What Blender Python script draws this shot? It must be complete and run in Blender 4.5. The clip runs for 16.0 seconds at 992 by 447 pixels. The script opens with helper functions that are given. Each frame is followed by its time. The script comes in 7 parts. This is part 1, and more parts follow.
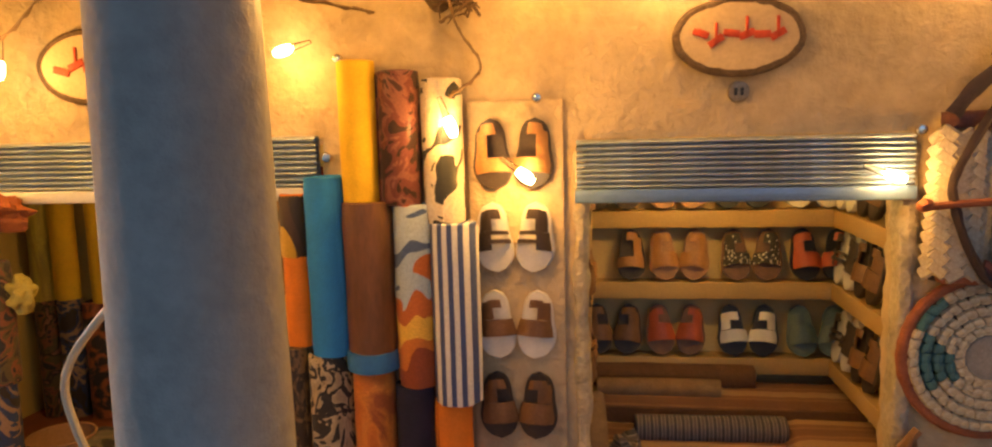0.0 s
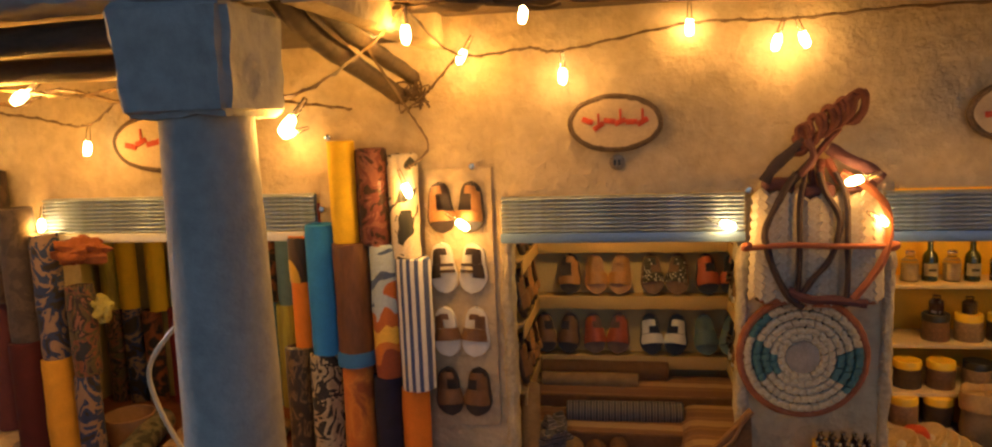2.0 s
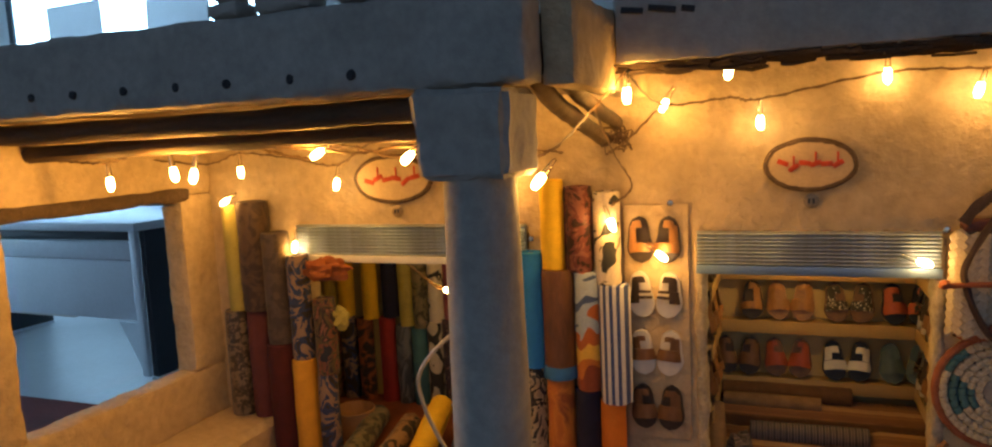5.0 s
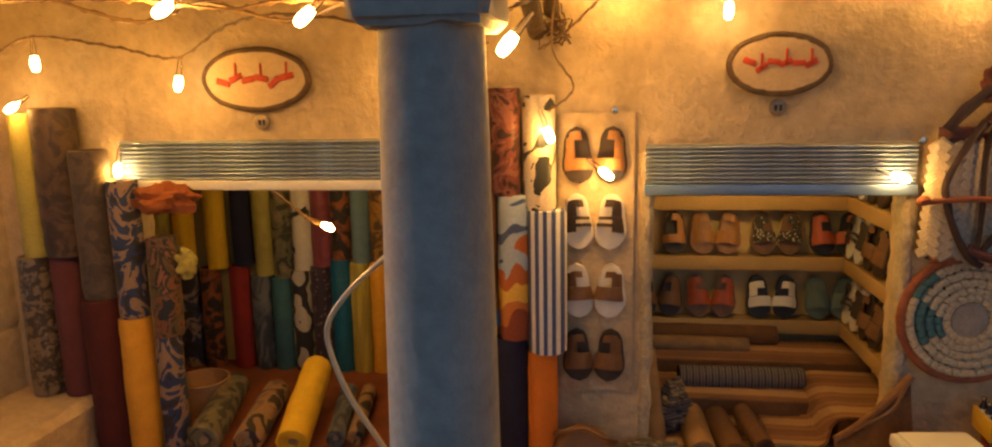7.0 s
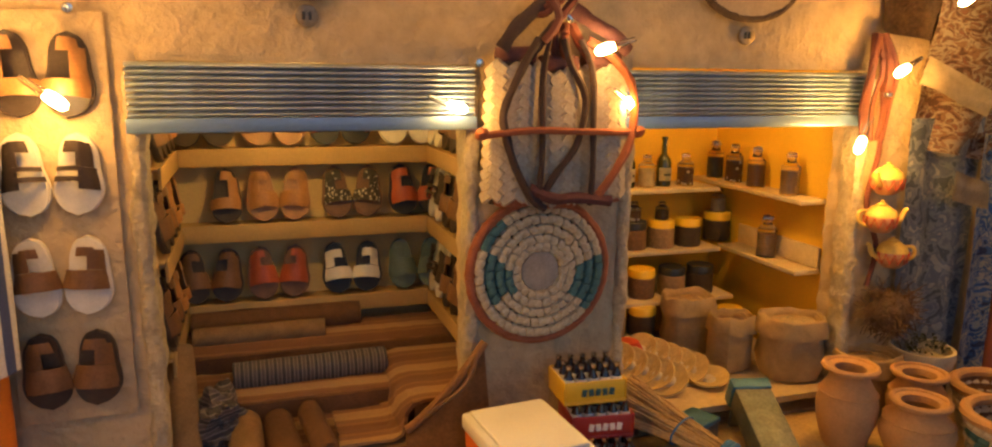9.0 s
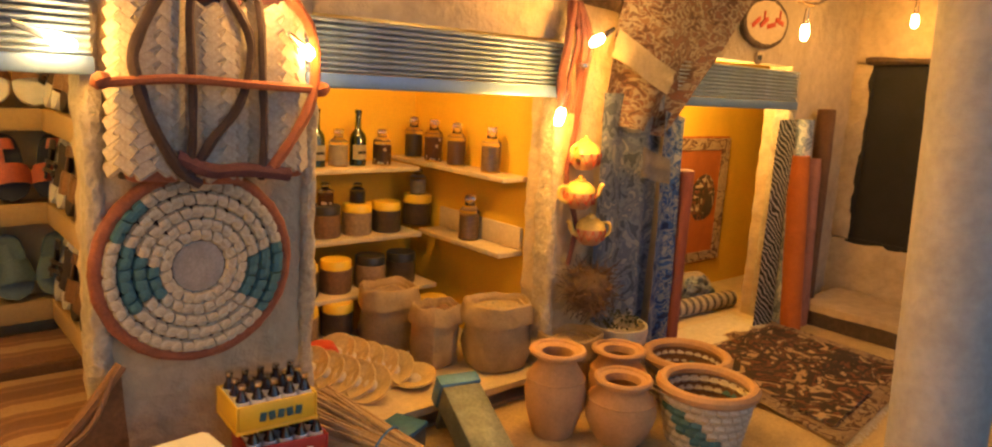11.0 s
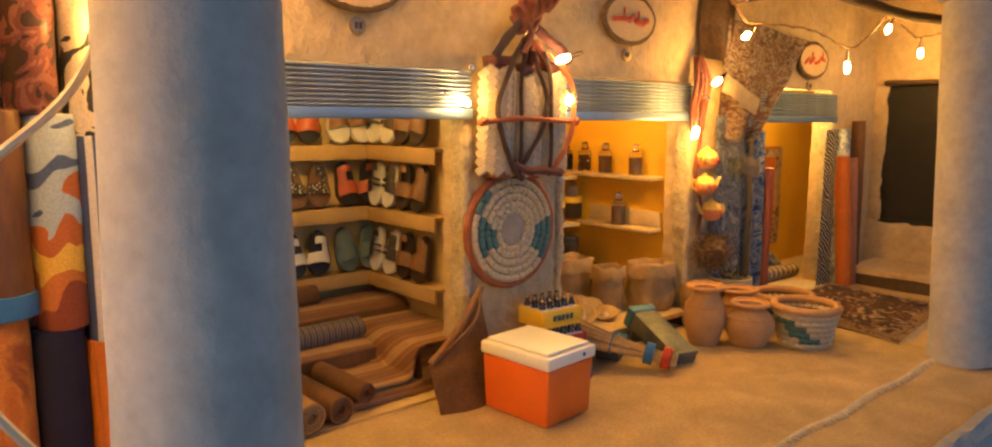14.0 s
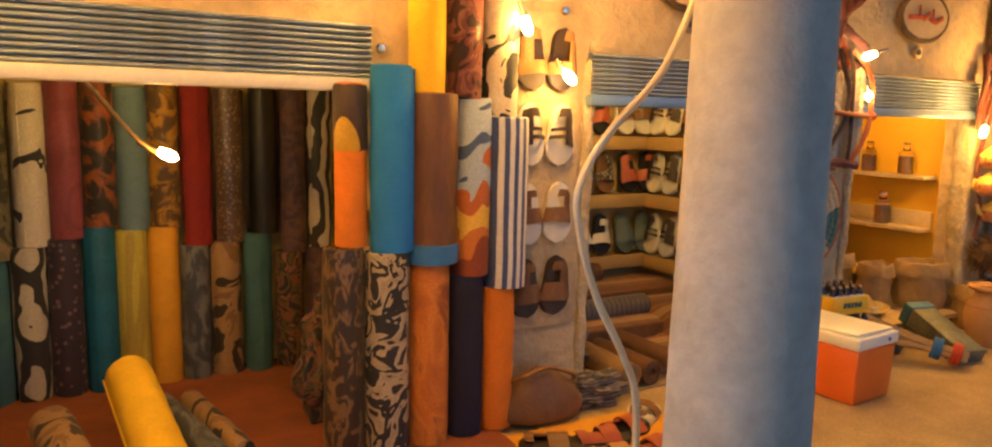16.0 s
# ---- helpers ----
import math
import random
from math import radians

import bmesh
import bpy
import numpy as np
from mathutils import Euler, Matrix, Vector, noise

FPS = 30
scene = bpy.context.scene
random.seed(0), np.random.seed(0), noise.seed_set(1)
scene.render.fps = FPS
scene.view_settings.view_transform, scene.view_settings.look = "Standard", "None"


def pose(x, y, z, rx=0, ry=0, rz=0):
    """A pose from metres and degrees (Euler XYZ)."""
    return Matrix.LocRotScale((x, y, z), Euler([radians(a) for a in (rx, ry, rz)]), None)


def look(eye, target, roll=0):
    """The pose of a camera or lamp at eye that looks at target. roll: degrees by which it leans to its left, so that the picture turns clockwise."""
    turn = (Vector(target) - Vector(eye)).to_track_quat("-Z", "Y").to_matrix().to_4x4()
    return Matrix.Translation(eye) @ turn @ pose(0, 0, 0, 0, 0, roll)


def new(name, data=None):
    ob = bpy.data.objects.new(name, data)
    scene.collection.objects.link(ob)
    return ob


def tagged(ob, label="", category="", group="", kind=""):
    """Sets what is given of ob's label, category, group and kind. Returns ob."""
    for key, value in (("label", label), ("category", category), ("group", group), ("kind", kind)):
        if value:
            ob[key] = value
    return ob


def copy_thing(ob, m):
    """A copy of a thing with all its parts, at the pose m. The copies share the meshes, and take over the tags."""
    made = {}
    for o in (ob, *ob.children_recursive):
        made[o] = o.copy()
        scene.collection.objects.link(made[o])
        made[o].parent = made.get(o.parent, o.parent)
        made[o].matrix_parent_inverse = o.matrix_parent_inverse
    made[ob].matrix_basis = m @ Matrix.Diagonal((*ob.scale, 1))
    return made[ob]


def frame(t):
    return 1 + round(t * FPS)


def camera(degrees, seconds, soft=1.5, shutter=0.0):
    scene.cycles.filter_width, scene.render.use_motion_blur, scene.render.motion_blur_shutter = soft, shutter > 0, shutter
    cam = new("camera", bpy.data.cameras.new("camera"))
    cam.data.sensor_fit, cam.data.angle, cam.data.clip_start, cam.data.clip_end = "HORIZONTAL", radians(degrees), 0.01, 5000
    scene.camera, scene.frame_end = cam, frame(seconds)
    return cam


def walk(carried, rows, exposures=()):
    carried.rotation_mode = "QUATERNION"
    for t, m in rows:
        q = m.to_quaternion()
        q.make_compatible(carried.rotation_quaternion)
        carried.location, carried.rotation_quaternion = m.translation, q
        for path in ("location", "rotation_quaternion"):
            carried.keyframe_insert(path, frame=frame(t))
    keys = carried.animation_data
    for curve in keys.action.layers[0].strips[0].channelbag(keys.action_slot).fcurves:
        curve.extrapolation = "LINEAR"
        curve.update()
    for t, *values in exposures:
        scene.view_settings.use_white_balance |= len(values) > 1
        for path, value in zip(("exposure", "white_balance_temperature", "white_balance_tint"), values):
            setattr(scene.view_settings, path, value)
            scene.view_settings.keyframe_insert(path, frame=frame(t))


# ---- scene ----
LENS = 67.6
cam = camera(LENS, 16.0, soft=2.2)
PATH = [
    (0, (0.064, 0.02, 0.244), (-0.212, 1.984, -0.015), -1.5),
    (0.5, (0.085, -0.006, 0.269), (-0.266, 1.919, -0.142), -2.3),
    (1, (0.114, -0.045, 0.263), (-0.221, 1.903, -0.038), -1.4),
    (1.5, (0.129, -0.085, 0.279), (-0.193, 1.867, -0.015), -1.7),
    (2, (0.148, -0.111, 0.29), (-0.217, 1.837, 0.022), -2.2),
    (2.5, (0.15, -0.133, 0.292), (-0.297, 1.795, 0.007), -2.2),
    (3, (0.148, -0.154, 0.3), (-0.363, 1.762, 0.041), -2.2),
    (3.5, (0.135, -0.169, 0.305), (-0.457, 1.724, 0.05), -2.4),
    (4, (0.13, -0.183, 0.32), (-0.563, 1.678, 0.08), -3.0),
    (4.2, (0.13, -0.187, 0.325), (-0.597, 1.662, 0.095), -2.9),
    (6.3, (0.053, -0.158, 0.296), (-0.558, 1.724, 0.006), -0.2),
    (6.5, (0.041, -0.139, 0.29), (-0.493, 1.765, -0.009), -0.2),
    (7, (0.022, -0.086, 0.274), (-0.258, 1.863, -0.081), -1.1),
    (7.5, (0.021, -0.038, 0.268), (0.115, 1.924, -0.106), 0.2),
    (8, (0.035, -0.008, 0.251), (0.381, 1.921, -0.151), 1.2),
    (8.5, (0.062, 0.009, 0.244), (0.546, 1.908, -0.157), 0.5),
    (9, (0.109, 0.032, 0.231), (0.717, 1.896, -0.163), 0.6),
    (9.5, (0.154, 0.067, 0.215), (0.954, 1.856, -0.188), 2.2),
    (10, (0.181, 0.094, 0.206), (1.177, 1.782, -0.19), 1.8),
    (10.2, (0.181, 0.095, 0.209), (1.239, 1.745, -0.192), 2.3),
    (12.3, (0.027, 0.069, 0.199), (1.534, 1.343, -0.127), 1.8),
    (12.5, (0.007, 0.064, 0.196), (1.502, 1.349, -0.141), 1.1),
    (13, (-0.031, 0.051, 0.193), (1.443, 1.365, -0.126), 1.2),
    (13.5, (-0.07, 0.026, 0.197), (1.324, 1.429, -0.104), 0.7),
    (14, (-0.108, 0.012, 0.203), (1.187, 1.51, -0.082), 0.3),
    (14.5, (-0.143, 0.012, 0.201), (1.09, 1.56, -0.089), 1.3),
    (15, (-0.173, 0.019, 0.197), (0.975, 1.631, -0.094), 1.1),
    (15.5, (-0.208, 0.024, 0.194), (0.828, 1.712, -0.087), 1.0),
    (16, (-0.233, 0.031, 0.192), (0.725, 1.764, -0.088), 1.2),
]
walk(cam, [(t, look(eye, target, roll)) for t, eye, target, roll in PATH],
     [(0, 0.38), (1, 0.24), (2, -0.06), (3, -0.34), (4.2, -0.32), (6.5, -0.26), (8, 0.34), (9, 0.36), (10.2, 0.68), (12.3, 0.84), (14, 0.78), (15, 0.74), (16, 0.66)])

# ---- daylight from the glazed front of the hall ----
world = bpy.data.worlds.new("hall_daylight")
scene.world = world
world.use_nodes = True
wn = world.node_tree
sky = wn.nodes.new("ShaderNodeTexSky")
sky.sky_type, sky.sun_disc = "NISHITA", False
sky.sun_elevation, sky.sun_rotation = radians(28), radians(160)
wn.nodes["Background"].inputs["Strength"].default_value = 0.061
sky.ozone_density, sky.dust_density = 8.0, 0.2
wn.links.new(sky.outputs[0], wn.nodes["Background"].inputs["Color"])
scene.view_settings.exposure = 0.0

WARM = (1.0, 0.465, 0.07)


def lamp(x, y, z, watts, radius=0.004, colour=WARM):
    data = bpy.data.lights.new("bulb_light", "POINT")
    data.energy, data.shadow_soft_size, data.color = watts, radius, colour
    ob = new("bulb_light", data)
    ob.location = (x, y, z)
    return ob


# ---- materials ----
def mat_base(name, rough=0.8, metal=0.0):
    m = bpy.data.materials.new(name)
    m.use_nodes = True
    b = m.node_tree.nodes["Principled BSDF"]
    b.inputs["Roughness"].default_value = rough
    b.inputs["Metallic"].default_value = metal
    return m, m.node_tree, b


def c4(c):
    return (c[0], c[1], c[2], 1.0)


def shade(c, k):
    return tuple(min(1.0, v * k) for v in c)


def ramp(nt, stops, interp="LINEAR"):
    r = nt.nodes.new("ShaderNodeValToRGB")
    r.color_ramp.interpolation = interp
    e = r.color_ramp.elements
    while len(e) < len(stops):
        e.new(0.5)
    for el, (p, c) in zip(e, stops):
        el.position, el.color = p, c4(c)
    return r


def noise_tex(nt, scale, detail=4.0, rough=0.55, distort=0.0, stretch=None):
    co = nt.nodes.new("ShaderNodeTexCoord")
    n = nt.nodes.new("ShaderNodeTexNoise")
    n.inputs["Scale"].default_value = scale
    n.inputs["Detail"].default_value = detail
    n.inputs["Roughness"].default_value = rough
    n.inputs["Distortion"].default_value = distort
    if stretch:
        mp = nt.nodes.new("ShaderNodeMapping")
        mp.inputs["Scale"].default_value = stretch
        nt.links.new(co.outputs["Object"], mp.inputs["Vector"])
        nt.links.new(mp.outputs[0], n.inputs["Vector"])
    else:
        nt.links.new(co.outputs["Object"], n.inputs["Vector"])
    return n


def bump(nt, b, tex_out, strength, dist):
    bp = nt.nodes.new("ShaderNodeBump")
    bp.inputs["Strength"].default_value = strength
    bp.inputs["Distance"].default_value = dist
    nt.links.new(tex_out, bp.inputs["Height"])
    nt.links.new(bp.outputs[0], b.inputs["Normal"])


def surf(name, col, rough=0.8, metal=0.0, big=25.0, fine=400.0, vary=0.25, rel=0.5, depth=0.0006, stretch=None, dark=None, spec=None):
    """A surface with stains at a large scale and grain at a small one."""
    m, nt, b = mat_base(name, rough, metal)
    n1 = noise_tex(nt, big, 5.0, 0.6, 0.4, stretch)
    n2 = noise_tex(nt, fine, 4.0, 0.6, 0.0, stretch)
    lo = dark or shade(col, 1 - vary)
    r1 = ramp(nt, [(0.3, lo), (0.72, shade(col, 1 + vary * 0.45))])
    nt.links.new(n1.outputs["Fac"], r1.inputs[0])
    r2 = ramp(nt, [(0.3, (1 - vary, 1 - vary, 1 - vary)), (0.7, (1, 1, 1))])
    nt.links.new(n2.outputs["Fac"], r2.inputs[0])
    mx = nt.nodes.new("ShaderNodeMix")
    mx.data_type, mx.blend_type = "RGBA", "MULTIPLY"
    mx.inputs[0].default_value = 1.0
    nt.links.new(r1.outputs[0], mx.inputs[6])
    nt.links.new(r2.outputs[0], mx.inputs[7])
    nt.links.new(mx.outputs[2], b.inputs["Base Color"])
    if spec is not None:
        b.inputs["Specular IOR Level"].default_value = spec
    bump(nt, b, n2.outputs["Fac"], rel, depth)
    return m


def pattern(name, kind, cols, scale=120.0, rough=0.75, turn=0.0, stretch=(1, 1, 1), sheen=0.08, along="X"):
    """Printed or woven cloth: blotches, stripes, checks, dots or swirls in the given colours."""
    m, nt, b = mat_base(name, rough)
    co = nt.nodes.new("ShaderNodeTexCoord")
    mp = nt.nodes.new("ShaderNodeMapping")
    mp.inputs["Rotation"].default_value = (0, turn, 0)
    mp.inputs["Scale"].default_value = stretch
    nt.links.new(co.outputs["Object"], mp.inputs["Vector"])
    k = len(cols)
    if kind == "stripes":
        t = nt.nodes.new("ShaderNodeTexWave")
        t.wave_type, t.bands_direction = "BANDS", along
        t.inputs["Distortion"].default_value = 0.15
        t.inputs["Scale"].default_value = scale
        out, steps = t.outputs["Fac"], [(i / k, c) for i, c in enumerate(cols)]
        mode = "CONSTANT"
    elif kind == "swirl":
        t = nt.nodes.new("ShaderNodeTexWave")
        t.inputs["Distortion"].default_value = 9.0
        t.inputs["Detail"].default_value = 2.0
        t.inputs["Detail Scale"].default_value = 0.7
        t.inputs["Scale"].default_value = scale
        out, steps, mode = t.outputs["Fac"], [(i / k, c) for i, c in enumerate(cols)], "CONSTANT"
    elif kind == "dots":
        t = nt.nodes.new("ShaderNodeTexVoronoi")
        t.inputs["Scale"].default_value = scale
        out, steps, mode = t.outputs["Distance"], [(0, cols[1]), (0.3, cols[0])], "CONSTANT"
    elif kind == "bordered":
        t = nt.nodes.new("ShaderNodeTexNoise")
        t.inputs["Scale"].default_value = scale
        t.inputs["Detail"].default_value = 1.5
        t.inputs["Distortion"].default_value = 0.8
        sep = nt.nodes.new("ShaderNodeSeparateXYZ")
        nt.links.new(co.outputs["Object"], sep.inputs[0])
        up = nt.nodes.new("ShaderNodeMath")
        up.operation = "MULTIPLY_ADD"
        up.inputs[1].default_value = 4.6
        nt.links.new(sep.outputs[2], up.inputs[0])
        half = nt.nodes.new("ShaderNodeMath")
        half.operation = "MULTIPLY"
        half.inputs[1].default_value = 0.55
        nt.links.new(t.outputs["Fac"], half.inputs[0])
        nt.links.new(half.outputs[0], up.inputs[2])
        out, mode = up.outputs[0], "CONSTANT"
        steps = [(0.0 if i == 0 else 0.26 + 0.52 * i / k, c) for i, c in enumerate(cols)]
    else:
        t = nt.nodes.new("ShaderNodeTexNoise")
        t.inputs["Scale"].default_value = scale
        t.inputs["Detail"].default_value = 2.5 if kind == "blotch" else 6.0
        t.inputs["Distortion"].default_value = 1.2
        out = t.outputs["Fac"]
        lo, hi = 0.34, 0.66
        steps = [(0.0 if i == 0 else lo + (hi - lo) * i / k, c) for i, c in enumerate(cols)]
        mode = "CONSTANT" if kind == "blotch" else "LINEAR"
    nt.links.new(mp.outputs[0], t.inputs["Vector"])
    r = ramp(nt, steps, mode)
    nt.links.new(out, r.inputs[0])
    n2 = noise_tex(nt, 900.0, 3.0)
    r2 = ramp(nt, [(0.3, (0.72, 0.72, 0.72)), (0.7, (1, 1, 1))])
    nt.links.new(n2.outputs["Fac"], r2.inputs[0])
    mx = nt.nodes.new("ShaderNodeMix")
    mx.data_type, mx.blend_type = "RGBA", "MULTIPLY"
    mx.inputs[0].default_value = 1.0
    nt.links.new(r.outputs[0], mx.inputs[6])
    nt.links.new(r2.outputs[0], mx.inputs[7])
    nt.links.new(mx.outputs[2], b.inputs["Base Color"])
    b.inputs["Sheen Weight"].default_value = sheen
    bump(nt, b, n2.outputs["Fac"], 0.4, 0.0004)
    return m


def glass(name, col=(1, 1, 1), rough=0.03):
    m, nt, b = mat_base(name, rough)
    b.inputs["Base Color"].default_value = c4(col)
    b.inputs["Transmission Weight"].default_value = 1.0
    b.inputs["IOR"].default_value = 1.45
    return m


def glow(name, col, strength):
    m, nt, b = mat_base(name, 0.4)
    b.inputs["Base Color"].default_value = c4(col)
    b.inputs["Emission Color"].default_value = c4(col)
    b.inputs["Emission Strength"].default_value = strength
    return m


PLASTER = surf("sand_plaster", (0.58, 0.44, 0.27), 0.92, big=13, fine=120, vary=0.21, rel=0.9, depth=0.0032)
PLASTER_ROUGH = surf("crumbly_plaster", (0.55, 0.46, 0.33), 0.95, big=40, fine=330, vary=0.3, rel=1.0, depth=0.003)
GREYWASH = surf("grey_limewash", (0.44, 0.41, 0.37), 0.9, big=30, fine=160, vary=0.18, rel=0.7, depth=0.0012)
OCHRE = surf("ochre_paint", (0.62, 0.47, 0.16), 0.7, big=18, fine=500, vary=0.12, rel=0.25, depth=0.0004)
YELLOW = surf("yellow_paint", (0.78, 0.47, 0.035), 0.65, big=18, fine=500, vary=0.1, rel=0.25, depth=0.0004)
CREAM = surf("cream_paint", (0.60, 0.42, 0.18), 0.7, big=18, fine=500, vary=0.12, rel=0.25, depth=0.0004)
SAND = surf("packed_sand", (0.55, 0.39, 0.19), 0.95, big=26, fine=420, vary=0.28, rel=0.9, depth=0.0014)
WOOD = surf("dark_wood", (0.12, 0.075, 0.045), 0.8, big=40, fine=300, vary=0.4, rel=0.8, depth=0.001, stretch=(1, 6, 6))
BARK = surf("bark", (0.16, 0.10, 0.06), 0.9, big=80, fine=500, vary=0.45, rel=1.0, depth=0.0012)
PALEWOOD = surf("pale_wood", (0.60, 0.47, 0.28), 0.6, big=60, fine=400, vary=0.18, rel=0.3, depth=0.0004)
STEEL = surf("corrugated_zinc", (0.60, 0.70, 0.86), 0.38, 0.75, big=40, fine=300, vary=0.25, rel=0.2, depth=0.0003)
WHITE_BAR = surf("white_enamel", (0.72, 0.70, 0.64), 0.4, big=60, fine=500, vary=0.12, rel=0.1, depth=0.0002)
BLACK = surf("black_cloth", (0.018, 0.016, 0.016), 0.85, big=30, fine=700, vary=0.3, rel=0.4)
CLAY = surf("terracotta", (0.52, 0.29, 0.13), 0.85, big=60, fine=600, vary=0.2, rel=0.4, depth=0.0005)
BURLAP = surf("burlap", (0.46, 0.32, 0.16), 0.95, big=70, fine=1100, vary=0.3, rel=1.0, depth=0.0008)
LEATHER = surf("brown_leather", (0.20, 0.095, 0.04), 0.55, big=60, fine=700, vary=0.3, rel=0.4, depth=0.0004)
TAN = surf("tan_leather", (0.42, 0.20, 0.07), 0.5, big=60, fine=700, vary=0.25, rel=0.4, depth=0.0004)
REDLEATHER = surf("red_leather", (0.42, 0.085, 0.035), 0.5, big=60, fine=700, vary=0.25, rel=0.4, depth=0.0004)
DARKSOLE = surf("dark_sole", (0.05, 0.032, 0.025), 0.6, big=60, fine=700, vary=0.3, rel=0.3)
BLACKSOLE = surf("black_sole", (0.014, 0.014, 0.02), 0.55, big=60, fine=700, vary=0.2, rel=0.3)
WHITESOLE = surf("white_sole", (0.70, 0.66, 0.60), 0.6, big=60, fine=700, vary=0.12, rel=0.2)
TEALLEATHER = surf("teal_leather", (0.12, 0.17, 0.16), 0.5, big=60, fine=700, vary=0.25, rel=0.3)
CHROME = surf("nickel", (0.75, 0.74, 0.72), 0.2, 1.0, big=60, fine=500, vary=0.15, rel=0.1)
PALM = pattern("palm_leaf", "mix", [(0.28, 0.21, 0.13), (0.48, 0.40, 0.28), (0.56, 0.48, 0.35)], 160, 0.7, stretch=(1, 1, 2))
TEALPALM = surf("teal_palm_leaf", (0.06, 0.17, 0.19), 0.7, big=120, fine=700, vary=0.3, rel=0.5)
RUSTCLOTH = surf("rust_cloth", (0.36, 0.11, 0.05), 0.85, big=120, fine=800, vary=0.3, rel=0.6)
DARKCLOTH = surf("dark_cloth", (0.06, 0.035, 0.035), 0.85, big=120, fine=800, vary=0.3, rel=0.5)
REDFELT = surf("red_felt", (0.30, 0.085, 0.035), 0.95, big=30, fine=900, vary=0.3, rel=0.8)
ORANGE = surf("orange_plastic", (0.80, 0.16, 0.02), 0.38, big=40, fine=600, vary=0.08, rel=0.1)
WHITEPL = surf("white_plastic", (0.82, 0.80, 0.74), 0.35, big=40, fine=600, vary=0.06, rel=0.1)
YELLOWPL = surf("yellow_plastic", (0.80, 0.52, 0.03), 0.4, big=60, fine=500, vary=0.08, rel=0.1)
BLACKPL = surf("black_plastic", (0.02, 0.02, 0.02), 0.4, big=60, fine=500, vary=0.1, rel=0.1)
GREYTIN = surf("grey_tin", (0.20, 0.23, 0.23), 0.5, 0.6, big=60, fine=500, vary=0.35, rel=0.3)
BLUETIN = surf("blue_tin", (0.06, 0.20, 0.34), 0.45, 0.2, big=60, fine=500, vary=0.25, rel=0.3)
STRAW = surf("straw", (0.55, 0.38, 0.18), 0.8, big=120, fine=700, vary=0.3, rel=0.5)
COLA = surf("dark_cola_glass", (0.02, 0.008, 0.006), 0.12, big=60, fine=500, vary=0.1, rel=0.0, spec=0.8)
REDINK = surf("red_paint", (0.55, 0.06, 0.02), 0.7, big=120, fine=600, vary=0.25, rel=0.3)
BLUEINK = surf("blue_paint", (0.03, 0.16, 0.42), 0.6, big=120, fine=600, vary=0.15, rel=0.1)
DARKINK = surf("dark_paint", (0.03, 0.03, 0.035), 0.7, big=120, fine=600, vary=0.2, rel=0.1)
SIGNFACE = surf("sawn_wood_face", (0.58, 0.42, 0.24), 0.7, big=70, fine=500, vary=0.15, rel=0.3)
BULB = glow("lit_filament_bulb", (1.0, 0.62, 0.22), 60.0)
CLEAR = glass("clear_plastic", (1.0, 0.97, 0.9), 0.15)
JARGLASS = glass("jar_glass", (1.0, 0.98, 0.93), 0.04)
WIRE = surf("brown_wire", (0.20, 0.12, 0.06), 0.5, big=100, fine=500, vary=0.3, rel=0.1)


# ---- mesh helpers ----
def place(ob, parent):
    if parent is not None:
        ob.parent = parent
    return ob


def part(name, bm, material, parent, label="", smooth=True):
    """Link a bmesh as one mesh object under a thing or a part."""
    me = bpy.data.meshes.new(name)
    bm.to_mesh(me)
    bm.free()
    if smooth:
        me.polygons.foreach_set("use_smooth", [True] * len(me.polygons))
        me.set_sharp_from_angle(angle=radians(38))
    for m in material if isinstance(material, (list, tuple)) else (material,):
        me.materials.append(m)
    ob = new(name, me)
    place(ob, parent)
    if label:
        tagged(ob, label)
    return ob


def thing(name, x, y, z, label, category, group="", rz=0.0, rx=0.0, ry=0.0):
    e = new(name)
    e.empty_display_size = 0.01
    e.matrix_basis = pose(x, y, z, rx, ry, rz)
    return tagged(e, label, category, group)


def solid(name, bm, material, label, category, group="", kind="", at=(0, 0, 0), rot=(0, 0, 0), smooth=True):
    """A thing or a piece of the setting that is one mesh."""
    ob = part(name, bm, material, None, "", smooth)
    ob.matrix_basis = pose(*at, *rot)
    return tagged(ob, label, category, group, kind)


def box(x0, x1, y0, y1, z0, z1, bev=0.0, bm=None, segs=2):
    own = bmesh.new()
    bmesh.ops.create_cube(own, size=1.0)
    for v in own.verts:
        v.co = Vector((x0 + (v.co.x + 0.5) * (x1 - x0), y0 + (v.co.y + 0.5) * (y1 - y0), z0 + (v.co.z + 0.5) * (z1 - z0)))
    if bev:
        bmesh.ops.bevel(own, geom=own.edges[:], offset=bev, segments=segs, profile=0.5, affect="EDGES")
    return merge(bm, own)


def merge(bm, own):
    if bm is None:
        return own
    me = bpy.data.meshes.new("tmp")
    own.to_mesh(me)
    own.free()
    bm.from_mesh(me)
    bpy.data.meshes.remove(me)
    return bm


def moved(bm, m):
    bmesh.ops.transform(bm, matrix=m, verts=bm.verts[:])
    return bm


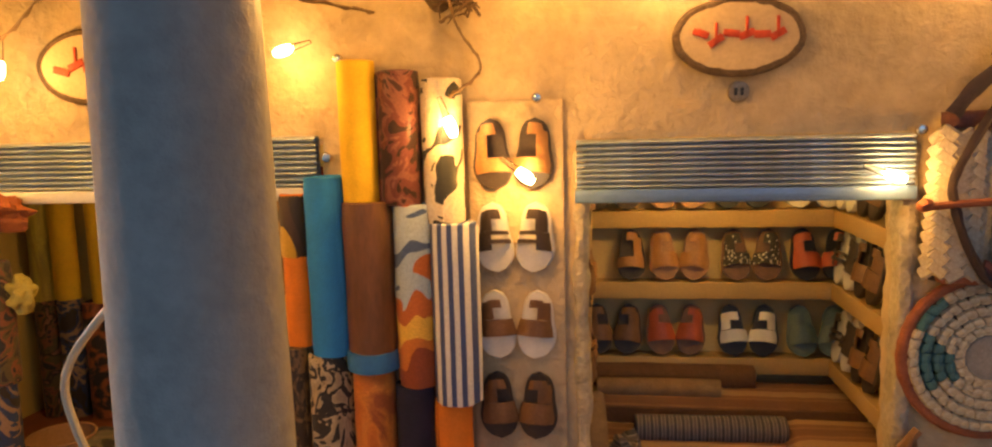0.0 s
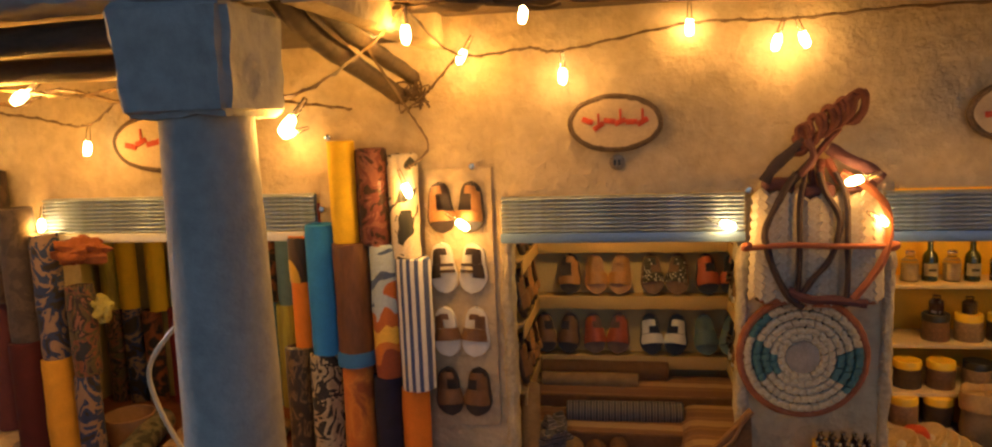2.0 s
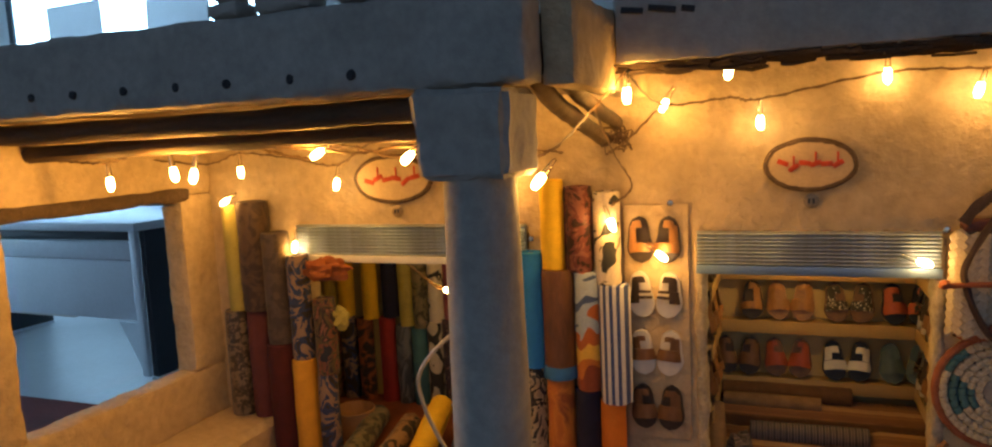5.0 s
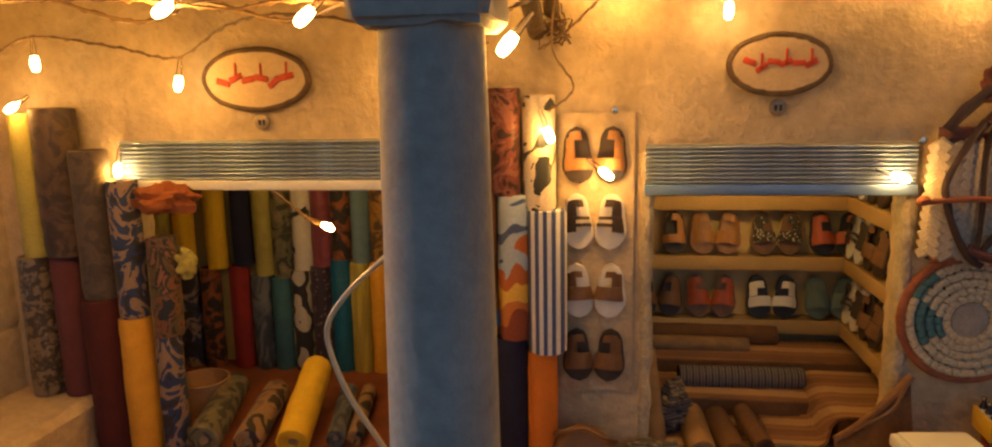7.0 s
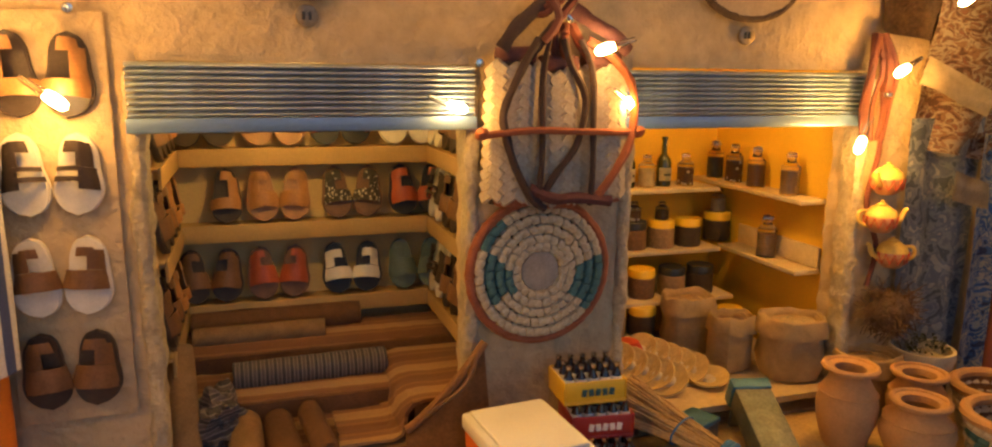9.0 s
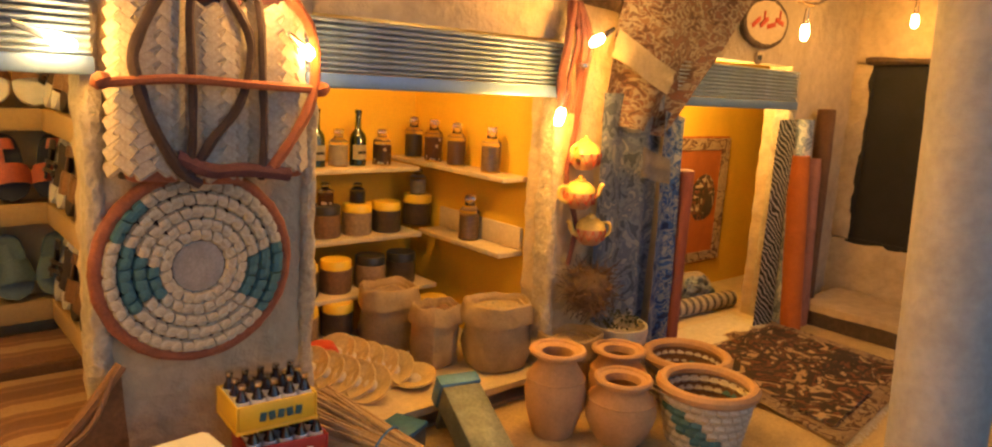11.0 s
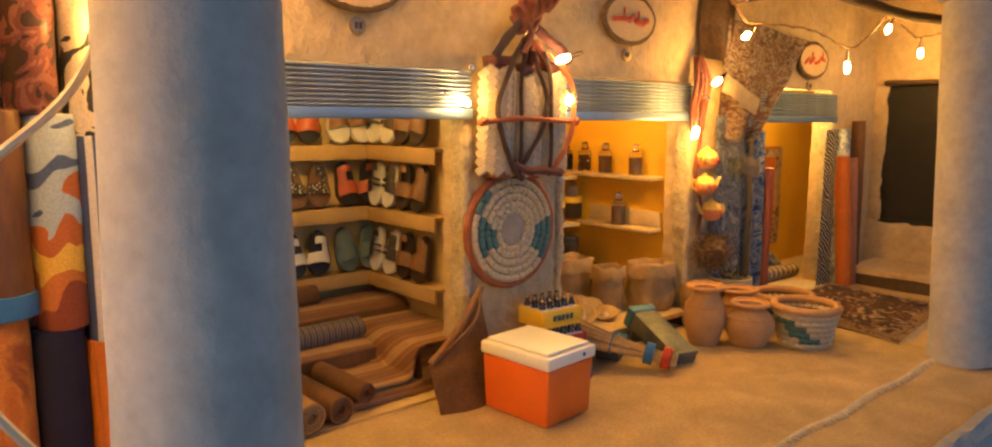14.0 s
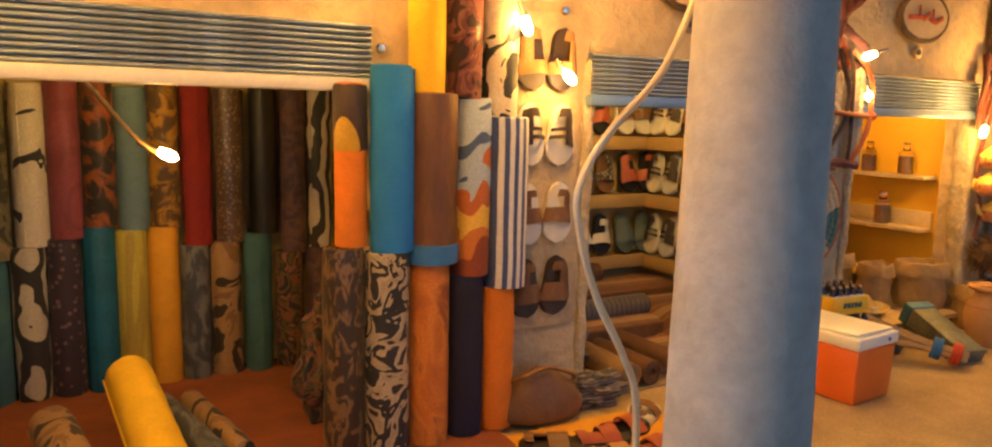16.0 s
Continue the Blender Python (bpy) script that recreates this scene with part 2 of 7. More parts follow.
def lathe(profile, n=20, bm=None, wob=0.0, seed=0, cx=0.0, cy=0.0):
    """A turned body: profile of (radius, height)."""
    own = bmesh.new()
    rows = []
    for r, h in profile:
        row = []
        for i in range(n):
            a = 2 * math.pi * i / n
            k = 1 + wob * noise.noise(Vector((math.cos(a) * 1.5 + seed, math.sin(a) * 1.5, h * 60)))
            row.append(own.verts.new((cx + r * k * math.cos(a), cy + r * k * math.sin(a), h)))
        rows.append(row)
    for a, b in zip(rows, rows[1:]):
        for i in range(n):
            own.faces.new((a[i], a[(i + 1) % n], b[(i + 1) % n], b[i]))
    if profile[0][0] > 1e-6:
        own.faces.new(rows[0][::-1])
    if profile[-1][0] > 1e-6:
        own.faces.new(rows[-1])
    bmesh.ops.remove_doubles(own, verts=own.verts[:], dist=1e-7)
    return merge(bm, own)


def tube(points, r, n=7, bm=None, taper=1.0):
    """A round strand along points."""
    own = bmesh.new()
    pts = [Vector(p) for p in points]
    rows = []
    up = Vector((0.13, 0.31, 0.94)).normalized()
    for i, p in enumerate(pts):
        d = (pts[min(i + 1, len(pts) - 1)] - pts[max(i - 1, 0)]).normalized()
        s = d.cross(up)
        if s.length < 1e-4:
            s = d.cross(Vector((1, 0, 0)))
        s.normalize()
        u = s.cross(d)
        k = r * (1 + (taper - 1) * i / max(1, len(pts) - 1))
        rows.append([own.verts.new(p + k * (math.cos(2 * math.pi * j / n) * s + math.sin(2 * math.pi * j / n) * u)) for j in range(n)])
    for a, b in zip(rows, rows[1:]):
        for j in range(n):
            own.faces.new((a[j], a[(j + 1) % n], b[(j + 1) % n], b[j]))
    own.faces.new(rows[0][::-1])
    own.faces.new(rows[-1])
    bmesh.ops.recalc_face_normals(own, faces=own.faces[:])
    return merge(bm, own)


def spline(points, n=6):
    """Smooth points through the given ones."""
    p = [Vector(q) for q in points]
    out = []
    for i in range(len(p) - 1):
        a, b, c, d = p[max(i - 1, 0)], p[i], p[i + 1], p[min(i + 2, len(p) - 1)]
        for j in range(n):
            t = j / n
            out.append(0.5 * (2 * b + (c - a) * t + (2 * a - 5 * b + 4 * c - d) * t * t + (3 * b - a - 3 * c + d) * t ** 3))
    out.append(p[-1])
    return out


def rough_box(x0, x1, y0, y1, z0, z1, cell=0.006, amp=0.0012, bm=None, seed=0.0, bev=0.004):
    """A hand-plastered block: a box cut into cells, with uneven faces and worn edges."""
    own = bmesh.new()
    lo, hi = Vector((x0, y0, z0)), Vector((x1, y1, z1))
    cnt = [max(1, min(240, round((hi[i] - lo[i]) / cell))) for i in range(3)]
    seen = {}

    def vert(p):
        key = (round(p[0], 6), round(p[1], 6), round(p[2], 6))
        if key not in seen:
            q = Vector(p)
            near = [min(q[i] - lo[i], hi[i] - q[i]) for i in range(3)]
            out = Vector([(1 if q[i] - lo[i] > hi[i] - q[i] else -1) if near[i] < 1e-7 else 0 for i in range(3)])
            edge = sum(1 for d in near if d < 1e-7)
            if edge >= 2:
                q = q - out * bev * (0.35 + 0.25 * noise.noise(q * 90))
                out = out * 0.7
            q = q + out * amp * (noise.noise(q * 35 + Vector((seed, 0, 0))) + 0.6 * noise.noise(q * 130 + Vector((0, seed, 0))))
            seen[key] = own.verts.new(q)
        return seen[key]

    for ax in range(3):
        u, v = (ax + 1) % 3, (ax + 2) % 3
        for side in (0, 1):
            w = hi[ax] if side else lo[ax]
            for i in range(cnt[u]):
                for j in range(cnt[v]):
                    ps = []
                    for di, dj in ((0, 0), (1, 0), (1, 1), (0, 1)):
                        p = [0, 0, 0]
                        p[ax] = w
                        p[u] = lo[u] + (hi[u] - lo[u]) * (i + di) / cnt[u]
                        p[v] = lo[v] + (hi[v] - lo[v]) * (j + dj) / cnt[v]
                        ps.append(vert(p))
                    own.faces.new(ps if side else ps[::-1])
    return merge(bm, own)

# ---- the hall round the model ----
HALL_FLOOR = -0.74
GREYTILE = surf("grey_floor_tile", (0.42, 0.44, 0.46), 0.35, big=1.5, fine=40, vary=0.1, rel=0.1)
REDCARPET = surf("dark_red_carpet", (0.20, 0.025, 0.02), 0.95, big=6, fine=250, vary=0.35, rel=0.6, depth=0.003)
OFFWHITE = surf("off_white_wall", (0.54, 0.55, 0.56), 0.8, big=1.2, fine=60, vary=0.08, rel=0.1)
PANE = glow("daylit_window_pane", (0.42, 0.72, 1.0), 11.0)
PAPER = surf("white_paper", (0.75, 0.76, 0.78), 0.8, big=4, fine=60, vary=0.05, rel=0.05)
LAMINATE = surf("grey_laminate", (0.74, 0.79, 0.85), 0.45, big=3, fine=60, vary=0.08, rel=0.1)
CHARCOAL = surf("charcoal_panel", (0.035, 0.04, 0.05), 0.5, big=3, fine=60, vary=0.15, rel=0.1)

solid("floor", box(-7, 5, -3, 4.5, HALL_FLOOR - 0.1, HALL_FLOOR), GREYTILE, "grey tiled hall floor", "floor", kind="structure")
solid("wall_back", box(-7, 5, 4.5, 4.6, HALL_FLOOR, 2.2), OFFWHITE, "off-white far wall of the hall", "wall", kind="structure")
solid("wall_left", box(-7.1, -7, -3, 4.6, HALL_FLOOR, 2.2), OFFWHITE, "off-white side wall of the hall", "wall", kind="structure")
solid("wall_right", box(5, 5.1, -3, 4.6, HALL_FLOOR, 2.2), OFFWHITE, "off-white side wall of the hall", "wall", kind="structure")
# unseen front wall and ceiling piece, added to block sky from the left
solid("wall_sky_block", box(-7, -0.75, -3.1, -3.0, HALL_FLOOR, 2.2), OFFWHITE, "unseen off-white wall added to block daylight from the front left", "wall", kind="structure")
solid("ceiling_sky_block", box(-7.1, -0.75, -3.1, -1.203, 2.2, 2.3), OFFWHITE, "plain off-white hall ceiling, out of view", "ceiling", kind="structure")
solid("ceiling", box(-7.1, 5.1, -1.2, 4.6, 2.2, 2.3), OFFWHITE, "plain off-white hall ceiling, out of view", "ceiling", kind="structure")
solid("carpet", box(-4.5, 3.0, -1.5, 2.02, HALL_FLOOR, HALL_FLOOR + 0.008), REDCARPET, "dark red carpet on the hall floor", "carpet")
win = thing("window_1", -4.5, 4.46, 0.55, "bright daylit window of the hall", "window")
win["kind"] = "structure"
for i in range(3):
    part("pane", box(-1.55 + i * 1.0, -0.62 + i * 1.0, 0, 0.02, 0, 1.5), PANE, win)
for i in range(4):
    part("window_frame", box(-1.62 + i * 1.0, -1.55 + i * 1.0, -0.02, 0.03, 0, 1.5, 0.01), CHARCOAL, win)
# glowing panes out of view, added to brighten the desk and hall floor
side = thing("side_fill_panes", -6.98, 0.55, 0.0, "unseen glowing panes added in the hall side wall to brighten it", "window")
side["kind"] = "structure"
for i in range(2):
    part("pane", box(0, 0.02, i * 0.9, i * 0.9 + 0.8, 0, 2.0), PANE, side)
for i in range(3):
    part("window_frame", box(-0.02, 0.05, i * 0.9 - 0.09, i * 0.9 - 0.01, 0, 2.0, 0.01), CHARCOAL, side)
strip = thing("window_2", -2.45, 4.46, 0.7, "narrow daylit window strip of the hall", "window")
strip["kind"] = "structure"
part("pane", box(0, 0.12, 0, 0.02, 0, 1.4), PANE, strip)
part("window_frame", box(-0.05, 0, -0.02, 0.03, 0, 1.4, 0.01), CHARCOAL, strip)
for i, (x, z, w) in enumerate(((-4.55, 0.93, 0.62), (-5.6, 0.95, 0.6))):
    sheet = thing("paper_notice", x, 4.42, z, "white paper notice taped on the window glass", "notice", "notices on the window", ry=2 - 3 * i)
    part("sheet", box(0, w, 0, 0.004, 0, 0.6, 0.001), PAPER, sheet)
    for j in range(2):
        part("line_of_writing", box(0.14, w - 0.14, -0.004, -0.001, 0.12 + 0.14 * j, 0.14 + 0.14 * j), CHARCOAL, sheet)


def desk():
    d = thing("office_desk", -2.64, 2.35, HALL_FLOOR, "pale grey office desk with a charcoal end panel", "desk", rz=-3)
    part("desktop", box(-1.7, 0.03, -0.03, 0.72, 0.705, 0.745, 0.006), LAMINATE, d)
    part("rail", box(-1.66, -0.045, 0.03, 0.05, 0.655, 0.704, 0.003), CHARCOAL, d)
    part("drawer_front", box(-1.66, -0.045, 0.006, 0.045, 0.565, 0.652, 0.005), LAMINATE, d)
    part("modesty_panel", box(-1.66, -0.045, 0.016, 0.040, 0.275, 0.562, 0.004), LAMINATE, d)
    part("foot_rail", box(-1.66, -0.55, 0.05, 0.075, 0.255, 0.274, 0.003), WHITEPL, d)
    for x in (-1.70, -0.005):
        part("end_panel", box(x, x + 0.035, 0.02, 0.70, 0.012, 0.704, 0.004), CHARCOAL, d)
        part("base_strip", box(x - 0.004, x + 0.040, 0.012, 0.705, 0.0, 0.0118, 0.002), LAMINATE, d)
    part("front_post", box(-0.044, 0.0, -0.006, 0.0185, 0.0125, 0.70, 0.006), LAMINATE, d)
    bm = bmesh.new()
    for y in (0.0, 0.018):
        bm.faces.new([bm.verts.new(p) for p in ((-0.046, y, 0.05), (-0.046, y, 0.272), (-0.17, y, 0.272))])
    a, b = [f.verts[:] for f in bm.faces]
    for i in range(3):
        bm.faces.new((a[i], a[(i + 1) % 3], b[(i + 1) % 3], b[i]))
    bmesh.ops.recalc_face_normals(bm, faces=bm.faces[:])
    part("gusset", bm, LAMINATE, d)


desk()
cab = thing("dark_cabinet", -3.2, 3.8, HALL_FLOOR, "dark office cabinet standing by the far wall", "cabinet")
part("body", box(-0.9, 0.9, 0, 0.45, 0.05, 1.25, 0.01), CHARCOAL, cab)
part("door", box(-0.88, -0.01, -0.02, 0.0, 0.07, 1.22, 0.006), CHARCOAL, cab)
part("door", box(0.01, 0.88, -0.02, 0.0, 0.07, 1.22, 0.006), CHARCOAL, cab)
part("plinth", box(-0.86, 0.86, 0.02, 0.43, 0.0, 0.05), CHARCOAL, cab)
# made-up dark backdrop that keeps the view past the right end dark
backdrop = thing("dark_backdrop", 1.12, 0.1, HALL_FLOOR, "dark backdrop added beside the model to hide the bright hall", "screen")
part("panel", box(0, 0.03, -0.6, 0.9, 0.05, 1.5, 0.005), CHARCOAL, backdrop)
for y in (-0.5, 0.75):
    part("foot", box(-0.12, 0.15, y, y + 0.05, 0.0, 0.05, 0.005), CHARCOAL, backdrop)

table = thing("display_table", 0.2, 0.4, HALL_FLOOR, "table carrying the model market", "table")
part("tabletop", box(-0.82, 0.80, -0.27, 0.27, 0.66, 0.705, 0.004), CHARCOAL, table)
for x in (-0.78, 0.72):
    for y in (-0.24, 0.2):
        part("leg", box(x, x + 0.05, y, y + 0.05, 0.0, 0.66, 0.003), CHARCOAL, table)

# ---- the model market: ground, walls, roofs ----
W = 0.430
OPEN = ((-0.332, -0.094), (0.056, 0.222), (0.322, 0.494), (0.618, 0.788))
HEAD = 0.236


def ground():
    bm = rough_box(-0.60, 0.975, 0.153, 0.66, -0.035, 0.0, 0.012, 0.0012, bev=0.012)
    solid("ground", bm, SAND, "sandy plastered ground of the model market", "ground", kind="structure")
    bm = rough_box(-0.60, 0.965, 0.150, 0.169, -0.034, 0.003, 0.006, 0.0014, bev=0.010, seed=4)
    solid("kerb", bm, GREYWASH, "grey rounded kerb along the front edge", "kerb", kind="structure")


ground()


def back_wall():
    """Front wall of the shops: a plastered sheet with four openings, crumbly at the jambs."""
    cell = 0.0045
    x0, x1, z1 = -0.445, 1.06, 0.405
    nx, nz = round((x1 - x0) / cell), round(z1 / cell)
    xs = [x0 + (x1 - x0) * i / nx for i in range(nx + 1)]
    zs = [z1 * j / nz for j in range(nz + 1)]
    for a, b in OPEN:
        for lim in (a, b):
            k = min(range(len(xs)), key=lambda i: abs(xs[i] - lim))
            xs[k] = lim
    k = min(range(len(zs)), key=lambda i: abs(zs[i] - HEAD))
    zs[k] = HEAD
    bm = bmesh.new()
    grid = {}

    def at(i, j):
        if (i, j) not in grid:
            x, z = xs[i], zs[j]
            p = Vector((x, 0, z))
            y = W + 0.0012 * noise.noise(p * 22) + 0.0007 * noise.noise(p * 75) + 0.0005 * noise.noise(p * 190)
            for a, b in OPEN:
                d = min(abs(x - a), abs(x - b))
                if d < 0.02 and z < HEAD + 0.01:
                    y += 0.0022 * noise.noise(p * 150) * (1 - d / 0.02)
                    if d < 1e-5:
                        x += 0.0022 * noise.noise(p * 110)
                        y += 0.002
            grid[i, j] = bm.verts.new((x, y, z))
        return grid[i, j]

    for i in range(nx):
        for j in range(nz):
            cx, cz = (xs[i] + xs[i + 1]) / 2, (zs[j] + zs[j + 1]) / 2
            if cz < HEAD and any(a < cx < b for a, b in OPEN):
                continue
            bm.faces.new((at(i, j), at(i + 1, j), at(i + 1, j + 1), at(i, j + 1)))
    rim = [e for e in bm.edges if e.is_boundary]
    geo = bmesh.ops.extrude_edge_only(bm, edges=rim)["geom"]
    for v in geo:
        if isinstance(v, bmesh.types.BMVert):
            v.co.y = W + 0.024
    # the back of the sheet
    ob = solid("wall_shopfront", bm, PLASTER, "sand-coloured plastered shopfront wall with four openings", "wall", kind="structure")
    return ob


back_wall()


def jamb(x, side):
    """A rib of lumpy plaster along an opening's edge."""
    bm = rough_box(x - 0.004, x + 0.004, W - 0.004, W + 0.014, 0.0, HEAD - 0.004, 0.0026, 0.0022, seed=x * 40, bev=0.003)
    solid("door_jamb", bm, PLASTER_ROUGH, "lumpy plaster jamb of a shop opening", "jamb", kind="structure")


for i, (a, b) in enumerate(OPEN):
    if i != 0:
        jamb(a - 0.002, -1)
    if i not in (0,):
        jamb(b + 0.002, 1)


def room(name, x0, x1, y1, paint, floor_paint, top=0.262, label=""):
    """Inside of a shop: back, two sides, ceiling and floor."""
    t = 0.006
    y0 = W + 0.0245
    for tail, bm in (("_back", box(x0, x1, y1, y1 + t, 0.0005, top)), ("_side", box(x0 - t, x0, y0, y1 + t, 0.0005, top)), ("_side", box(x1, x1 + t, y0, y1 + t, 0.0005, top))):
        solid(name + tail, bm, paint, label, "wall", kind="structure", smooth=False)
    solid("ceiling_" + name, box(x0 - t, x1 + t, y0, y1 + t, top, top + t), paint, "painted ceiling of a model shop", "ceiling", kind="structure")
    solid("floor_" + name, box(x0, x1, W - 0.002, y1, 0.0, 0.002), floor_paint, "floor of a model shop", "floor", kind="structure")


room("wall_cloth_shop", -0.436, -0.062, 0.605, OCHRE, REDFELT, label="ochre inside walls of the cloth shop")
room("wall_shoe_shop", 0.040, 0.250, 0.598, CREAM, CREAM, label="cream inside walls of the shoe shop")
room("wall_spice_shop", 0.300, 0.500, 0.600, YELLOW, PALEWOOD, label="bright yellow inside walls of the spice shop")
room("wall_rug_shop", 0.600, 1.03, 0.535, YELLOW, PALEWOOD, label="ochre inside walls of the rug shop")


def shutter(x0, x1, bar, z1=0.2365, z0=0.2085):
    s = thing("roller_shutter", (x0 + x1) / 2, W - 0.004, z0, "rolled-up corrugated zinc shutter over a shop opening", "shutter", "shop shutters")
    w = (x1 - x0) / 2 + 0.002
    n = 9
    h = (z1 - z0) / n
    bm = bmesh.new()
    rows = []
    for j in range(7):
        a = math.pi * j / 6
        rows.append([bm.verts.new((sx * w, -0.0028 * math.sin(a), h * 0.05 + h * 0.8 * j / 6)) for sx in (-1, 1)])
    for a, b in zip(rows, rows[1:]):
        bm.faces.new((a[0], a[1], b[1], b[0]))
    lo = [bm.verts.new((sx * w, 0.004, z)) for z in (0.0, h) for sx in (-1, 1)]
    bm.faces.new((rows[-1][0], rows[-1][1], lo[3], lo[2]))
    bm.faces.new((rows[0][1], rows[0][0], lo[0], lo[1]))
    bm.faces.new((lo[0], lo[2], lo[3], lo[1]))
    first = part("slat", bm, STEEL, s)
    for i in range(1, n):
        ob = new("slat", first.data)
        ob.location.z = i * h
        place(ob, s)
    part("bottom_bar", box(-w - 0.001, w + 0.001, -0.004, 0.005, -0.0075, -0.0002, 0.001), bar, s)
    return s


BLUEBAR = surf("blue_grey_enamel", (0.17, 0.27, 0.47), 0.35, 0.3, big=60, fine=500, vary=0.12, rel=0.1)
shutter(-0.333, -0.097, WHITE_BAR, 0.2415, 0.2125)
shutter(0.054, 0.222, BLUEBAR, 0.2355, 0.209)
shutter(0.318, 0.494, BLUEBAR, 0.2345, 0.208)
shutter(0.612, 0.784, BLUEBAR, 0.232, 0.206)


def side_walls():
    # left wall with a window opening
    bm = rough_box(-0.470, -0.443, 0.165, 0.445, 0.0, 0.095, 0.006, 0.0012, seed=1)
    rough_box(-0.470, -0.443, 0.165, 0.445, 0.275, 0.36, 0.006, 0.0012, bm, 2)
    rough_box(-0.470, -0.443, 0.165, 0.206, 0.094, 0.276, 0.006, 0.0012, bm, 3)
    rough_box(-0.470, -0.443, 0.388, 0.445, 0.094, 0.276, 0.006, 0.0012, bm, 4)
    solid("wall_window_side", bm, PLASTER, "plastered side wall with an unglazed window opening", "wall", kind="structure")
    bm = rough_box(-0.476, -0.438, 0.196, 0.398, 0.270, 0.283, 0.004, 0.0014, seed=8)
    solid("window_lintel", bm, WOOD, "dark wooden lintel over the window opening", "lintel", kind="structure")
    bm = rough_box(-0.4435, -0.366, 0.20, 0.432, 0.0, 0.045, 0.006, 0.0012, seed=5, bev=0.008)
    solid("wall_bench", bm, PLASTER, "plastered bench built along the side wall", "bench", kind="structure")
    # right wall with a dark blanked opening
    bm = rough_box(0.905, 0.93, 0.19, 0.445, 0.0, 0.072, 0.006, 0.0012, seed=11)
    rough_box(0.905, 0.93, 0.19, 0.445, 0.246, 0.36, 0.006, 0.0012, bm, 12)
    rough_box(0.905, 0.93, 0.19, 0.236, 0.071, 0.247, 0.006, 0.0012, bm, 13)
    rough_box(0.905, 0.93, 0.412, 0.445, 0.071, 0.247, 0.006, 0.0012, bm, 14)
    solid("wall_far_side", bm, PLASTER, "plastered side wall round a blanked opening", "wall", kind="structure")
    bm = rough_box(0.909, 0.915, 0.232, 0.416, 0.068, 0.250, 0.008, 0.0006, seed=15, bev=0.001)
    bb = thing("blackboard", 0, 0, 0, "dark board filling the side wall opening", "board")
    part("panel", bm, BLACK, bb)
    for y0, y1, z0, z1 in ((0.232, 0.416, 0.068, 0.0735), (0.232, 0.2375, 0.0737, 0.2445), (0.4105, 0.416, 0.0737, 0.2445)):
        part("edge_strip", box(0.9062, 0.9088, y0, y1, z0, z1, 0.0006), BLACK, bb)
    bm = rough_box(0.900, 0.915, 0.226, 0.42, 0.245, 0.252, 0.004, 0.0014, seed=16)
    solid("board_lintel", bm, WOOD, "thin dark wooden lintel over the board", "lintel", kind="structure")
    bench = thing("low_bench", 0.885, 0.36, 0.0, "low dark wooden bench against the side wall", "bench")
    part("seat", rough_box(-0.070, 0.017, -0.095, 0.055, 0.014, 0.022, 0.006, 0.0008, bev=0.002), PLASTER, bench)
    part("front_board", box(-0.067, -0.061, -0.092, 0.052, 0.0, 0.014, 0.001), WOOD, bench)
    part("end_board", box(-0.061, 0.015, -0.092, -0.086, 0.0, 0.014, 0.001), WOOD, bench)
    block = rough_box(-0.02, 0.018, -0.02, 0.02, 0.0, 0.045, 0.006, 0.0012, seed=21)
    solid("plaster_block", block, PLASTER, "small plastered block standing by the side wall", "block", at=(0.884, 0.222, 0))


side_walls()


def column(x, y, r0, r1, lean=0.0):
    c = thing("column", x, y, 0.0, "round grey limewashed column with a square capital", "column", "portico columns", rx=lean)
    prof = [(r0 + 0.0016, 0.0), (r0 + 0.0012, 0.005), (r0, 0.012)] + [(r0 + (r1 - r0) * (i / 14), 0.012 + 0.288 * i / 14) for i in range(1, 15)]
    part("shaft", lathe(prof, 36, wob=0.018, seed=x * 7), GREYWASH, c)
    bm = rough_box(-0.0262, 0.0262, -0.0262, 0.0262, 0.297, 0.3462, 0.0035, 0.0024, seed=x * 9, bev=0.007)
    for v in bm.verts:
        k = (v.co.z - 0.300) / 0.046
        s = 1.0 + 0.09 * k
        v.co.x *= s
        v.co.y *= s
    part("capital", bm, GREYWASH, c)


column(-0.0430, 0.2020, 0.0254, 0.0208)
column(0.5900, 0.2140, 0.0242, 0.0246, -2.2)


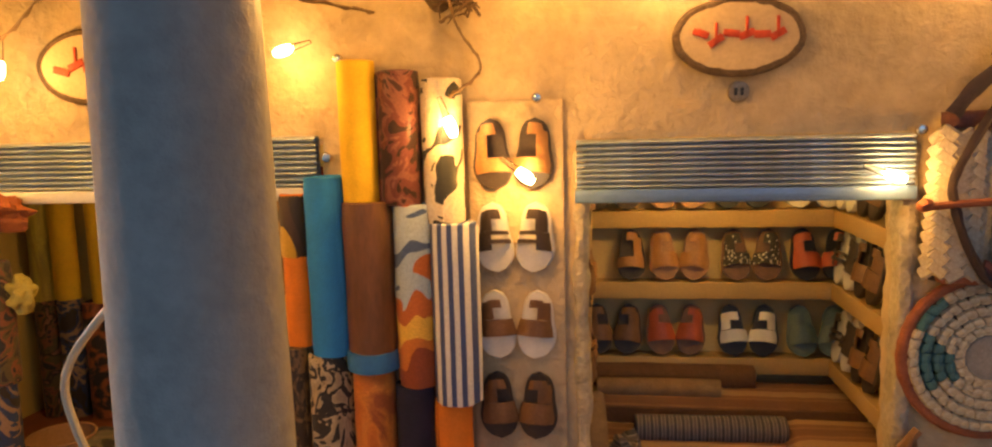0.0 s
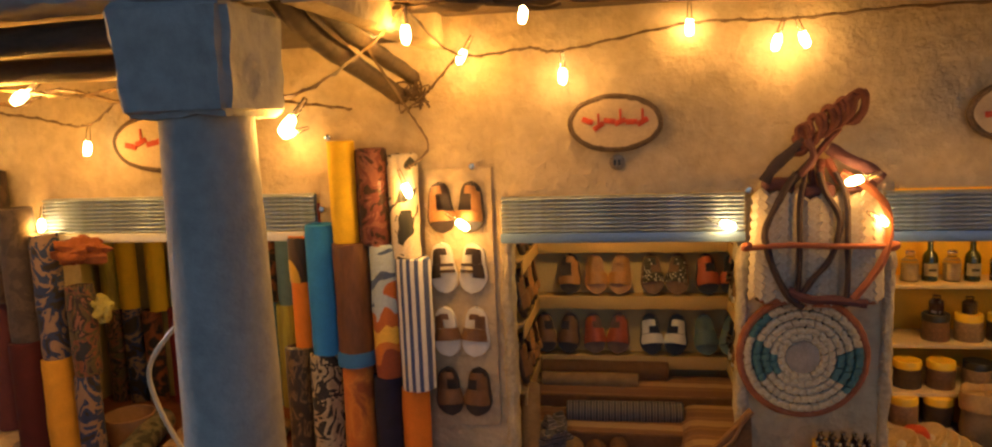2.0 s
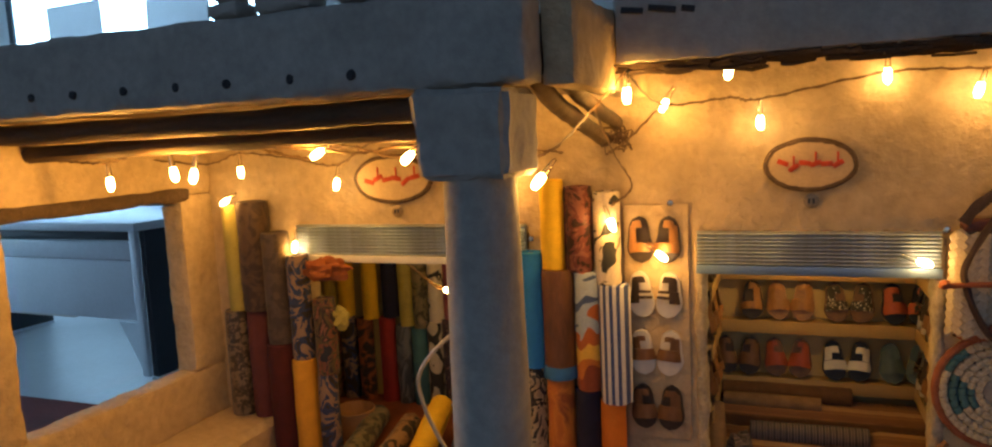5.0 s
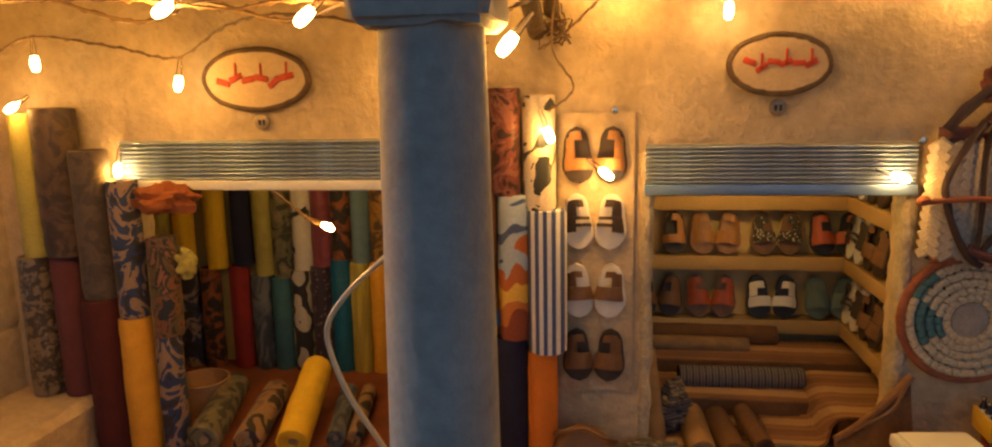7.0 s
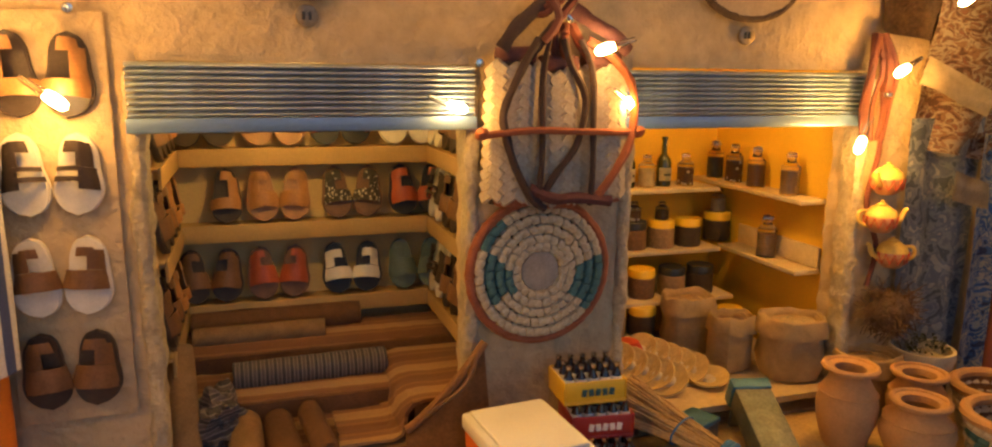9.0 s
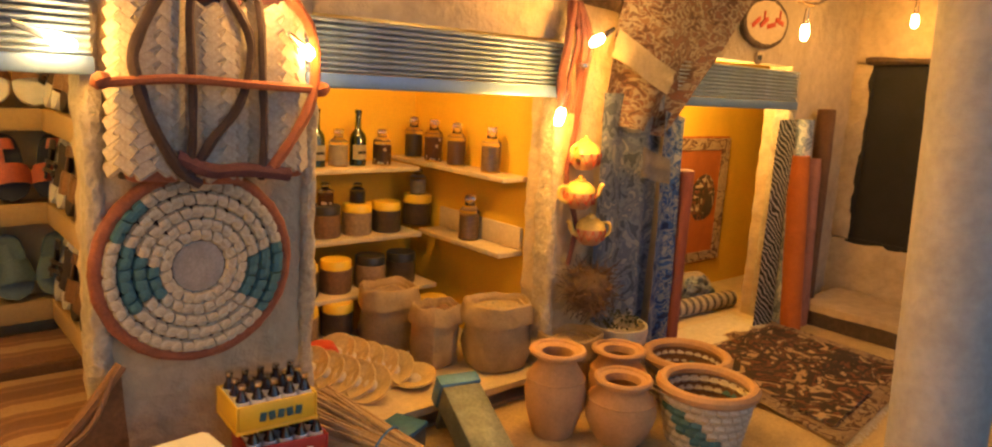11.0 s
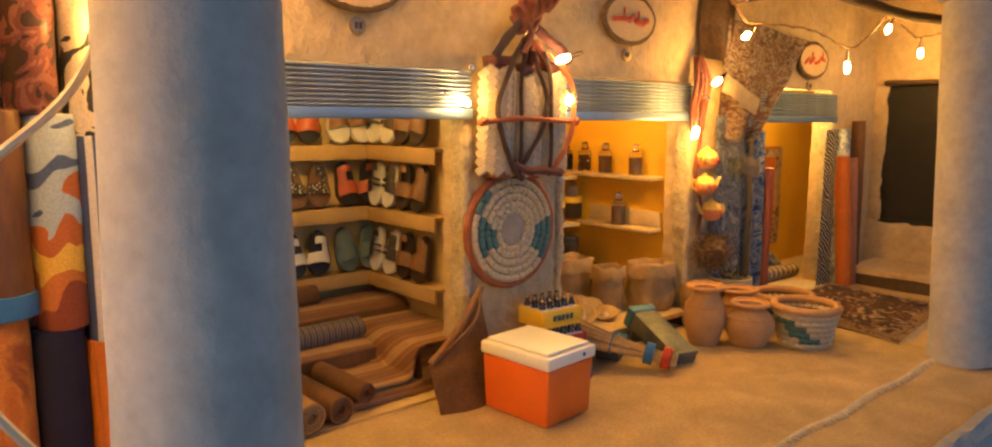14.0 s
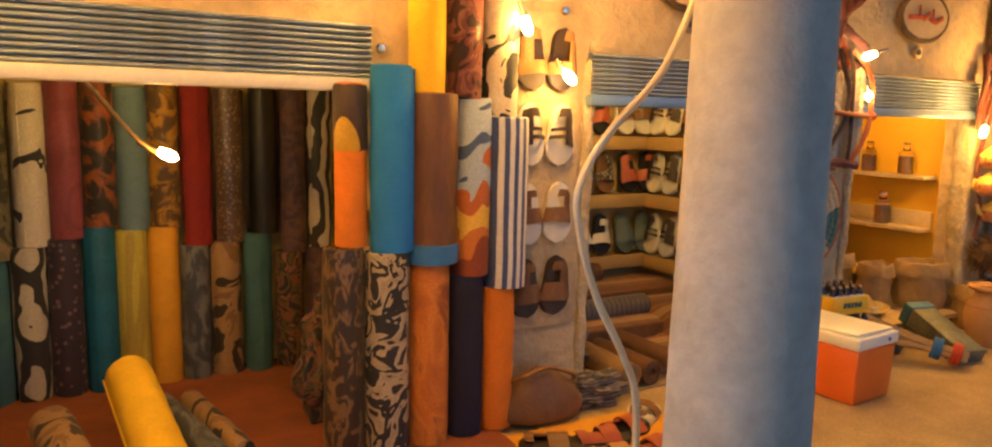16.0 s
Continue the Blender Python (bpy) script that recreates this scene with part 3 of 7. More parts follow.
def roofs():
    bm = rough_box(-0.50, -0.004, 0.176, 0.206, 0.3465, 0.398, 0.006, 0.0014, seed=31, bev=0.005)
    fas = solid("roof_fascia_left", bm, GREYWASH, "grey plastered roof edge with a row of peg holes", "fascia", kind="structure")
    for i in range(9):
        bm = lathe([(0.0, 0.0), (0.0028, 0.0), (0.0030, 0.0012), (0.0018, 0.0022), (0.0, 0.0022)], 10, wob=0.2, seed=i)
        ob = part("peg_end", moved(bm, pose(0, 0, 0, 90, 0, 0)), DARKINK, None)
        ob.parent = fas
        ob.location = (-0.106 - 0.0420 * i + 0.002 * math.sin(i * 2.3), 0.1765, 0.3575 + 0.0005 * i)
    for i, (x, w, h) in enumerate(((-0.196, 0.024, 0.017), (-0.153, 0.040, 0.019), (-0.098, 0.042, 0.024), (-0.044, 0.046, 0.030))):
        bm = rough_box(-w / 2, w / 2, 0, 0.022, 0, h * 0.6, 0.004, 0.0014, seed=i)
        rough_box(-w / 3.4, w / 3.4, 0.001, 0.021, h * 0.55, h, 0.004, 0.0014, bm, i + 5)
        solid("crenel", bm, GREYWASH, "stepped mud crenel on the roof edge", "crenel", "roof crenels", at=(x, 0.180, 0.3975))
    solid("roof_left", box(-0.50, -0.006, 0.206, 0.428, 0.352, 0.385), WOOD, "reed and plaster roof of the portico", "roof", kind="structure")
    bm = rough_box(-0.006, 0.014, 0.204, 0.428, 0.345, 0.398, 0.006, 0.0014, seed=41)
    solid("roof_side", bm, PLASTER, "plastered side edge of the portico roof", "fascia", kind="structure")
    # eave over the middle shops, set further back
    bm = rough_box(0.0145, 0.548, 0.300, 0.318, 0.362, 0.43, 0.006, 0.0016, seed=43)
    eave = solid("roof_fascia_middle", bm, GREYWASH, "grey plastered eave with faded painted writing", "fascia", kind="structure")
    rnd = random.Random(5)
    for x0, mat, n in ((0.02, DARKINK, 3), (0.15, REDINK, 5)):
        x = x0
        for i in range(n):
            w = rnd.uniform(0.008, 0.018)
            ob = part("line_of_writing", moved(box(0, w, -0.0006, 0.0006, 0, 0.004, 0.0004), pose(x, 0.2985, 0.392 + rnd.uniform(-0.004, 0.004), 0, rnd.uniform(-12, 12), 0)), mat, None)
            ob.parent = eave
            x += w + 0.003
    solid("roof_middle", box(0.0145, 0.548, 0.318, 0.428, 0.368, 0.40), WOOD, "reed roof of the middle eave", "roof", kind="structure")
    # ragged reed ends under the eave
    bm = bmesh.new()
    for i in range(420):
        x = 0.02 + 0.525 * rnd.random()
        y = rnd.uniform(0.303, 0.33)
        l = rnd.uniform(0.006, 0.02)
        a = rnd.uniform(-0.6, 0.6)
        z = 0.3625 - rnd.uniform(0.0, 0.0075) * rnd.random()
        tube([(x - l * math.cos(a), y, z), (x, y + 0.002, z - 0.0018 * rnd.random()), (x + l * math.cos(a), y - l * 0.3 * math.sin(a), z)], rnd.uniform(0.0007, 0.0019), 4, bm)
    solid("reed_thatch", bm, WOOD, "ragged dark reeds under the eave", "thatch", kind="stuff")
    # far portico
    bm = rough_box(0.548, 0.98, 0.172, 0.204, 0.3465, 0.40, 0.006, 0.0014, seed=51)
    solid("roof_fascia_right", bm, GREYWASH, "grey plastered roof edge of the far portico", "fascia", kind="structure")
    solid("roof_right", box(0.549, 0.98, 0.204, 0.428, 0.352, 0.385), WOOD, "reed and plaster roof of the far portico", "roof", kind="structure")

    def log(name, pts, r, label, group):
        bm = tube(spline(pts, 8), r, 10)
        for v in bm.verts:
            v.co += Vector((0, 0, 1)) * 0.0012 * noise.noise(v.co * 60) + Vector((0, 1, 0)) * 0.001 * noise.noise(v.co * 80)
        solid(name, bm, WOOD, label, "beam", group)

    log("roof_beam", [(-0.49, 0.206, 0.338), (-0.25, 0.209, 0.3365), (-0.075, 0.206, 0.338)], 0.0075, "dark log beam under the roof edge", "front log beams")
    log("roof_beam", [(-0.49, 0.235, 0.322), (-0.25, 0.233, 0.325), (-0.06, 0.232, 0.326)], 0.0065, "dark log beam under the roof edge", "front log beams")
    log("roof_beam", [(-0.013, 0.214, 0.358), (-0.015, 0.25, 0.342), (-0.018, 0.33, 0.328), (-0.022, 0.434, 0.312)], 0.0062, "dark log running back to the shop wall", "cross log beams")
    log("roof_beam", [(-0.001, 0.23, 0.352), (-0.006, 0.32, 0.338), (-0.012, 0.434, 0.326)], 0.0055, "dark log running back to the shop wall", "cross log beams")
    log("roof_beam", [(0.56, 0.205, 0.338), (0.555, 0.32, 0.325), (0.55, 0.434, 0.318)], 0.007, "dark log running back to the shop wall", "cross log beams")
    log("roof_beam", [(0.56, 0.335, 0.316), (0.75, 0.34, 0.312), (0.905, 0.335, 0.318)], 0.0055, "pale log under the far portico roof", "far log beams")
    log("roof_beam", [(0.56, 0.28, 0.322), (0.75, 0.285, 0.318), (0.905, 0.28, 0.322)], 0.005, "pale log under the far portico roof", "far log beams")

    # dry brushwood caught where the logs meet the wall
    bm = bmesh.new()
    for i in range(46):
        c = Vector((rnd.gauss(-0.010, 0.006), rnd.uniform(0.414, 0.428), rnd.gauss(0.314, 0.006)))
        d = Vector((rnd.uniform(-1, 1), rnd.uniform(-0.3, 0.1), rnd.uniform(-1, 0.6))).normalized() * rnd.uniform(0.004, 0.013)
        tube([c - d * 0.5, c + Vector((rnd.uniform(-0.001, 0.001), -0.001, 0.001)), c + d * 0.5], rnd.uniform(0.0004, 0.0010), 4, bm)
    solid("brushwood", bm, BARK, "dry dark brushwood wedged at the log ends", "brushwood", kind="stuff")


roofs()


def mats():
    m = thing("floor_mat", 0.0, 0.0, 0.0, "sand-coloured felt mat with a pale frayed edge", "mat")
    bm = rough_box(0.005, 0.600, 0.2265, W - 0.006, 0.0002, 0.0022, 0.008, 0.0005, bev=0.001)
    part("sheet", bm, SAND, m)
    rnd = random.Random(9)
    bm = bmesh.new()
    for i in range(420):
        x = 0.006 + 0.592 * i / 419
        y = 0.2268 + 0.0015 * math.sin(x * 60)
        l = rnd.uniform(0.002, 0.006)
        a = rnd.uniform(-0.7, 0.7)
        tube([(x, y + 0.001, 0.0022), (x + l * 0.4 * a, y - l * 0.5, 0.0021), (x + l * a, y - l, 0.0009)], 0.0005, 4, bm)
    tagged(part("frayed_edge", bm, WHITE_FRAY, m, "pale frayed threads"), kind="stuff")
    bm = rough_box(-0.365, -0.02, 0.33, 0.575, 0.0006, 0.0032, 0.008, 0.0008, bev=0.001)
    solid("felt_mat", bm, REDFELT, "rust-red felt mat on the cloth shop floor", "mat")


WHITE_FRAY = surf("frayed_cotton", (0.66, 0.56, 0.40), 0.95, big=120, fine=900, vary=0.2, rel=0.3)
mats()

# ---- cloth shop: fabric rolls ----
def cloth(name, *a, **k):
    m = pattern(name, *a, **k)
    b = m.node_tree.nodes["Principled BSDF"]
    b.inputs["Coat Weight"].default_value, b.inputs["Coat Roughness"].default_value = 0.18, 0.25
    return m


FAB = {
    "yellow": surf("yellow_cotton", (0.80, 0.50, 0.02), 0.85, big=60, fine=900, vary=0.15, rel=0.4),
    "blue": surf("sky_blue_felt", (0.02, 0.21, 0.60), 0.9, big=60, fine=900, vary=0.15, rel=0.4),
    "brown": surf("brown_satin", (0.18, 0.075, 0.03), 0.5, big=40, fine=300, vary=0.35, rel=0.4, stretch=(1, 1, 0.3)),
    "stripe": cloth("blue_white_stripes", "stripes", [(0.05, 0.08, 0.22), (0.70, 0.68, 0.66)], 55),
    "marble": cloth("blue_orange_print", "bordered", [(0.28, 0.055, 0.014), (0.62, 0.18, 0.02), (0.85, 0.50, 0.06), (0.52, 0.13, 0.02), (0.42, 0.50, 0.56), (0.07, 0.11, 0.22), (0.48, 0.56, 0.60), (0.33, 0.08, 0.02)], 26),
    "cow": cloth("black_cream_print", "blotch", [(0.02, 0.02, 0.02), (0.66, 0.56, 0.42), (0.70, 0.62, 0.50)], 36),
    "redbrown": cloth("dark_red_fleece", "blotch", [(0.03, 0.010, 0.008), (0.13, 0.032, 0.025), (0.20, 0.07, 0.05), (0.05, 0.015, 0.012)], 60, rough=0.95),
    "orangeblk": cloth("orange_brown_print", "mix", [(0.22, 0.055, 0.015), (0.60, 0.17, 0.02), (0.70, 0.24, 0.03), (0.34, 0.09, 0.02)], 34, stretch=(1, 1, 0.7)),
    "navy": surf("navy_velvet", (0.015, 0.015, 0.045), 0.9, big=60, fine=900, vary=0.3, rel=0.4),
    "orange": surf("orange_cotton", (0.72, 0.20, 0.015), 0.85, big=60, fine=900, vary=0.15, rel=0.4),
    "bw": cloth("black_tan_print", "blotch", [(0.42, 0.33, 0.20), (0.014, 0.014, 0.018), (0.02, 0.02, 0.024), (0.46, 0.37, 0.24), (0.38, 0.30, 0.19), (0.015, 0.015, 0.018)], 52),
    "gold": cloth("brown_gold_thread", "mix", [(0.022, 0.014, 0.010), (0.035, 0.022, 0.015), (0.028, 0.018, 0.012), (0.20, 0.12, 0.05)], 170, rough=0.4, stretch=(1, 1, 0.5)),
    "cream": cloth("cream_black_print", "blotch", [(0.70, 0.62, 0.46), (0.66, 0.58, 0.44), (0.02, 0.02, 0.02)], 24),
    "maroon": cloth("maroon_print", "mix", [(0.05, 0.012, 0.016), (0.26, 0.05, 0.07), (0.20, 0.035, 0.05)], 40),
    "blkor": cloth("black_ember_print", "mix", [(0.015, 0.012, 0.01), (0.02, 0.015, 0.012), (0.30, 0.08, 0.02)], 60),
    "tealgrey": surf("grey_teal_cotton", (0.15, 0.24, 0.28), 0.85, big=60, fine=900, vary=0.2, rel=0.4),
    "browngold": cloth("amber_brown_print", "mix", [(0.03, 0.018, 0.01), (0.12, 0.06, 0.015), (0.45, 0.22, 0.02)], 70),
    "red": surf("deep_red_felt", (0.28, 0.02, 0.018), 0.9, big=60, fine=900, vary=0.2, rel=0.4),
    "glit": cloth("glittering_brown", "dots", [(0.10, 0.06, 0.04), (0.35, 0.22, 0.12)], 420, rough=0.35),
    "black": surf("black_satin", (0.012, 0.011, 0.012), 0.5, big=60, fine=900, vary=0.3, rel=0.3),
    "purple": cloth("dark_purple_print", "mix", [(0.02, 0.012, 0.02), (0.07, 0.035, 0.05), (0.12, 0.06, 0.06)], 90),
    "pdots": cloth("purple_dotted", "dots", [(0.03, 0.018, 0.035), (0.16, 0.09, 0.10)], 200),
    "curl": cloth("cream_black_curls", "swirl", [(0.02, 0.02, 0.02), (0.50, 0.44, 0.33)], 40),
    "teal": surf("teal_satin", (0.008, 0.13, 0.24), 0.55, big=60, fine=500, vary=0.3, rel=0.3),
    "olive": cloth("olive_yellow_stripe", "mix", [(0.25, 0.21, 0.04), (0.50, 0.42, 0.06), (0.36, 0.28, 0.05)], 55, stretch=(2, 2, 0.2)),
    "mustard": surf("mustard_cotton", (0.70, 0.34, 0.025), 0.85, big=60, fine=900, vary=0.15, rel=0.4),
    "greyblue": cloth("grey_blue_stripe", "mix", [(0.02, 0.025, 0.035), (0.05, 0.06, 0.08), (0.16, 0.17, 0.18)], 70, stretch=(1, 1, 0.5)),
    "camo": cloth("tan_brown_camouflage", "blotch", [(0.03, 0.02, 0.012), (0.34, 0.20, 0.085), (0.22, 0.12, 0.05)], 36),
    "greencamo": cloth("olive_camouflage", "blotch", [(0.05, 0.045, 0.025), (0.16, 0.14, 0.07), (0.24, 0.18, 0.09)], 50),
    "tealgreen": surf("green_teal_cotton", (0.05, 0.15, 0.17), 0.85, big=60, fine=900, vary=0.25, rel=0.4),
    "floral": cloth("rose_floral_print", "blotch", [(0.015, 0.02, 0.03), (0.20, 0.07, 0.035), (0.09, 0.07, 0.03), (0.03, 0.02, 0.02), (0.24, 0.10, 0.06)], 60),
    "bluefloral": cloth("blue_floral_print", "blotch", [(0.025, 0.02, 0.02), (0.015, 0.035, 0.11), (0.28, 0.18, 0.12), (0.02, 0.045, 0.13)], 45),
    "oliveyel": cloth("olive_satin", "mix", [(0.20, 0.17, 0.03), (0.42, 0.35, 0.07)], 40),
    "fan": cloth("brown_leaf_print", "mix", [(0.018, 0.010, 0.009), (0.035, 0.018, 0.016), (0.09, 0.05, 0.032)], 60),
    "sequin": cloth("dark_sequin", "mix", [(0.02, 0.016, 0.012), (0.05, 0.035, 0.025), (0.22, 0.16, 0.10)], 150, rough=0.3),
    "dusty": surf("dusty_rose_wool", (0.13, 0.032, 0.032), 0.9, big=60, fine=900, vary=0.25, rel=0.5),
    "greybrown": cloth("grey_brown_print", "mix", [(0.03, 0.02, 0.017), (0.09, 0.06, 0.045), (0.05, 0.034, 0.028)], 80),
    "darkred": surf("dark_red_velvet", (0.075, 0.008, 0.009), 0.9, big=60, fine=900, vary=0.25, rel=0.4),
    "rust": surf("rust_wool", (0.34, 0.10, 0.03), 0.95, big=80, fine=900, vary=0.3, rel=0.7),
}
ROLL_WORDS = {
    "yellow": "plain yellow", "blue": "sky-blue felt", "brown": "glossy brown", "stripe": "blue and white striped", "marble": "blue and orange printed",
    "cow": "black and cream printed", "redbrown": "dark red fleecy", "orangeblk": "orange and brown printed", "navy": "navy velvet", "orange": "plain orange",
    "bw": "black and tan printed", "gold": "brown gold-threaded", "cream": "cream and black printed", "maroon": "maroon printed", "blkor": "black ember-printed",
    "tealgrey": "grey-teal", "browngold": "amber and brown printed", "red": "deep red", "glit": "glittering brown", "black": "black satin", "purple": "dark purple printed",
    "pdots": "purple dotted", "curl": "cream and black curly-printed", "teal": "teal satin", "olive": "olive-yellow striped", "mustard": "mustard yellow",
    "greyblue": "grey-blue striped", "camo": "tan camouflage", "greencamo": "olive camouflage", "tealgreen": "green-teal", "floral": "rose floral", "bluefloral": "blue floral",
    "oliveyel": "olive satin", "fan": "brown leaf-printed", "sequin": "dark sequinned", "dusty": "dusty rose wool", "greybrown": "grey-brown printed",
    "darkred": "dark red velvet", "rust": "rust wool",
}


def roll_mesh(r, h, seed):
    """A bolt of cloth: uneven round body with an overlapping edge and wound ends."""
    own = bmesh.new()
    n, m = 26, max(5, round(h / 0.009))
    rows = []
    for j in range(m + 1):
        z = h * j / m
        row = []
        for i in range(n):
            a = 2 * math.pi * i / n
            p = Vector((math.cos(a), math.sin(a), 0))
            k = 1 + 0.05 * noise.noise(Vector((p.x * 1.3 + seed * 3.1, p.y * 1.3, z * 28))) + 0.035 * noise.noise(Vector((p.x * 3 + seed, p.y * 3, z * 90)))
            k += 0.05 * (i / n) - 0.025
            if j in (0, m):
                k *= 0.965
            row.append(own.verts.new((p.x * r * k, p.y * r * k, z + 0.0008 * noise.noise(Vector((p.x + seed, p.y, z * 9))))))
        rows.append(row)
    for a, b in zip(rows, rows[1:]):
        for i in range(n):
            own.faces.new((a[i], a[(i + 1) % n], b[(i + 1) % n], b[i]))
    # wound ends: stepped rings down to a hollow core
    for row, up in ((rows[0], -1), (rows[-1], 1)):
        prev = row
        z0 = 0.0 if up < 0 else h
        for q, dz in ((0.86, 0.0006), (0.80, -0.0008), (0.62, 0.0004), (0.56, -0.001), (0.36, 0.0002), (0.30, -0.003)):
            ring = [own.verts.new((v.co.x * q, v.co.y * q, z0 + up * dz)) for v in row]
            for i in range(n):
                f = (prev[i], prev[(i + 1) % n], ring[(i + 1) % n], ring[i])
                own.faces.new(f if up > 0 else f[::-1])
            prev = ring
        own.faces.new(prev if up > 0 else prev[::-1])
    return own


roll_no = [0]


def fabric_roll(x, y, z0, z1, r, kind, where="standing in the cloth shop", tilt=(0, 0)):
    roll_no[0] += 1
    ob = thing("fabric_roll", x, y, z0 + 0.0002, f"{ROLL_WORDS[kind]} fabric roll {where}", "fabric roll", "fabric rolls",
               rz=(roll_no[0] * 77) % 360 if kind != "stripe" else 0, rx=tilt[0], ry=tilt[1])
    wind(ob, r, z1 - z0 - 0.0004, kind)
    return ob


def wind(ob, r, h, kind):
    """The wound cloth, its card tube and the loose outer edge."""
    seed = roll_no[0] * 1.37
    part("wound_cloth", roll_mesh(r, h, seed), FAB[kind], ob)
    part("card_tube", lathe([(r * 0.20, 0.0012), (r * 0.27, 0.0012), (r * 0.27, h - 0.0006), (r * 0.20, h - 0.0006), (r * 0.20, 0.0012)], 12), CARD, ob, "brown card tube")
    bm = bmesh.new()
    rows = []
    for j in range(9):
        z = h * (0.01 + 0.98 * j / 8)
        rows.append([bm.verts.new(((r * q) * math.cos(a), (r * q) * math.sin(a), z + 0.0006 * math.sin(seed + a * 4))) for a, q in
                     ((-0.55, 1.0), (-0.3, 1.035), (-0.1 + 0.05 * math.sin(seed + j), 1.075), (-0.06 + 0.05 * math.sin(seed + j), 1.06), (-0.08, 1.0))])
    for a, b in zip(rows, rows[1:]):
        for i in range(4):
            bm.faces.new((a[i], a[i + 1], b[i + 1], b[i]))
    part("loose_edge", bm, FAB[kind], ob)


CARD = surf("brown_card", (0.36, 0.25, 0.14), 0.9, big=80, fine=600, vary=0.2, rel=0.3)


AMBERSWIRL = cloth("black_amber_swirl", "swirl", [(0.025, 0.015, 0.012), (0.05, 0.025, 0.018), (0.62, 0.36, 0.03)], 9)
FL = 0.0032
PIER = "stacked against the shopfront pier"
for x, y, z0, z1, r, kind in (
    (-0.0645, 0.4155, FL, 0.110, 0.0122, "orangeblk"), (-0.0405, 0.4165, FL, 0.101, 0.0115, "navy"), (-0.0185, 0.4165, FL, 0.092, 0.0108, "orange"),
    (-0.0895, 0.4150, FL, 0.118, 0.0126, "bw"), (-0.1135, 0.4190, FL, 0.121, 0.0112, "gold"),
    (-0.0630, 0.4135, 0.110, 0.205, 0.0140, "brown"), (-0.0375, 0.4165, 0.101, 0.203, 0.0120, "marble"), (-0.0150, 0.4150, 0.092, 0.193, 0.0132, "stripe"),
    (-0.0870, 0.4150, 0.118, 0.219, 0.0118, "blue"), (-0.1080, 0.4220, 0.121, 0.209, 0.0088, "orange"),
    (-0.0665, 0.4150, 0.205, 0.281, 0.0104, "yellow"), (-0.0435, 0.4165, 0.203, 0.275, 0.0115, "redbrown"), (-0.0195, 0.4165, 0.193, 0.270, 0.0112, "cow"),
):
    ob = fabric_roll(x, y, z0, z1, r, kind, PIER)
    if kind == "brown":
        part("cuff", lathe([(r * 1.0, 0.0), (r * 1.06, 0.0004), (r * 1.07, 0.006), (r * 1.05, 0.011), (r * 0.98, 0.0115)], 26, wob=0.03), BLUEINK, ob, "blue cloth cuff")
    if kind == "orange" and z0 > 0.1:
        part("cuff", lathe([(r * 0.98, 0.052), (r * 1.06, 0.053), (r * 1.07, 0.070), (r * 1.06, 0.086), (r * 0.98, 0.0874)], 26, wob=0.03), AMBERSWIRL, ob, "black and amber printed end")
INSIDE = "at the back of the shop"
low = ((-0.412, "floral", 0.105), (-0.390, "bluefloral", 0.106), (-0.3665, "blkor", 0.104), (-0.3345, "red", 0.107), (-0.3125, "greyblue", 0.098), (-0.2915, "tealgreen", 0.096), (-0.2705, "curl", 0.104),
       (-0.2500, "pdots", 0.108), (-0.2290, "teal", 0.115), (-0.2095, "olive", 0.112), (-0.1895, "mustard", 0.113), (-0.1695, "greyblue", 0.099), (-0.1480, "camo", 0.100), (-0.1255, "tealgreen", 0.105), (-0.1030, "floral", 0.090), (-0.0800, "purple", 0.092))
high = ((-0.4130, "olive", 0.105), (-0.3905, "yellow", 0.106), (-0.3565, "yellow", 0.104), (-0.3290, "navy", 0.107), (-0.3065, "oliveyel", 0.098), (-0.2875, "greencamo", 0.096), (-0.2660, "cream", 0.104),
        (-0.2465, "maroon", 0.108), (-0.2265, "blkor", 0.115), (-0.2065, "tealgrey", 0.112), (-0.1865, "browngold", 0.113), (-0.1655, "red", 0.099), (-0.1440, "glit", 0.100), (-0.1200, "black", 0.105), (-0.0985, "purple", 0.090), (-0.0785, "curl", 0.092))
for x, kind, z1 in low:
    fabric_roll(x, 0.5905, 0.002, z1, 0.0102, kind, INSIDE)
for i, (x, kind, z0) in enumerate(high):
    fabric_roll(x, 0.5910, z0, 0.212 + 0.004 * math.sin(i * 1.9), 0.0100, kind, "stacked on lower rolls")
SIDE = "stacked by the shop corner"
for x, y, z0, z1, r, kind in (
    (-0.4085, 0.4150, 0.0455, 0.155, 0.0128, "sequin"), (-0.3825, 0.4160, 0.0455, 0.157, 0.0118, "dusty"), (-0.3515, 0.4080, 0.0006, 0.125, 0.0138, "darkred"),
    (-0.3270, 0.4100, 0.0006, 0.110, 0.0120, "mustard"), (-0.3050, 0.4160, FL, 0.094, 0.0100, "bluefloral"),
    (-0.4050, 0.4170, 0.155, 0.263, 0.0108, "oliveyel"), (-0.3790, 0.4140, 0.157, 0.267, 0.0150, "fan"), (-0.3520, 0.4120, 0.125, 0.236, 0.0136, "greybrown"),
    (-0.3275, 0.4120, 0.110, 0.214, 0.0112, "bluefloral"), (-0.3040, 0.4180, 0.094, 0.170, 0.0110, "floral"),
):
    fabric_roll(x, y, z0, z1, r, kind, SIDE)


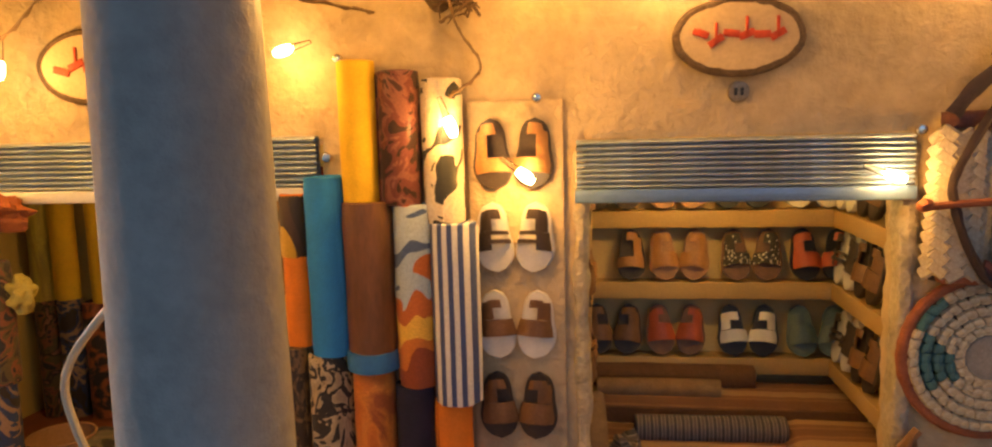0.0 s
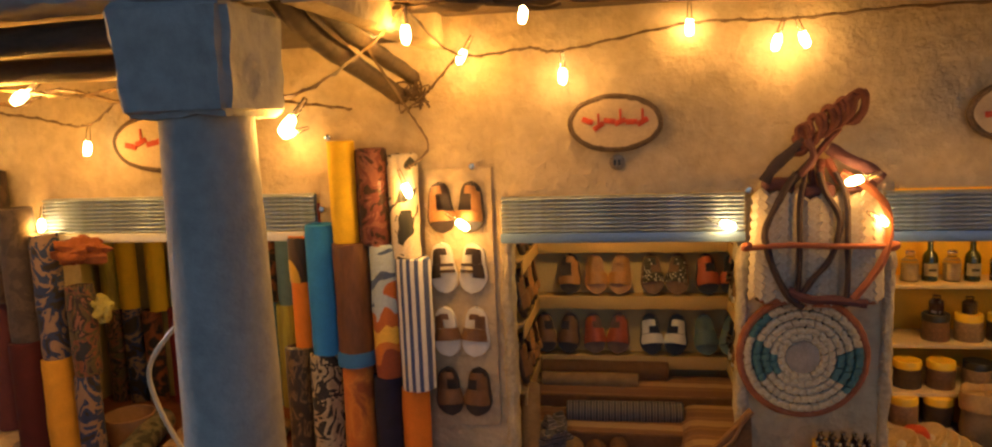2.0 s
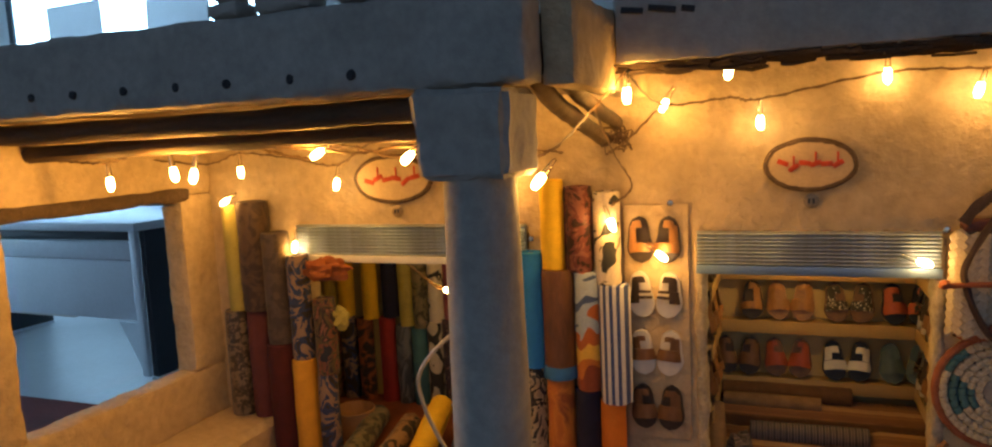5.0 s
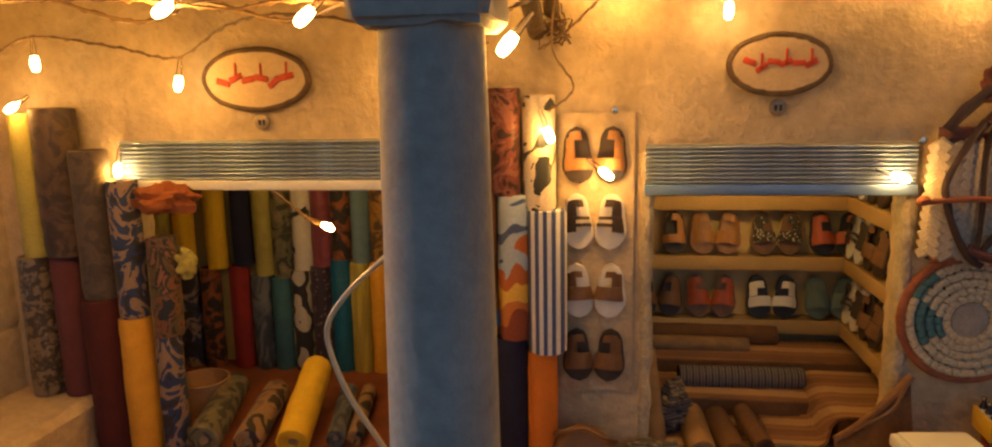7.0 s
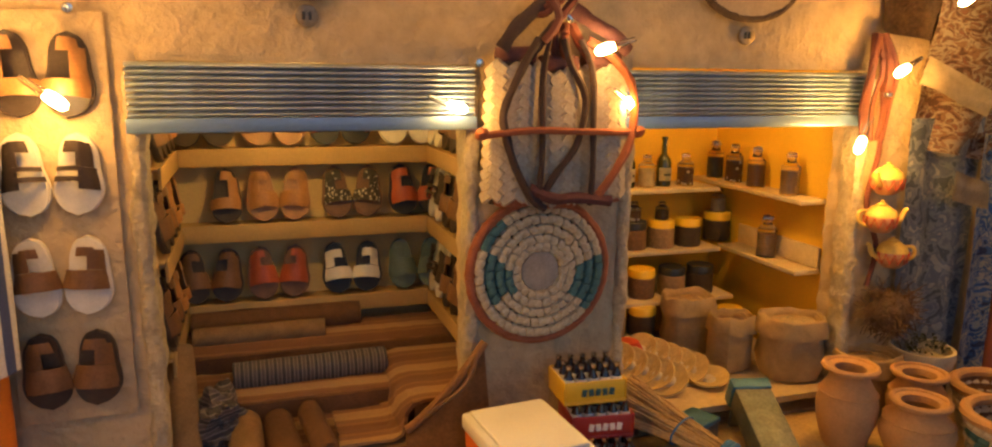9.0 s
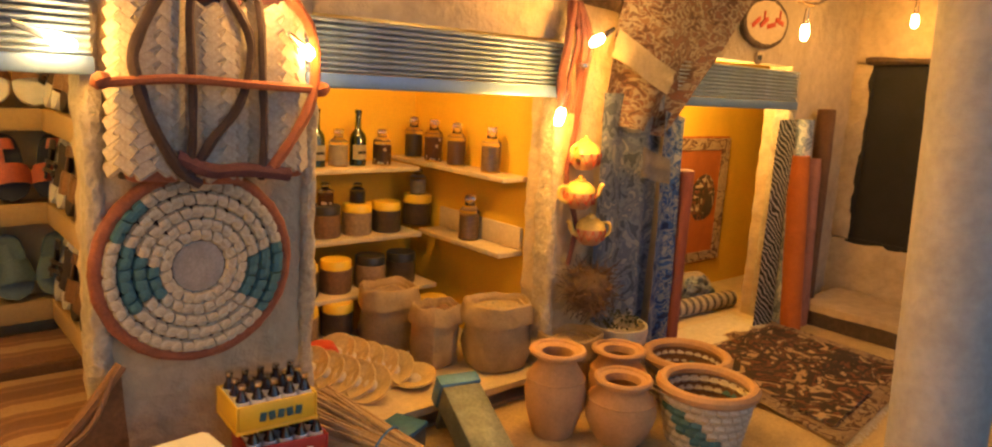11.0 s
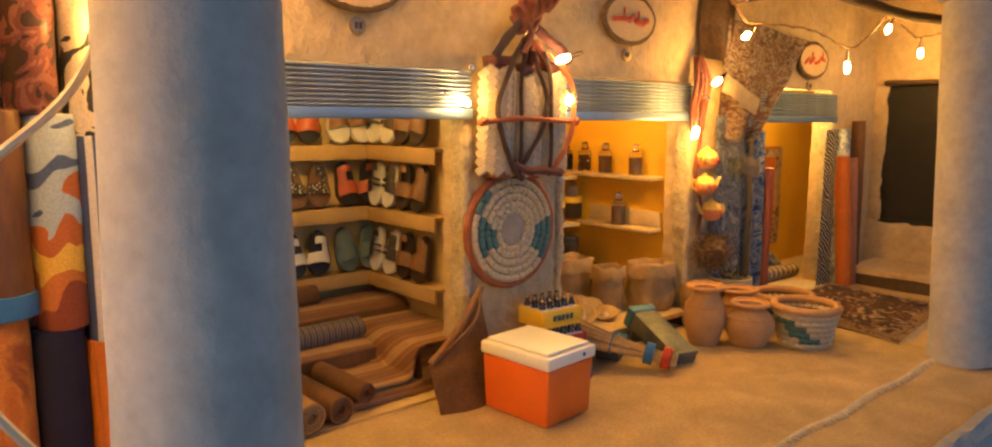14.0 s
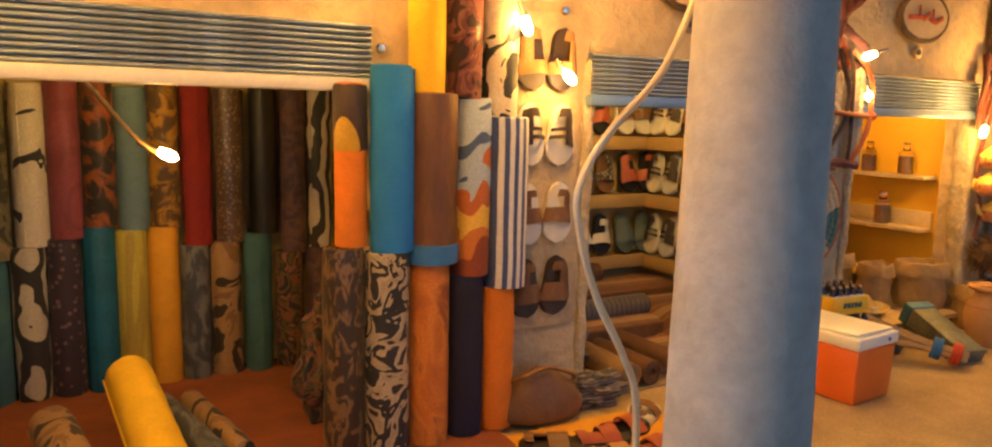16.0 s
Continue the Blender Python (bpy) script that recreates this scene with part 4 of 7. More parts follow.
def lying_roll(a, b, r, kind):
    a, b = Vector(a), Vector(b)
    roll_no[0] += 1
    ob = thing("fabric_roll", 0, 0, 0, f"{ROLL_WORDS[kind]} fabric roll lying on the floor mat", "fabric roll", "fabric rolls")
    wind(ob, r, (b - a).length, kind)
    ob.matrix_basis = Matrix.Translation(a) @ (b - a).to_track_quat("Z", "Y").to_matrix().to_4x4()


lying_roll((-0.2060, 0.405, 0.0165), (-0.2185, 0.492, 0.042), 0.0128, "yellow")
lying_roll((-0.2750, 0.400, 0.0165), (-0.3000, 0.500, 0.020), 0.0125, "greencamo")
lying_roll((-0.2420, 0.405, 0.0150), (-0.2580, 0.495, 0.018), 0.0112, "camo")
lying_roll((-0.1800, 0.425, 0.0110), (-0.2000, 0.515, 0.012), 0.0075, "greyblue")
lying_roll((-0.1660, 0.430, 0.0100), (-0.1830, 0.520, 0.011), 0.0065, "camo")


def crumpled(name, x, y, z, sx, sy, sz, mat, label, seed):
    """A crumpled piece of cloth with folds."""
    bm = bmesh.new()
    bmesh.ops.create_icosphere(bm, subdivisions=4, radius=1.0)
    for v in bm.verts:
        d = v.co.normalized()
        k = 1 + 0.55 * noise.noise(d * 2.0 + Vector((seed, 0, 0))) + 0.35 * abs(noise.noise(d * 5 + Vector((0, seed, 0)))) - 0.1
        v.co = Vector((d.x * k * sx, d.y * k * sy, max(-sz * 0.9, d.z * k * sz)))
    solid(name, bm, mat, label, "cloth", "crumpled cloths", at=(x, y, z))


crumpled("folded_cloth", -0.298, 0.412, 0.1995, 0.026, 0.013, 0.011, FAB["rust"], "rust woollen cloth bunched on the rolls", 3.0)
crumpled("folded_cloth", -0.292, 0.424, 0.148, 0.009, 0.008, 0.012, FAB["oliveyel"], "olive satin cloth stuffed between the rolls", 7.0)
crumpled("folded_cloth", -0.106, 0.470, 0.040, 0.018, 0.020, 0.040, FAB["floral"], "rose floral cloth slumped beside the rolls", 9.0)


def bucket():
    b = thing("clay_bucket", -0.318, 0.478, 0.0032, "brown clay bucket standing on the felt mat", "bucket")
    part("body", lathe([(0.0, 0.0), (0.017, 0.0), (0.020, 0.012), (0.0225, 0.030), (0.0215, 0.030), (0.0185, 0.004), (0.0, 0.003)], 28, wob=0.02), CLAY, b)
    part("rim", tube([(0.0222 * math.cos(i * 0.2618), 0.0222 * math.sin(i * 0.2618), 0.0302) for i in range(25)], 0.0011, 6), CLAY, b)


bucket()


# ---- signs ----
def sign(x, z, w, h, marks, seed):
    s = thing("shop_sign", x, W - 0.0030, z, "oval sawn-wood shop sign with red brush writing", "sign", "oval shop signs")
    n = 48
    bm = bmesh.new()
    ring = []
    for i in range(n):
        a = 2 * math.pi * i / n
        k = 1 + 0.03 * noise.noise(Vector((math.cos(a) * 2 + seed, math.sin(a) * 2, 0)))
        ring.append((w / 2 * k * math.cos(a), h / 2 * k * math.sin(a)))
    front = [bm.verts.new((px * 0.93, -0.0035, pz * 0.91)) for px, pz in ring]
    back = [bm.verts.new((px * 0.93, 0.0025, pz * 0.91)) for px, pz in ring]
    bm.faces.new(front)
    bm.faces.new(back[::-1])
    for i in range(n):
        bm.faces.new((front[i], back[i], back[(i + 1) % n], front[(i + 1) % n]))
    bmesh.ops.recalc_face_normals(bm, faces=bm.faces[:])
    part("face", bm, SIGNFACE, s, "pale sawn face")
    bm = tube([(px * 0.97, -0.0012, pz * 0.96) for px, pz in ring + ring[:1]], 0.0027, 8)
    for v in bm.verts:
        v.co += Vector((0, 1, 0)) * 0.0008 * noise.noise(v.co * 300)
    part("bark_rim", bm, BARK, s, "dark bark rim")
    rnd = random.Random(seed)
    for i in range(marks):
        cx = (i + 0.5) / marks * w * 0.72 - w * 0.36
        l = w * 0.78 / marks
        cz = rnd.uniform(-0.06, 0.06) * h
        part("stroke", moved(box(-l / 2, l / 2, -0.0008, 0.0004, -h * 0.05, h * 0.05, 0.0005), pose(cx, -0.0038, cz, 0, rnd.uniform(-40, 25), 0)), REDINK, s)
        if i % 2:
            part("stroke", box(cx - 0.0008, cx + 0.0008, -0.0046, -0.0034, cz - h * 0.05, cz + h * 0.24, 0.0004), REDINK, s)
    plate = thing("number_disc", x + 0.001, W - 0.0020, z - h / 2 - 0.009, "small round metal number disc below a sign", "number disc", "number discs")
    part("disc", moved(lathe([(0.0, 0.0), (0.0052, 0.0), (0.0058, 0.001), (0.0056, 0.0022), (0.0046, 0.0026), (0.0, 0.0022)], 20), pose(0, 0.002, 0, 90, 0, 0)), BRONZE, plate)
    for dx in (-0.0016, 0.0016):
        part("digit_bar", box(dx - 0.0008, dx + 0.0008, -0.0010, -0.0002, -0.002, 0.002), DARKINK, plate)


BRONZE = surf("dull_bronze", (0.36, 0.27, 0.18), 0.45, 0.7, big=120, fine=600, vary=0.3, rel=0.3)
sign(-0.223, 0.2845, 0.080, 0.043, 6, 1)
sign(0.136, 0.287, 0.064, 0.038, 6, 2)
sign(0.397, 0.285, 0.066, 0.040, 5, 3)
sign(0.722, 0.268, 0.066, 0.038, 4, 4)


def nail(x, z):
    n = thing("nail", x, W - 0.001, z, "bright round-headed nail in the plaster", "nail", "wall nails")
    part("head", moved(lathe([(0.0, 0.0035), (0.0022, 0.003), (0.003, 0.0016), (0.0026, 0.0), (0.0, 0.0)], 14), pose(0, -0.002, 0, 90, 0, 0)), CHROME, n)
    part("shank", moved(lathe([(0.0, 0.0), (0.0008, 0.0), (0.0008, 0.008), (0.0, 0.008)], 8), pose(0, 0.005, 0, 90, 0, 0)), CHROME, n)


for x, z in ((0.031, 0.259), (0.227, 0.237), (-0.080, 0.284), (-0.089, 0.229), (0.279, 0.262)):
    nail(x, z)

# ---- shoe shop ----
TOE, SIDE_STRIP, TAB = (-0.0105, 0.0005, -1.05, 1.08, 0.0065), (0.000, 0.0125, 0.22, 1.08, 0.0045), (0.0085, 0.0145, -0.55, 0.95, 0.0055)
STYLES = {
    # sole, upper, words, bands of (z0, z1, u0, u1, rise); u = 1 is the outer edge
    "rust": (TAN, TAN, "tan leather", (TOE, SIDE_STRIP, TAB)),
    "weave": (LEATHER, "weave", "brown sandal with woven", ((-0.0085, 0.0, -1.0, 1.05, 0.006), (0.0, 0.011, 0.1, 1.05, 0.0045), (0.007, 0.0145, -0.5, 0.9, 0.0055))),
    "red": (BLACKSOLE, REDLEATHER, "black-soled red leather", (TOE, (0.0, 0.014, 0.15, 1.08, 0.0045), TAB)),
    "bw": (BLACKSOLE, WHITESOLE, "black-soled white leather", ((-0.0095, -0.0005, -1.0, 1.08, 0.0065), SIDE_STRIP, (0.0065, 0.0125, -0.55, 0.95, 0.0055))),
    "teal": (TEALLEATHER, TEALLEATHER, "dark teal leather", ((-0.010, 0.003, -1.0, 1.05, 0.006), (0.003, 0.012, 0.0, 1.05, 0.0045))),
    "maroon": (LEATHER, REDLEATHER, "reddish brown leather", ((-0.009, 0.004, -1.0, 1.05, 0.0065), (0.004, 0.013, 0.1, 1.05, 0.0045), (0.010, 0.0150, -0.4, 0.7, 0.005))),
    "dark": (DARKSOLE, LEATHER, "dark brown leather", ((-0.010, 0.002, -1.0, 1.05, 0.0065), (0.002, 0.013, 0.0, 1.05, 0.005), (0.010, 0.0155, -0.7, 0.7, 0.006))),
    "white_cut": (WHITESOLE, DARKSOLE, "white-soled dark cutwork leather", ((-0.0075, 0.003, 0.15, 0.95, 0.006), (0.003, 0.0145, 0.05, 0.85, 0.0055), (0.0095, 0.0150, -0.6, 0.5, 0.006), (-0.004, -0.0015, -0.9, 0.3, 0.007), (0.001, 0.0032, -0.9, 0.3, 0.007))),
    "white_tan": (WHITESOLE, LEATHER, "white-soled brown buckled leather", ((-0.0065, 0.003, -1.02, 1.02, 0.0075), (0.003, 0.0130, 0.1, 1.0, 0.006), (0.0095, 0.0140, -0.5, 0.5, 0.006))),
    "black_tan": (DARKSOLE, TAN, "black-soled tan strapped leather", ((-0.0105, -0.003, -1.02, 1.08, 0.007), (-0.003, 0.0120, 0.25, 1.1, 0.006), (0.0095, 0.0155, -0.4, 0.7, 0.0065))),
}
WEAVE = pattern("black_white_weave", "dots", [(0.05, 0.04, 0.03), (0.60, 0.54, 0.42)], 380)


def half_width(t):
    """Half width of a sole; t runs from the toe (-1) to the heel (1)."""
    return 0.0098 * math.sqrt(max(0.0, 1 - abs(t) ** 2.6)) * (1.04 - 0.12 * math.sin((t + 0.1) * 2.2) - 0.10 * math.exp(-((t - 0.15) / 0.35) ** 2))


def sandal(style, side):
    sole_mat, up_mat, words, bands = STYLES[style]
    if up_mat == "weave":
        up_mat = WEAVE
    ln = 0.0195
    tail = "straps" if style == "weave" else "sandal"
    s = thing("sandal", 0, 0, 0, f"{words} {tail} displayed upright in the shoe shop", "sandal", "displayed sandals")
    n = 20

    def outline(grow):
        pts = []
        for i in range(n + 1):
            t = -1 + 2 * i / n
            pts.append((side * (half_width(t) * grow + 0.0012 * (1 - t * t)), t * ln * (0.98 + 0.02 * grow)))
        for i in range(n - 1, 0, -1):
            t = -1 + 2 * i / n
            pts.append((side * (-half_width(t) * grow + 0.0006 * (1 - t * t)), t * ln * (0.98 + 0.02 * grow)))
        return pts

    def slab(grow, y0, y1):
        bm = bmesh.new()
        pts = outline(grow)
        a = [bm.verts.new((x, y0, z)) for x, z in pts]
        m = [bm.verts.new((x * 1.03, (y0 + y1) / 2, z * 1.01)) for x, z in pts]
        b = [bm.verts.new((x, y1, z)) for x, z in pts]
        k = len(pts)
        bm.faces.new(a)
        bm.faces.new(b[::-1])
        for u, v in ((a, m), (m, b)):
            for i in range(k):
                bm.faces.new((u[i], v[i], v[(i + 1) % k], u[(i + 1) % k]))
        bmesh.ops.recalc_face_normals(bm, faces=bm.faces[:])
        return bm

    part("sole", slab(1.0, 0.0, -0.0030), sole_mat, s)
    part("footbed", slab(0.90, -0.0029, -0.0038), sole_mat, s)
    for z0, z1, u0, u1, rise in bands:
        bm = bmesh.new()
        rows = []
        m, q = 9, 4
        for j in range(q + 1):
            z = z0 + (z1 - z0) * j / q
            row = []
            for i in range(m):
                u = u0 + (u1 - u0) * i / (m - 1)
                w = half_width(max(-0.98, min(0.98, z / ln))) * 1.04
                lift = rise * (1 - abs(u) ** 2.4) + 0.0004 * noise.noise(Vector((u * 3, z * 300, rise * 900)))
                row.append(bm.verts.new((side * u * w, -0.0030 - lift, z + 0.0015 * (1 - u * u))))
            rows.append(row)
        for a, b in zip(rows, rows[1:]):
            for i in range(m - 1):
                bm.faces.new((a[i], a[i + 1], b[i + 1], b[i]))
        bmesh.ops.recalc_face_normals(bm, faces=bm.faces[:])
        bmesh.ops.solidify(bm, geom=bm.faces[:], thickness=0.0009)
        part("strap", bm, up_mat, s)
    return s


LEDGE = surf("tan_ledge_paint", (0.48, 0.31, 0.12), 0.7, big=18, fine=500, vary=0.15, rel=0.3, depth=0.0004)
made_shoes = {}


def put_shoe(style, side, m):
    key = (style, side)
    if key not in made_shoes:
        made_shoes[key] = sandal(style, side)
        made_shoes[key].matrix_basis = m
        return made_shoes[key]
    return copy_thing(made_shoes[key], m)


def pair(style, m, gap=0.0112, turn=5):
    for side in (-1, 1):
        put_shoe(style, side, m @ pose(side * gap, 0, 0, 0, side * turn, 0))


def wall_shelf(m, length, z, name="wall_shelf"):
    s = thing(name, 0, 0, 0, "narrow cream shoe ledge fixed along the wall", "shelf", "shoe ledges")
    s.matrix_basis = m @ pose(0, 0, z)
    part("board", box(0, length, -0.016, 0.0, -0.0026, 0.0, 0.0005), LEDGE, s)
    part("front_lip", box(0, length, -0.0180, -0.0162, -0.0120, 0.0004, 0.0004), LEDGE, s)


BACK = 0.5975
TIERS = (0.066, 0.124, 0.178)
for z in TIERS:
    wall_shelf(pose(0.0415, BACK, 0), 0.2085, z)
    wall_shelf(pose(0.2495, BACK - 0.0190, 0, 0, 0, -90), 0.100, z)
    wall_shelf(pose(0.0405, BACK - 0.119, 0, 0, 0, 90), 0.100, z)
ROWS_OF_SHOES = (
    (TIERS[0], ((0.074, "dark"), (0.121, "maroon"), (0.1745, "bw"), (0.2245, "teal"))),
    (TIERS[1], ((0.0875, "black_tan"), (0.1235, "rust"), (0.176, "weave"), (0.2255, "red"))),
    (TIERS[2], ((0.074, "dark"), (0.122, "rust"), (0.1685, "red"), (0.2185, "white_tan"))),
)
for z, pairs in ROWS_OF_SHOES:
    for x, style in pairs:
        m = pose(x, BACK - 0.0105, z + 0.0203, -12, 0, 0)
        if style == "black_tan" and z == TIERS[1]:
            put_shoe(style, 1, m)
        else:
            pair(style, m)
    for y, style in ((0.560, "white_cut"), (0.517, "dark")):
        pair(style, pose(0.2395, y, z + 0.0203, 0, 0, -90) @ pose(0, 0, 0, -12, 0, 0))
    for y, style in ((0.505, "dark"), (0.550, "black_tan")):
        pair(style, pose(0.0510, y, z + 0.0203, 0, 0, 90) @ pose(0, 0, 0, -12, 0, 0))
# pairs fixed on the pier between the shops
board = thing("shoe_board", 0.018, W - 0.0022, 0.058, "tan card board holding sandals on the pier", "board")
part("card", box(-0.026, 0.027, -0.0012, 0.0022, 0, 0.200, 0.001), PLASTER, board)
for z, style in ((0.229, "black_tan"), (0.183, "white_cut"), (0.1335, "white_tan"), (0.086, "dark")):
    pair(style, pose(0.0175, W - 0.0040, z, 0, 0, 0), 0.0110, 4)

# rugs and bundles on the shoe shop floor
KILIM = pattern("brown_striped_kilim", "stripes", [(0.20, 0.085, 0.036), (0.30, 0.145, 0.06), (0.23, 0.10, 0.042), (0.25, 0.11, 0.046), (0.42, 0.25, 0.11)], 17, stretch=(0.02, 1, 1), along="DIAGONAL")
GREYKILIM = pattern("grey_striped_wool", "stripes", [(0.06, 0.05, 0.05), (0.26, 0.22, 0.19), (0.12, 0.09, 0.08)], 60, turn=1.57)
BROWNWOOL = surf("brown_wool", (0.17, 0.08, 0.035), 0.95, big=60, fine=900, vary=0.3, rel=0.7)
TANWOOL = surf("tan_wool", (0.34, 0.20, 0.09), 0.95, big=60, fine=900, vary=0.3, rel=0.7)


def draped_rug():
    """A striped rug laid down over three low steps."""
    bm = bmesh.new()
    prof = [(0.585, 0.046), (0.545, 0.046), (0.539, 0.043), (0.537, 0.032), (0.533, 0.0290), (0.502, 0.0285), (0.496, 0.026), (0.494, 0.014), (0.490, 0.0105), (0.448, 0.0100), (0.442, 0.0085), (0.440, 0.0035)]
    n = 40
    rows = []
    for k, (y, z) in enumerate(prof):
        rows.append([bm.verts.new((0.048 + 0.198 * i / n, y + 0.0015 * noise.noise(Vector((i * 0.4, k, 0))), z + 0.0012 * noise.noise(Vector((i * 0.6, k * 0.5, 3))))) for i in range(n + 1)])
    for a, b in zip(rows, rows[1:]):
        for i in range(n):
            bm.faces.new((a[i], b[i], b[i + 1], a[i + 1]))
    bmesh.ops.recalc_face_normals(bm, faces=bm.faces[:])
    bmesh.ops.solidify(bm, geom=bm.faces[:], thickness=0.0022)
    solid("striped_rug", bm, KILIM, "brown striped rug draped over the shop steps", "rug")
    bm = box(0.046, 0.246, 0.536, 0.590, 0.0022, 0.0425, 0.001)
    solid("display_step", bm, BROWNWOOL, "upper display step at the back of the shoe shop", "step", "display steps")
    solid("display_step", box(0.046, 0.246, 0.493, 0.5355, 0.0022, 0.0255, 0.001), BROWNWOOL, "lower display step in the shoe shop", "step", "display steps")


draped_rug()


def side_rug():
    """A second striped rug over the raised side of the shop, falling to the lower tread."""
    solid("display_step", box(0.1930, 0.2460, 0.4480, 0.5340, 0.0022, 0.0325, 0.002), BROWNWOOL, "side display step in the shoe shop", "step", "display steps")
    prof = [(0.2465, 0.0350), (0.2300, 0.0356), (0.2120, 0.0352), (0.1990, 0.0356), (0.1930, 0.0340), (0.1890, 0.0290), (0.1880, 0.0210), (0.1860, 0.0150), (0.1800, 0.0130), (0.1640, 0.0126), (0.1480, 0.0128)]
    bm = bmesh.new()
    rows = []
    for k, (x, z) in enumerate(prof):
        row = []
        for i in range(25):
            y = 0.4440 + 0.0480 * i / 24 if k > 7 else 0.4440 + 0.0900 * i / 24
            row.append(bm.verts.new((x + 0.0014 * noise.noise(Vector((k, i * 0.35, 1))), y, z + 0.0012 * noise.noise(Vector((k * 0.7, i * 0.5, 5))))))
        rows.append(row)
    for a, b in zip(rows, rows[1:]):
        for i in range(24):
            bm.faces.new((a[i], b[i], b[i + 1], a[i + 1]))
    bmesh.ops.recalc_face_normals(bm, faces=bm.faces[:])
    bmesh.ops.solidify(bm, geom=bm.faces[:], thickness=0.0022)
    solid("striped_rug", bm, KILIM, "brown striped rug draped over the side step", "rug")
    bm = bmesh.new()
    rows = []
    for j in range(9):
        v = j / 8
        rows.append([bm.verts.new((0.1930 + 0.0535 * i / 16, 0.4435 - 0.003 * (1 - v) + 0.0012 * math.sin(i * 1.3 + v), 0.004 + 0.031 * v)) for i in range(17)])
    for a, b in zip(rows, rows[1:]):
        for i in range(16):
            bm.faces.new((a[i], a[i + 1], b[i + 1], b[i]))
    bmesh.ops.solidify(bm, geom=bm.faces[:], thickness=-0.002)
    solid("rug_flap", bm, KILIM, "front flap of the striped rug on the side step", "rug")


side_rug()


def bundle(a, b, r, mat, label, seed):
    a, b = Vector(a), Vector(b)
    ob = solid("rolled_rug", roll_mesh(r, (b - a).length, seed), mat, label, "rolled rug", "rolled rugs")
    ob.matrix_basis = Matrix.Translation(a) @ (b - a).to_track_quat("Z", "Y").to_matrix().to_4x4()


bundle((0.060, 0.578, 0.0525), (0.178, 0.578, 0.0525), 0.0095, BROWNWOOL, "brown woollen rug rolled on the back step", 1.0)
bundle((0.062, 0.558, 0.050), (0.150, 0.557, 0.050), 0.0070, TANWOOL, "tan woollen rug rolled on the back step", 2.0)
bundle((0.088, 0.520, 0.0345), (0.188, 0.522, 0.0345), 0.0095, GREYKILIM, "grey striped rug rolled on the lower step", 3.0)
bundle((0.096, 0.425, 0.013), (0.094, 0.490, 0.014), 0.0105, TANWOOL, "tan rug roll lying toward the shop front", 4.0)
bundle((0.119, 0.428, 0.012), (0.114, 0.490, 0.013), 0.0095, BROWNWOOL, "brown rug roll lying toward the shop front", 5.0)
bundle((0.140, 0.431, 0.0175), (0.133, 0.486, 0.020), 0.0075, BROWNWOOL, "thin brown rug roll on the striped rug", 6.0)
bundle((0.064, 0.446, 0.008), (0.058, 0.500, 0.064), 0.0085, TANWOOL, "tan cloth roll leaning against the shop wall", 7.0)
crumpled("folded_cloth", 0.079, 0.480, 0.022, 0.016, 0.020, 0.020, GREYKILIM, "grey striped cloth folded on the shop floor", 12.0)
crumpled("folded_cloth", 0.060, 0.417, 0.0125, 0.022, 0.011, 0.012, GREYKILIM, "grey striped cloth heaped at the shop front", 14.0)


LEATHER2 = surf("worn_tan_leather", (0.30, 0.14, 0.05), 0.7, big=50, fine=500, vary=0.35, rel=0.5, depth=0.0006)


def leather_bag(x, y, z, sx, sy, sz, rz, mat, label):
    b = thing("leather_bag", x, y, z, label, "bag", "leather bags", rz=rz)
    bm = bmesh.new()
    bmesh.ops.create_uvsphere(bm, u_segments=28, v_segments=18, radius=1.0)
    for v in bm.verts:
        d = v.co.copy()
        k = 1 + 0.10 * noise.noise(d * 1.8 + Vector((x * 50, 0, 0)))
        t = (d.z + 1) / 2
        q = max(1e-4, 1 - d.z * d.z) ** -0.33
        d.x, d.y = d.x * q, d.y * q
        v.co = Vector((d.x * sx * k * (1.12 - 0.80 * t), d.y * sy * k * (1.25 - 0.7 * t), sz * t ** 0.75 * (1 + 0.10 * noise.noise(Vector((d.x * 2.2 + x * 40, d.y, 1.0))))))
    part("body", bm, mat, b)
    part("strap", tube(spline([(-sx * 0.7, 0, sz * 0.75), (-sx * 0.5, -sy * 0.8, sz * 0.95), (0, -sy * 0.6, sz * 1.04), (sx * 0.5, -sy * 0.8, sz * 0.92), (sx * 0.7, 0, sz * 0.72)], 6), 0.0016, 6), LEATHER, b)




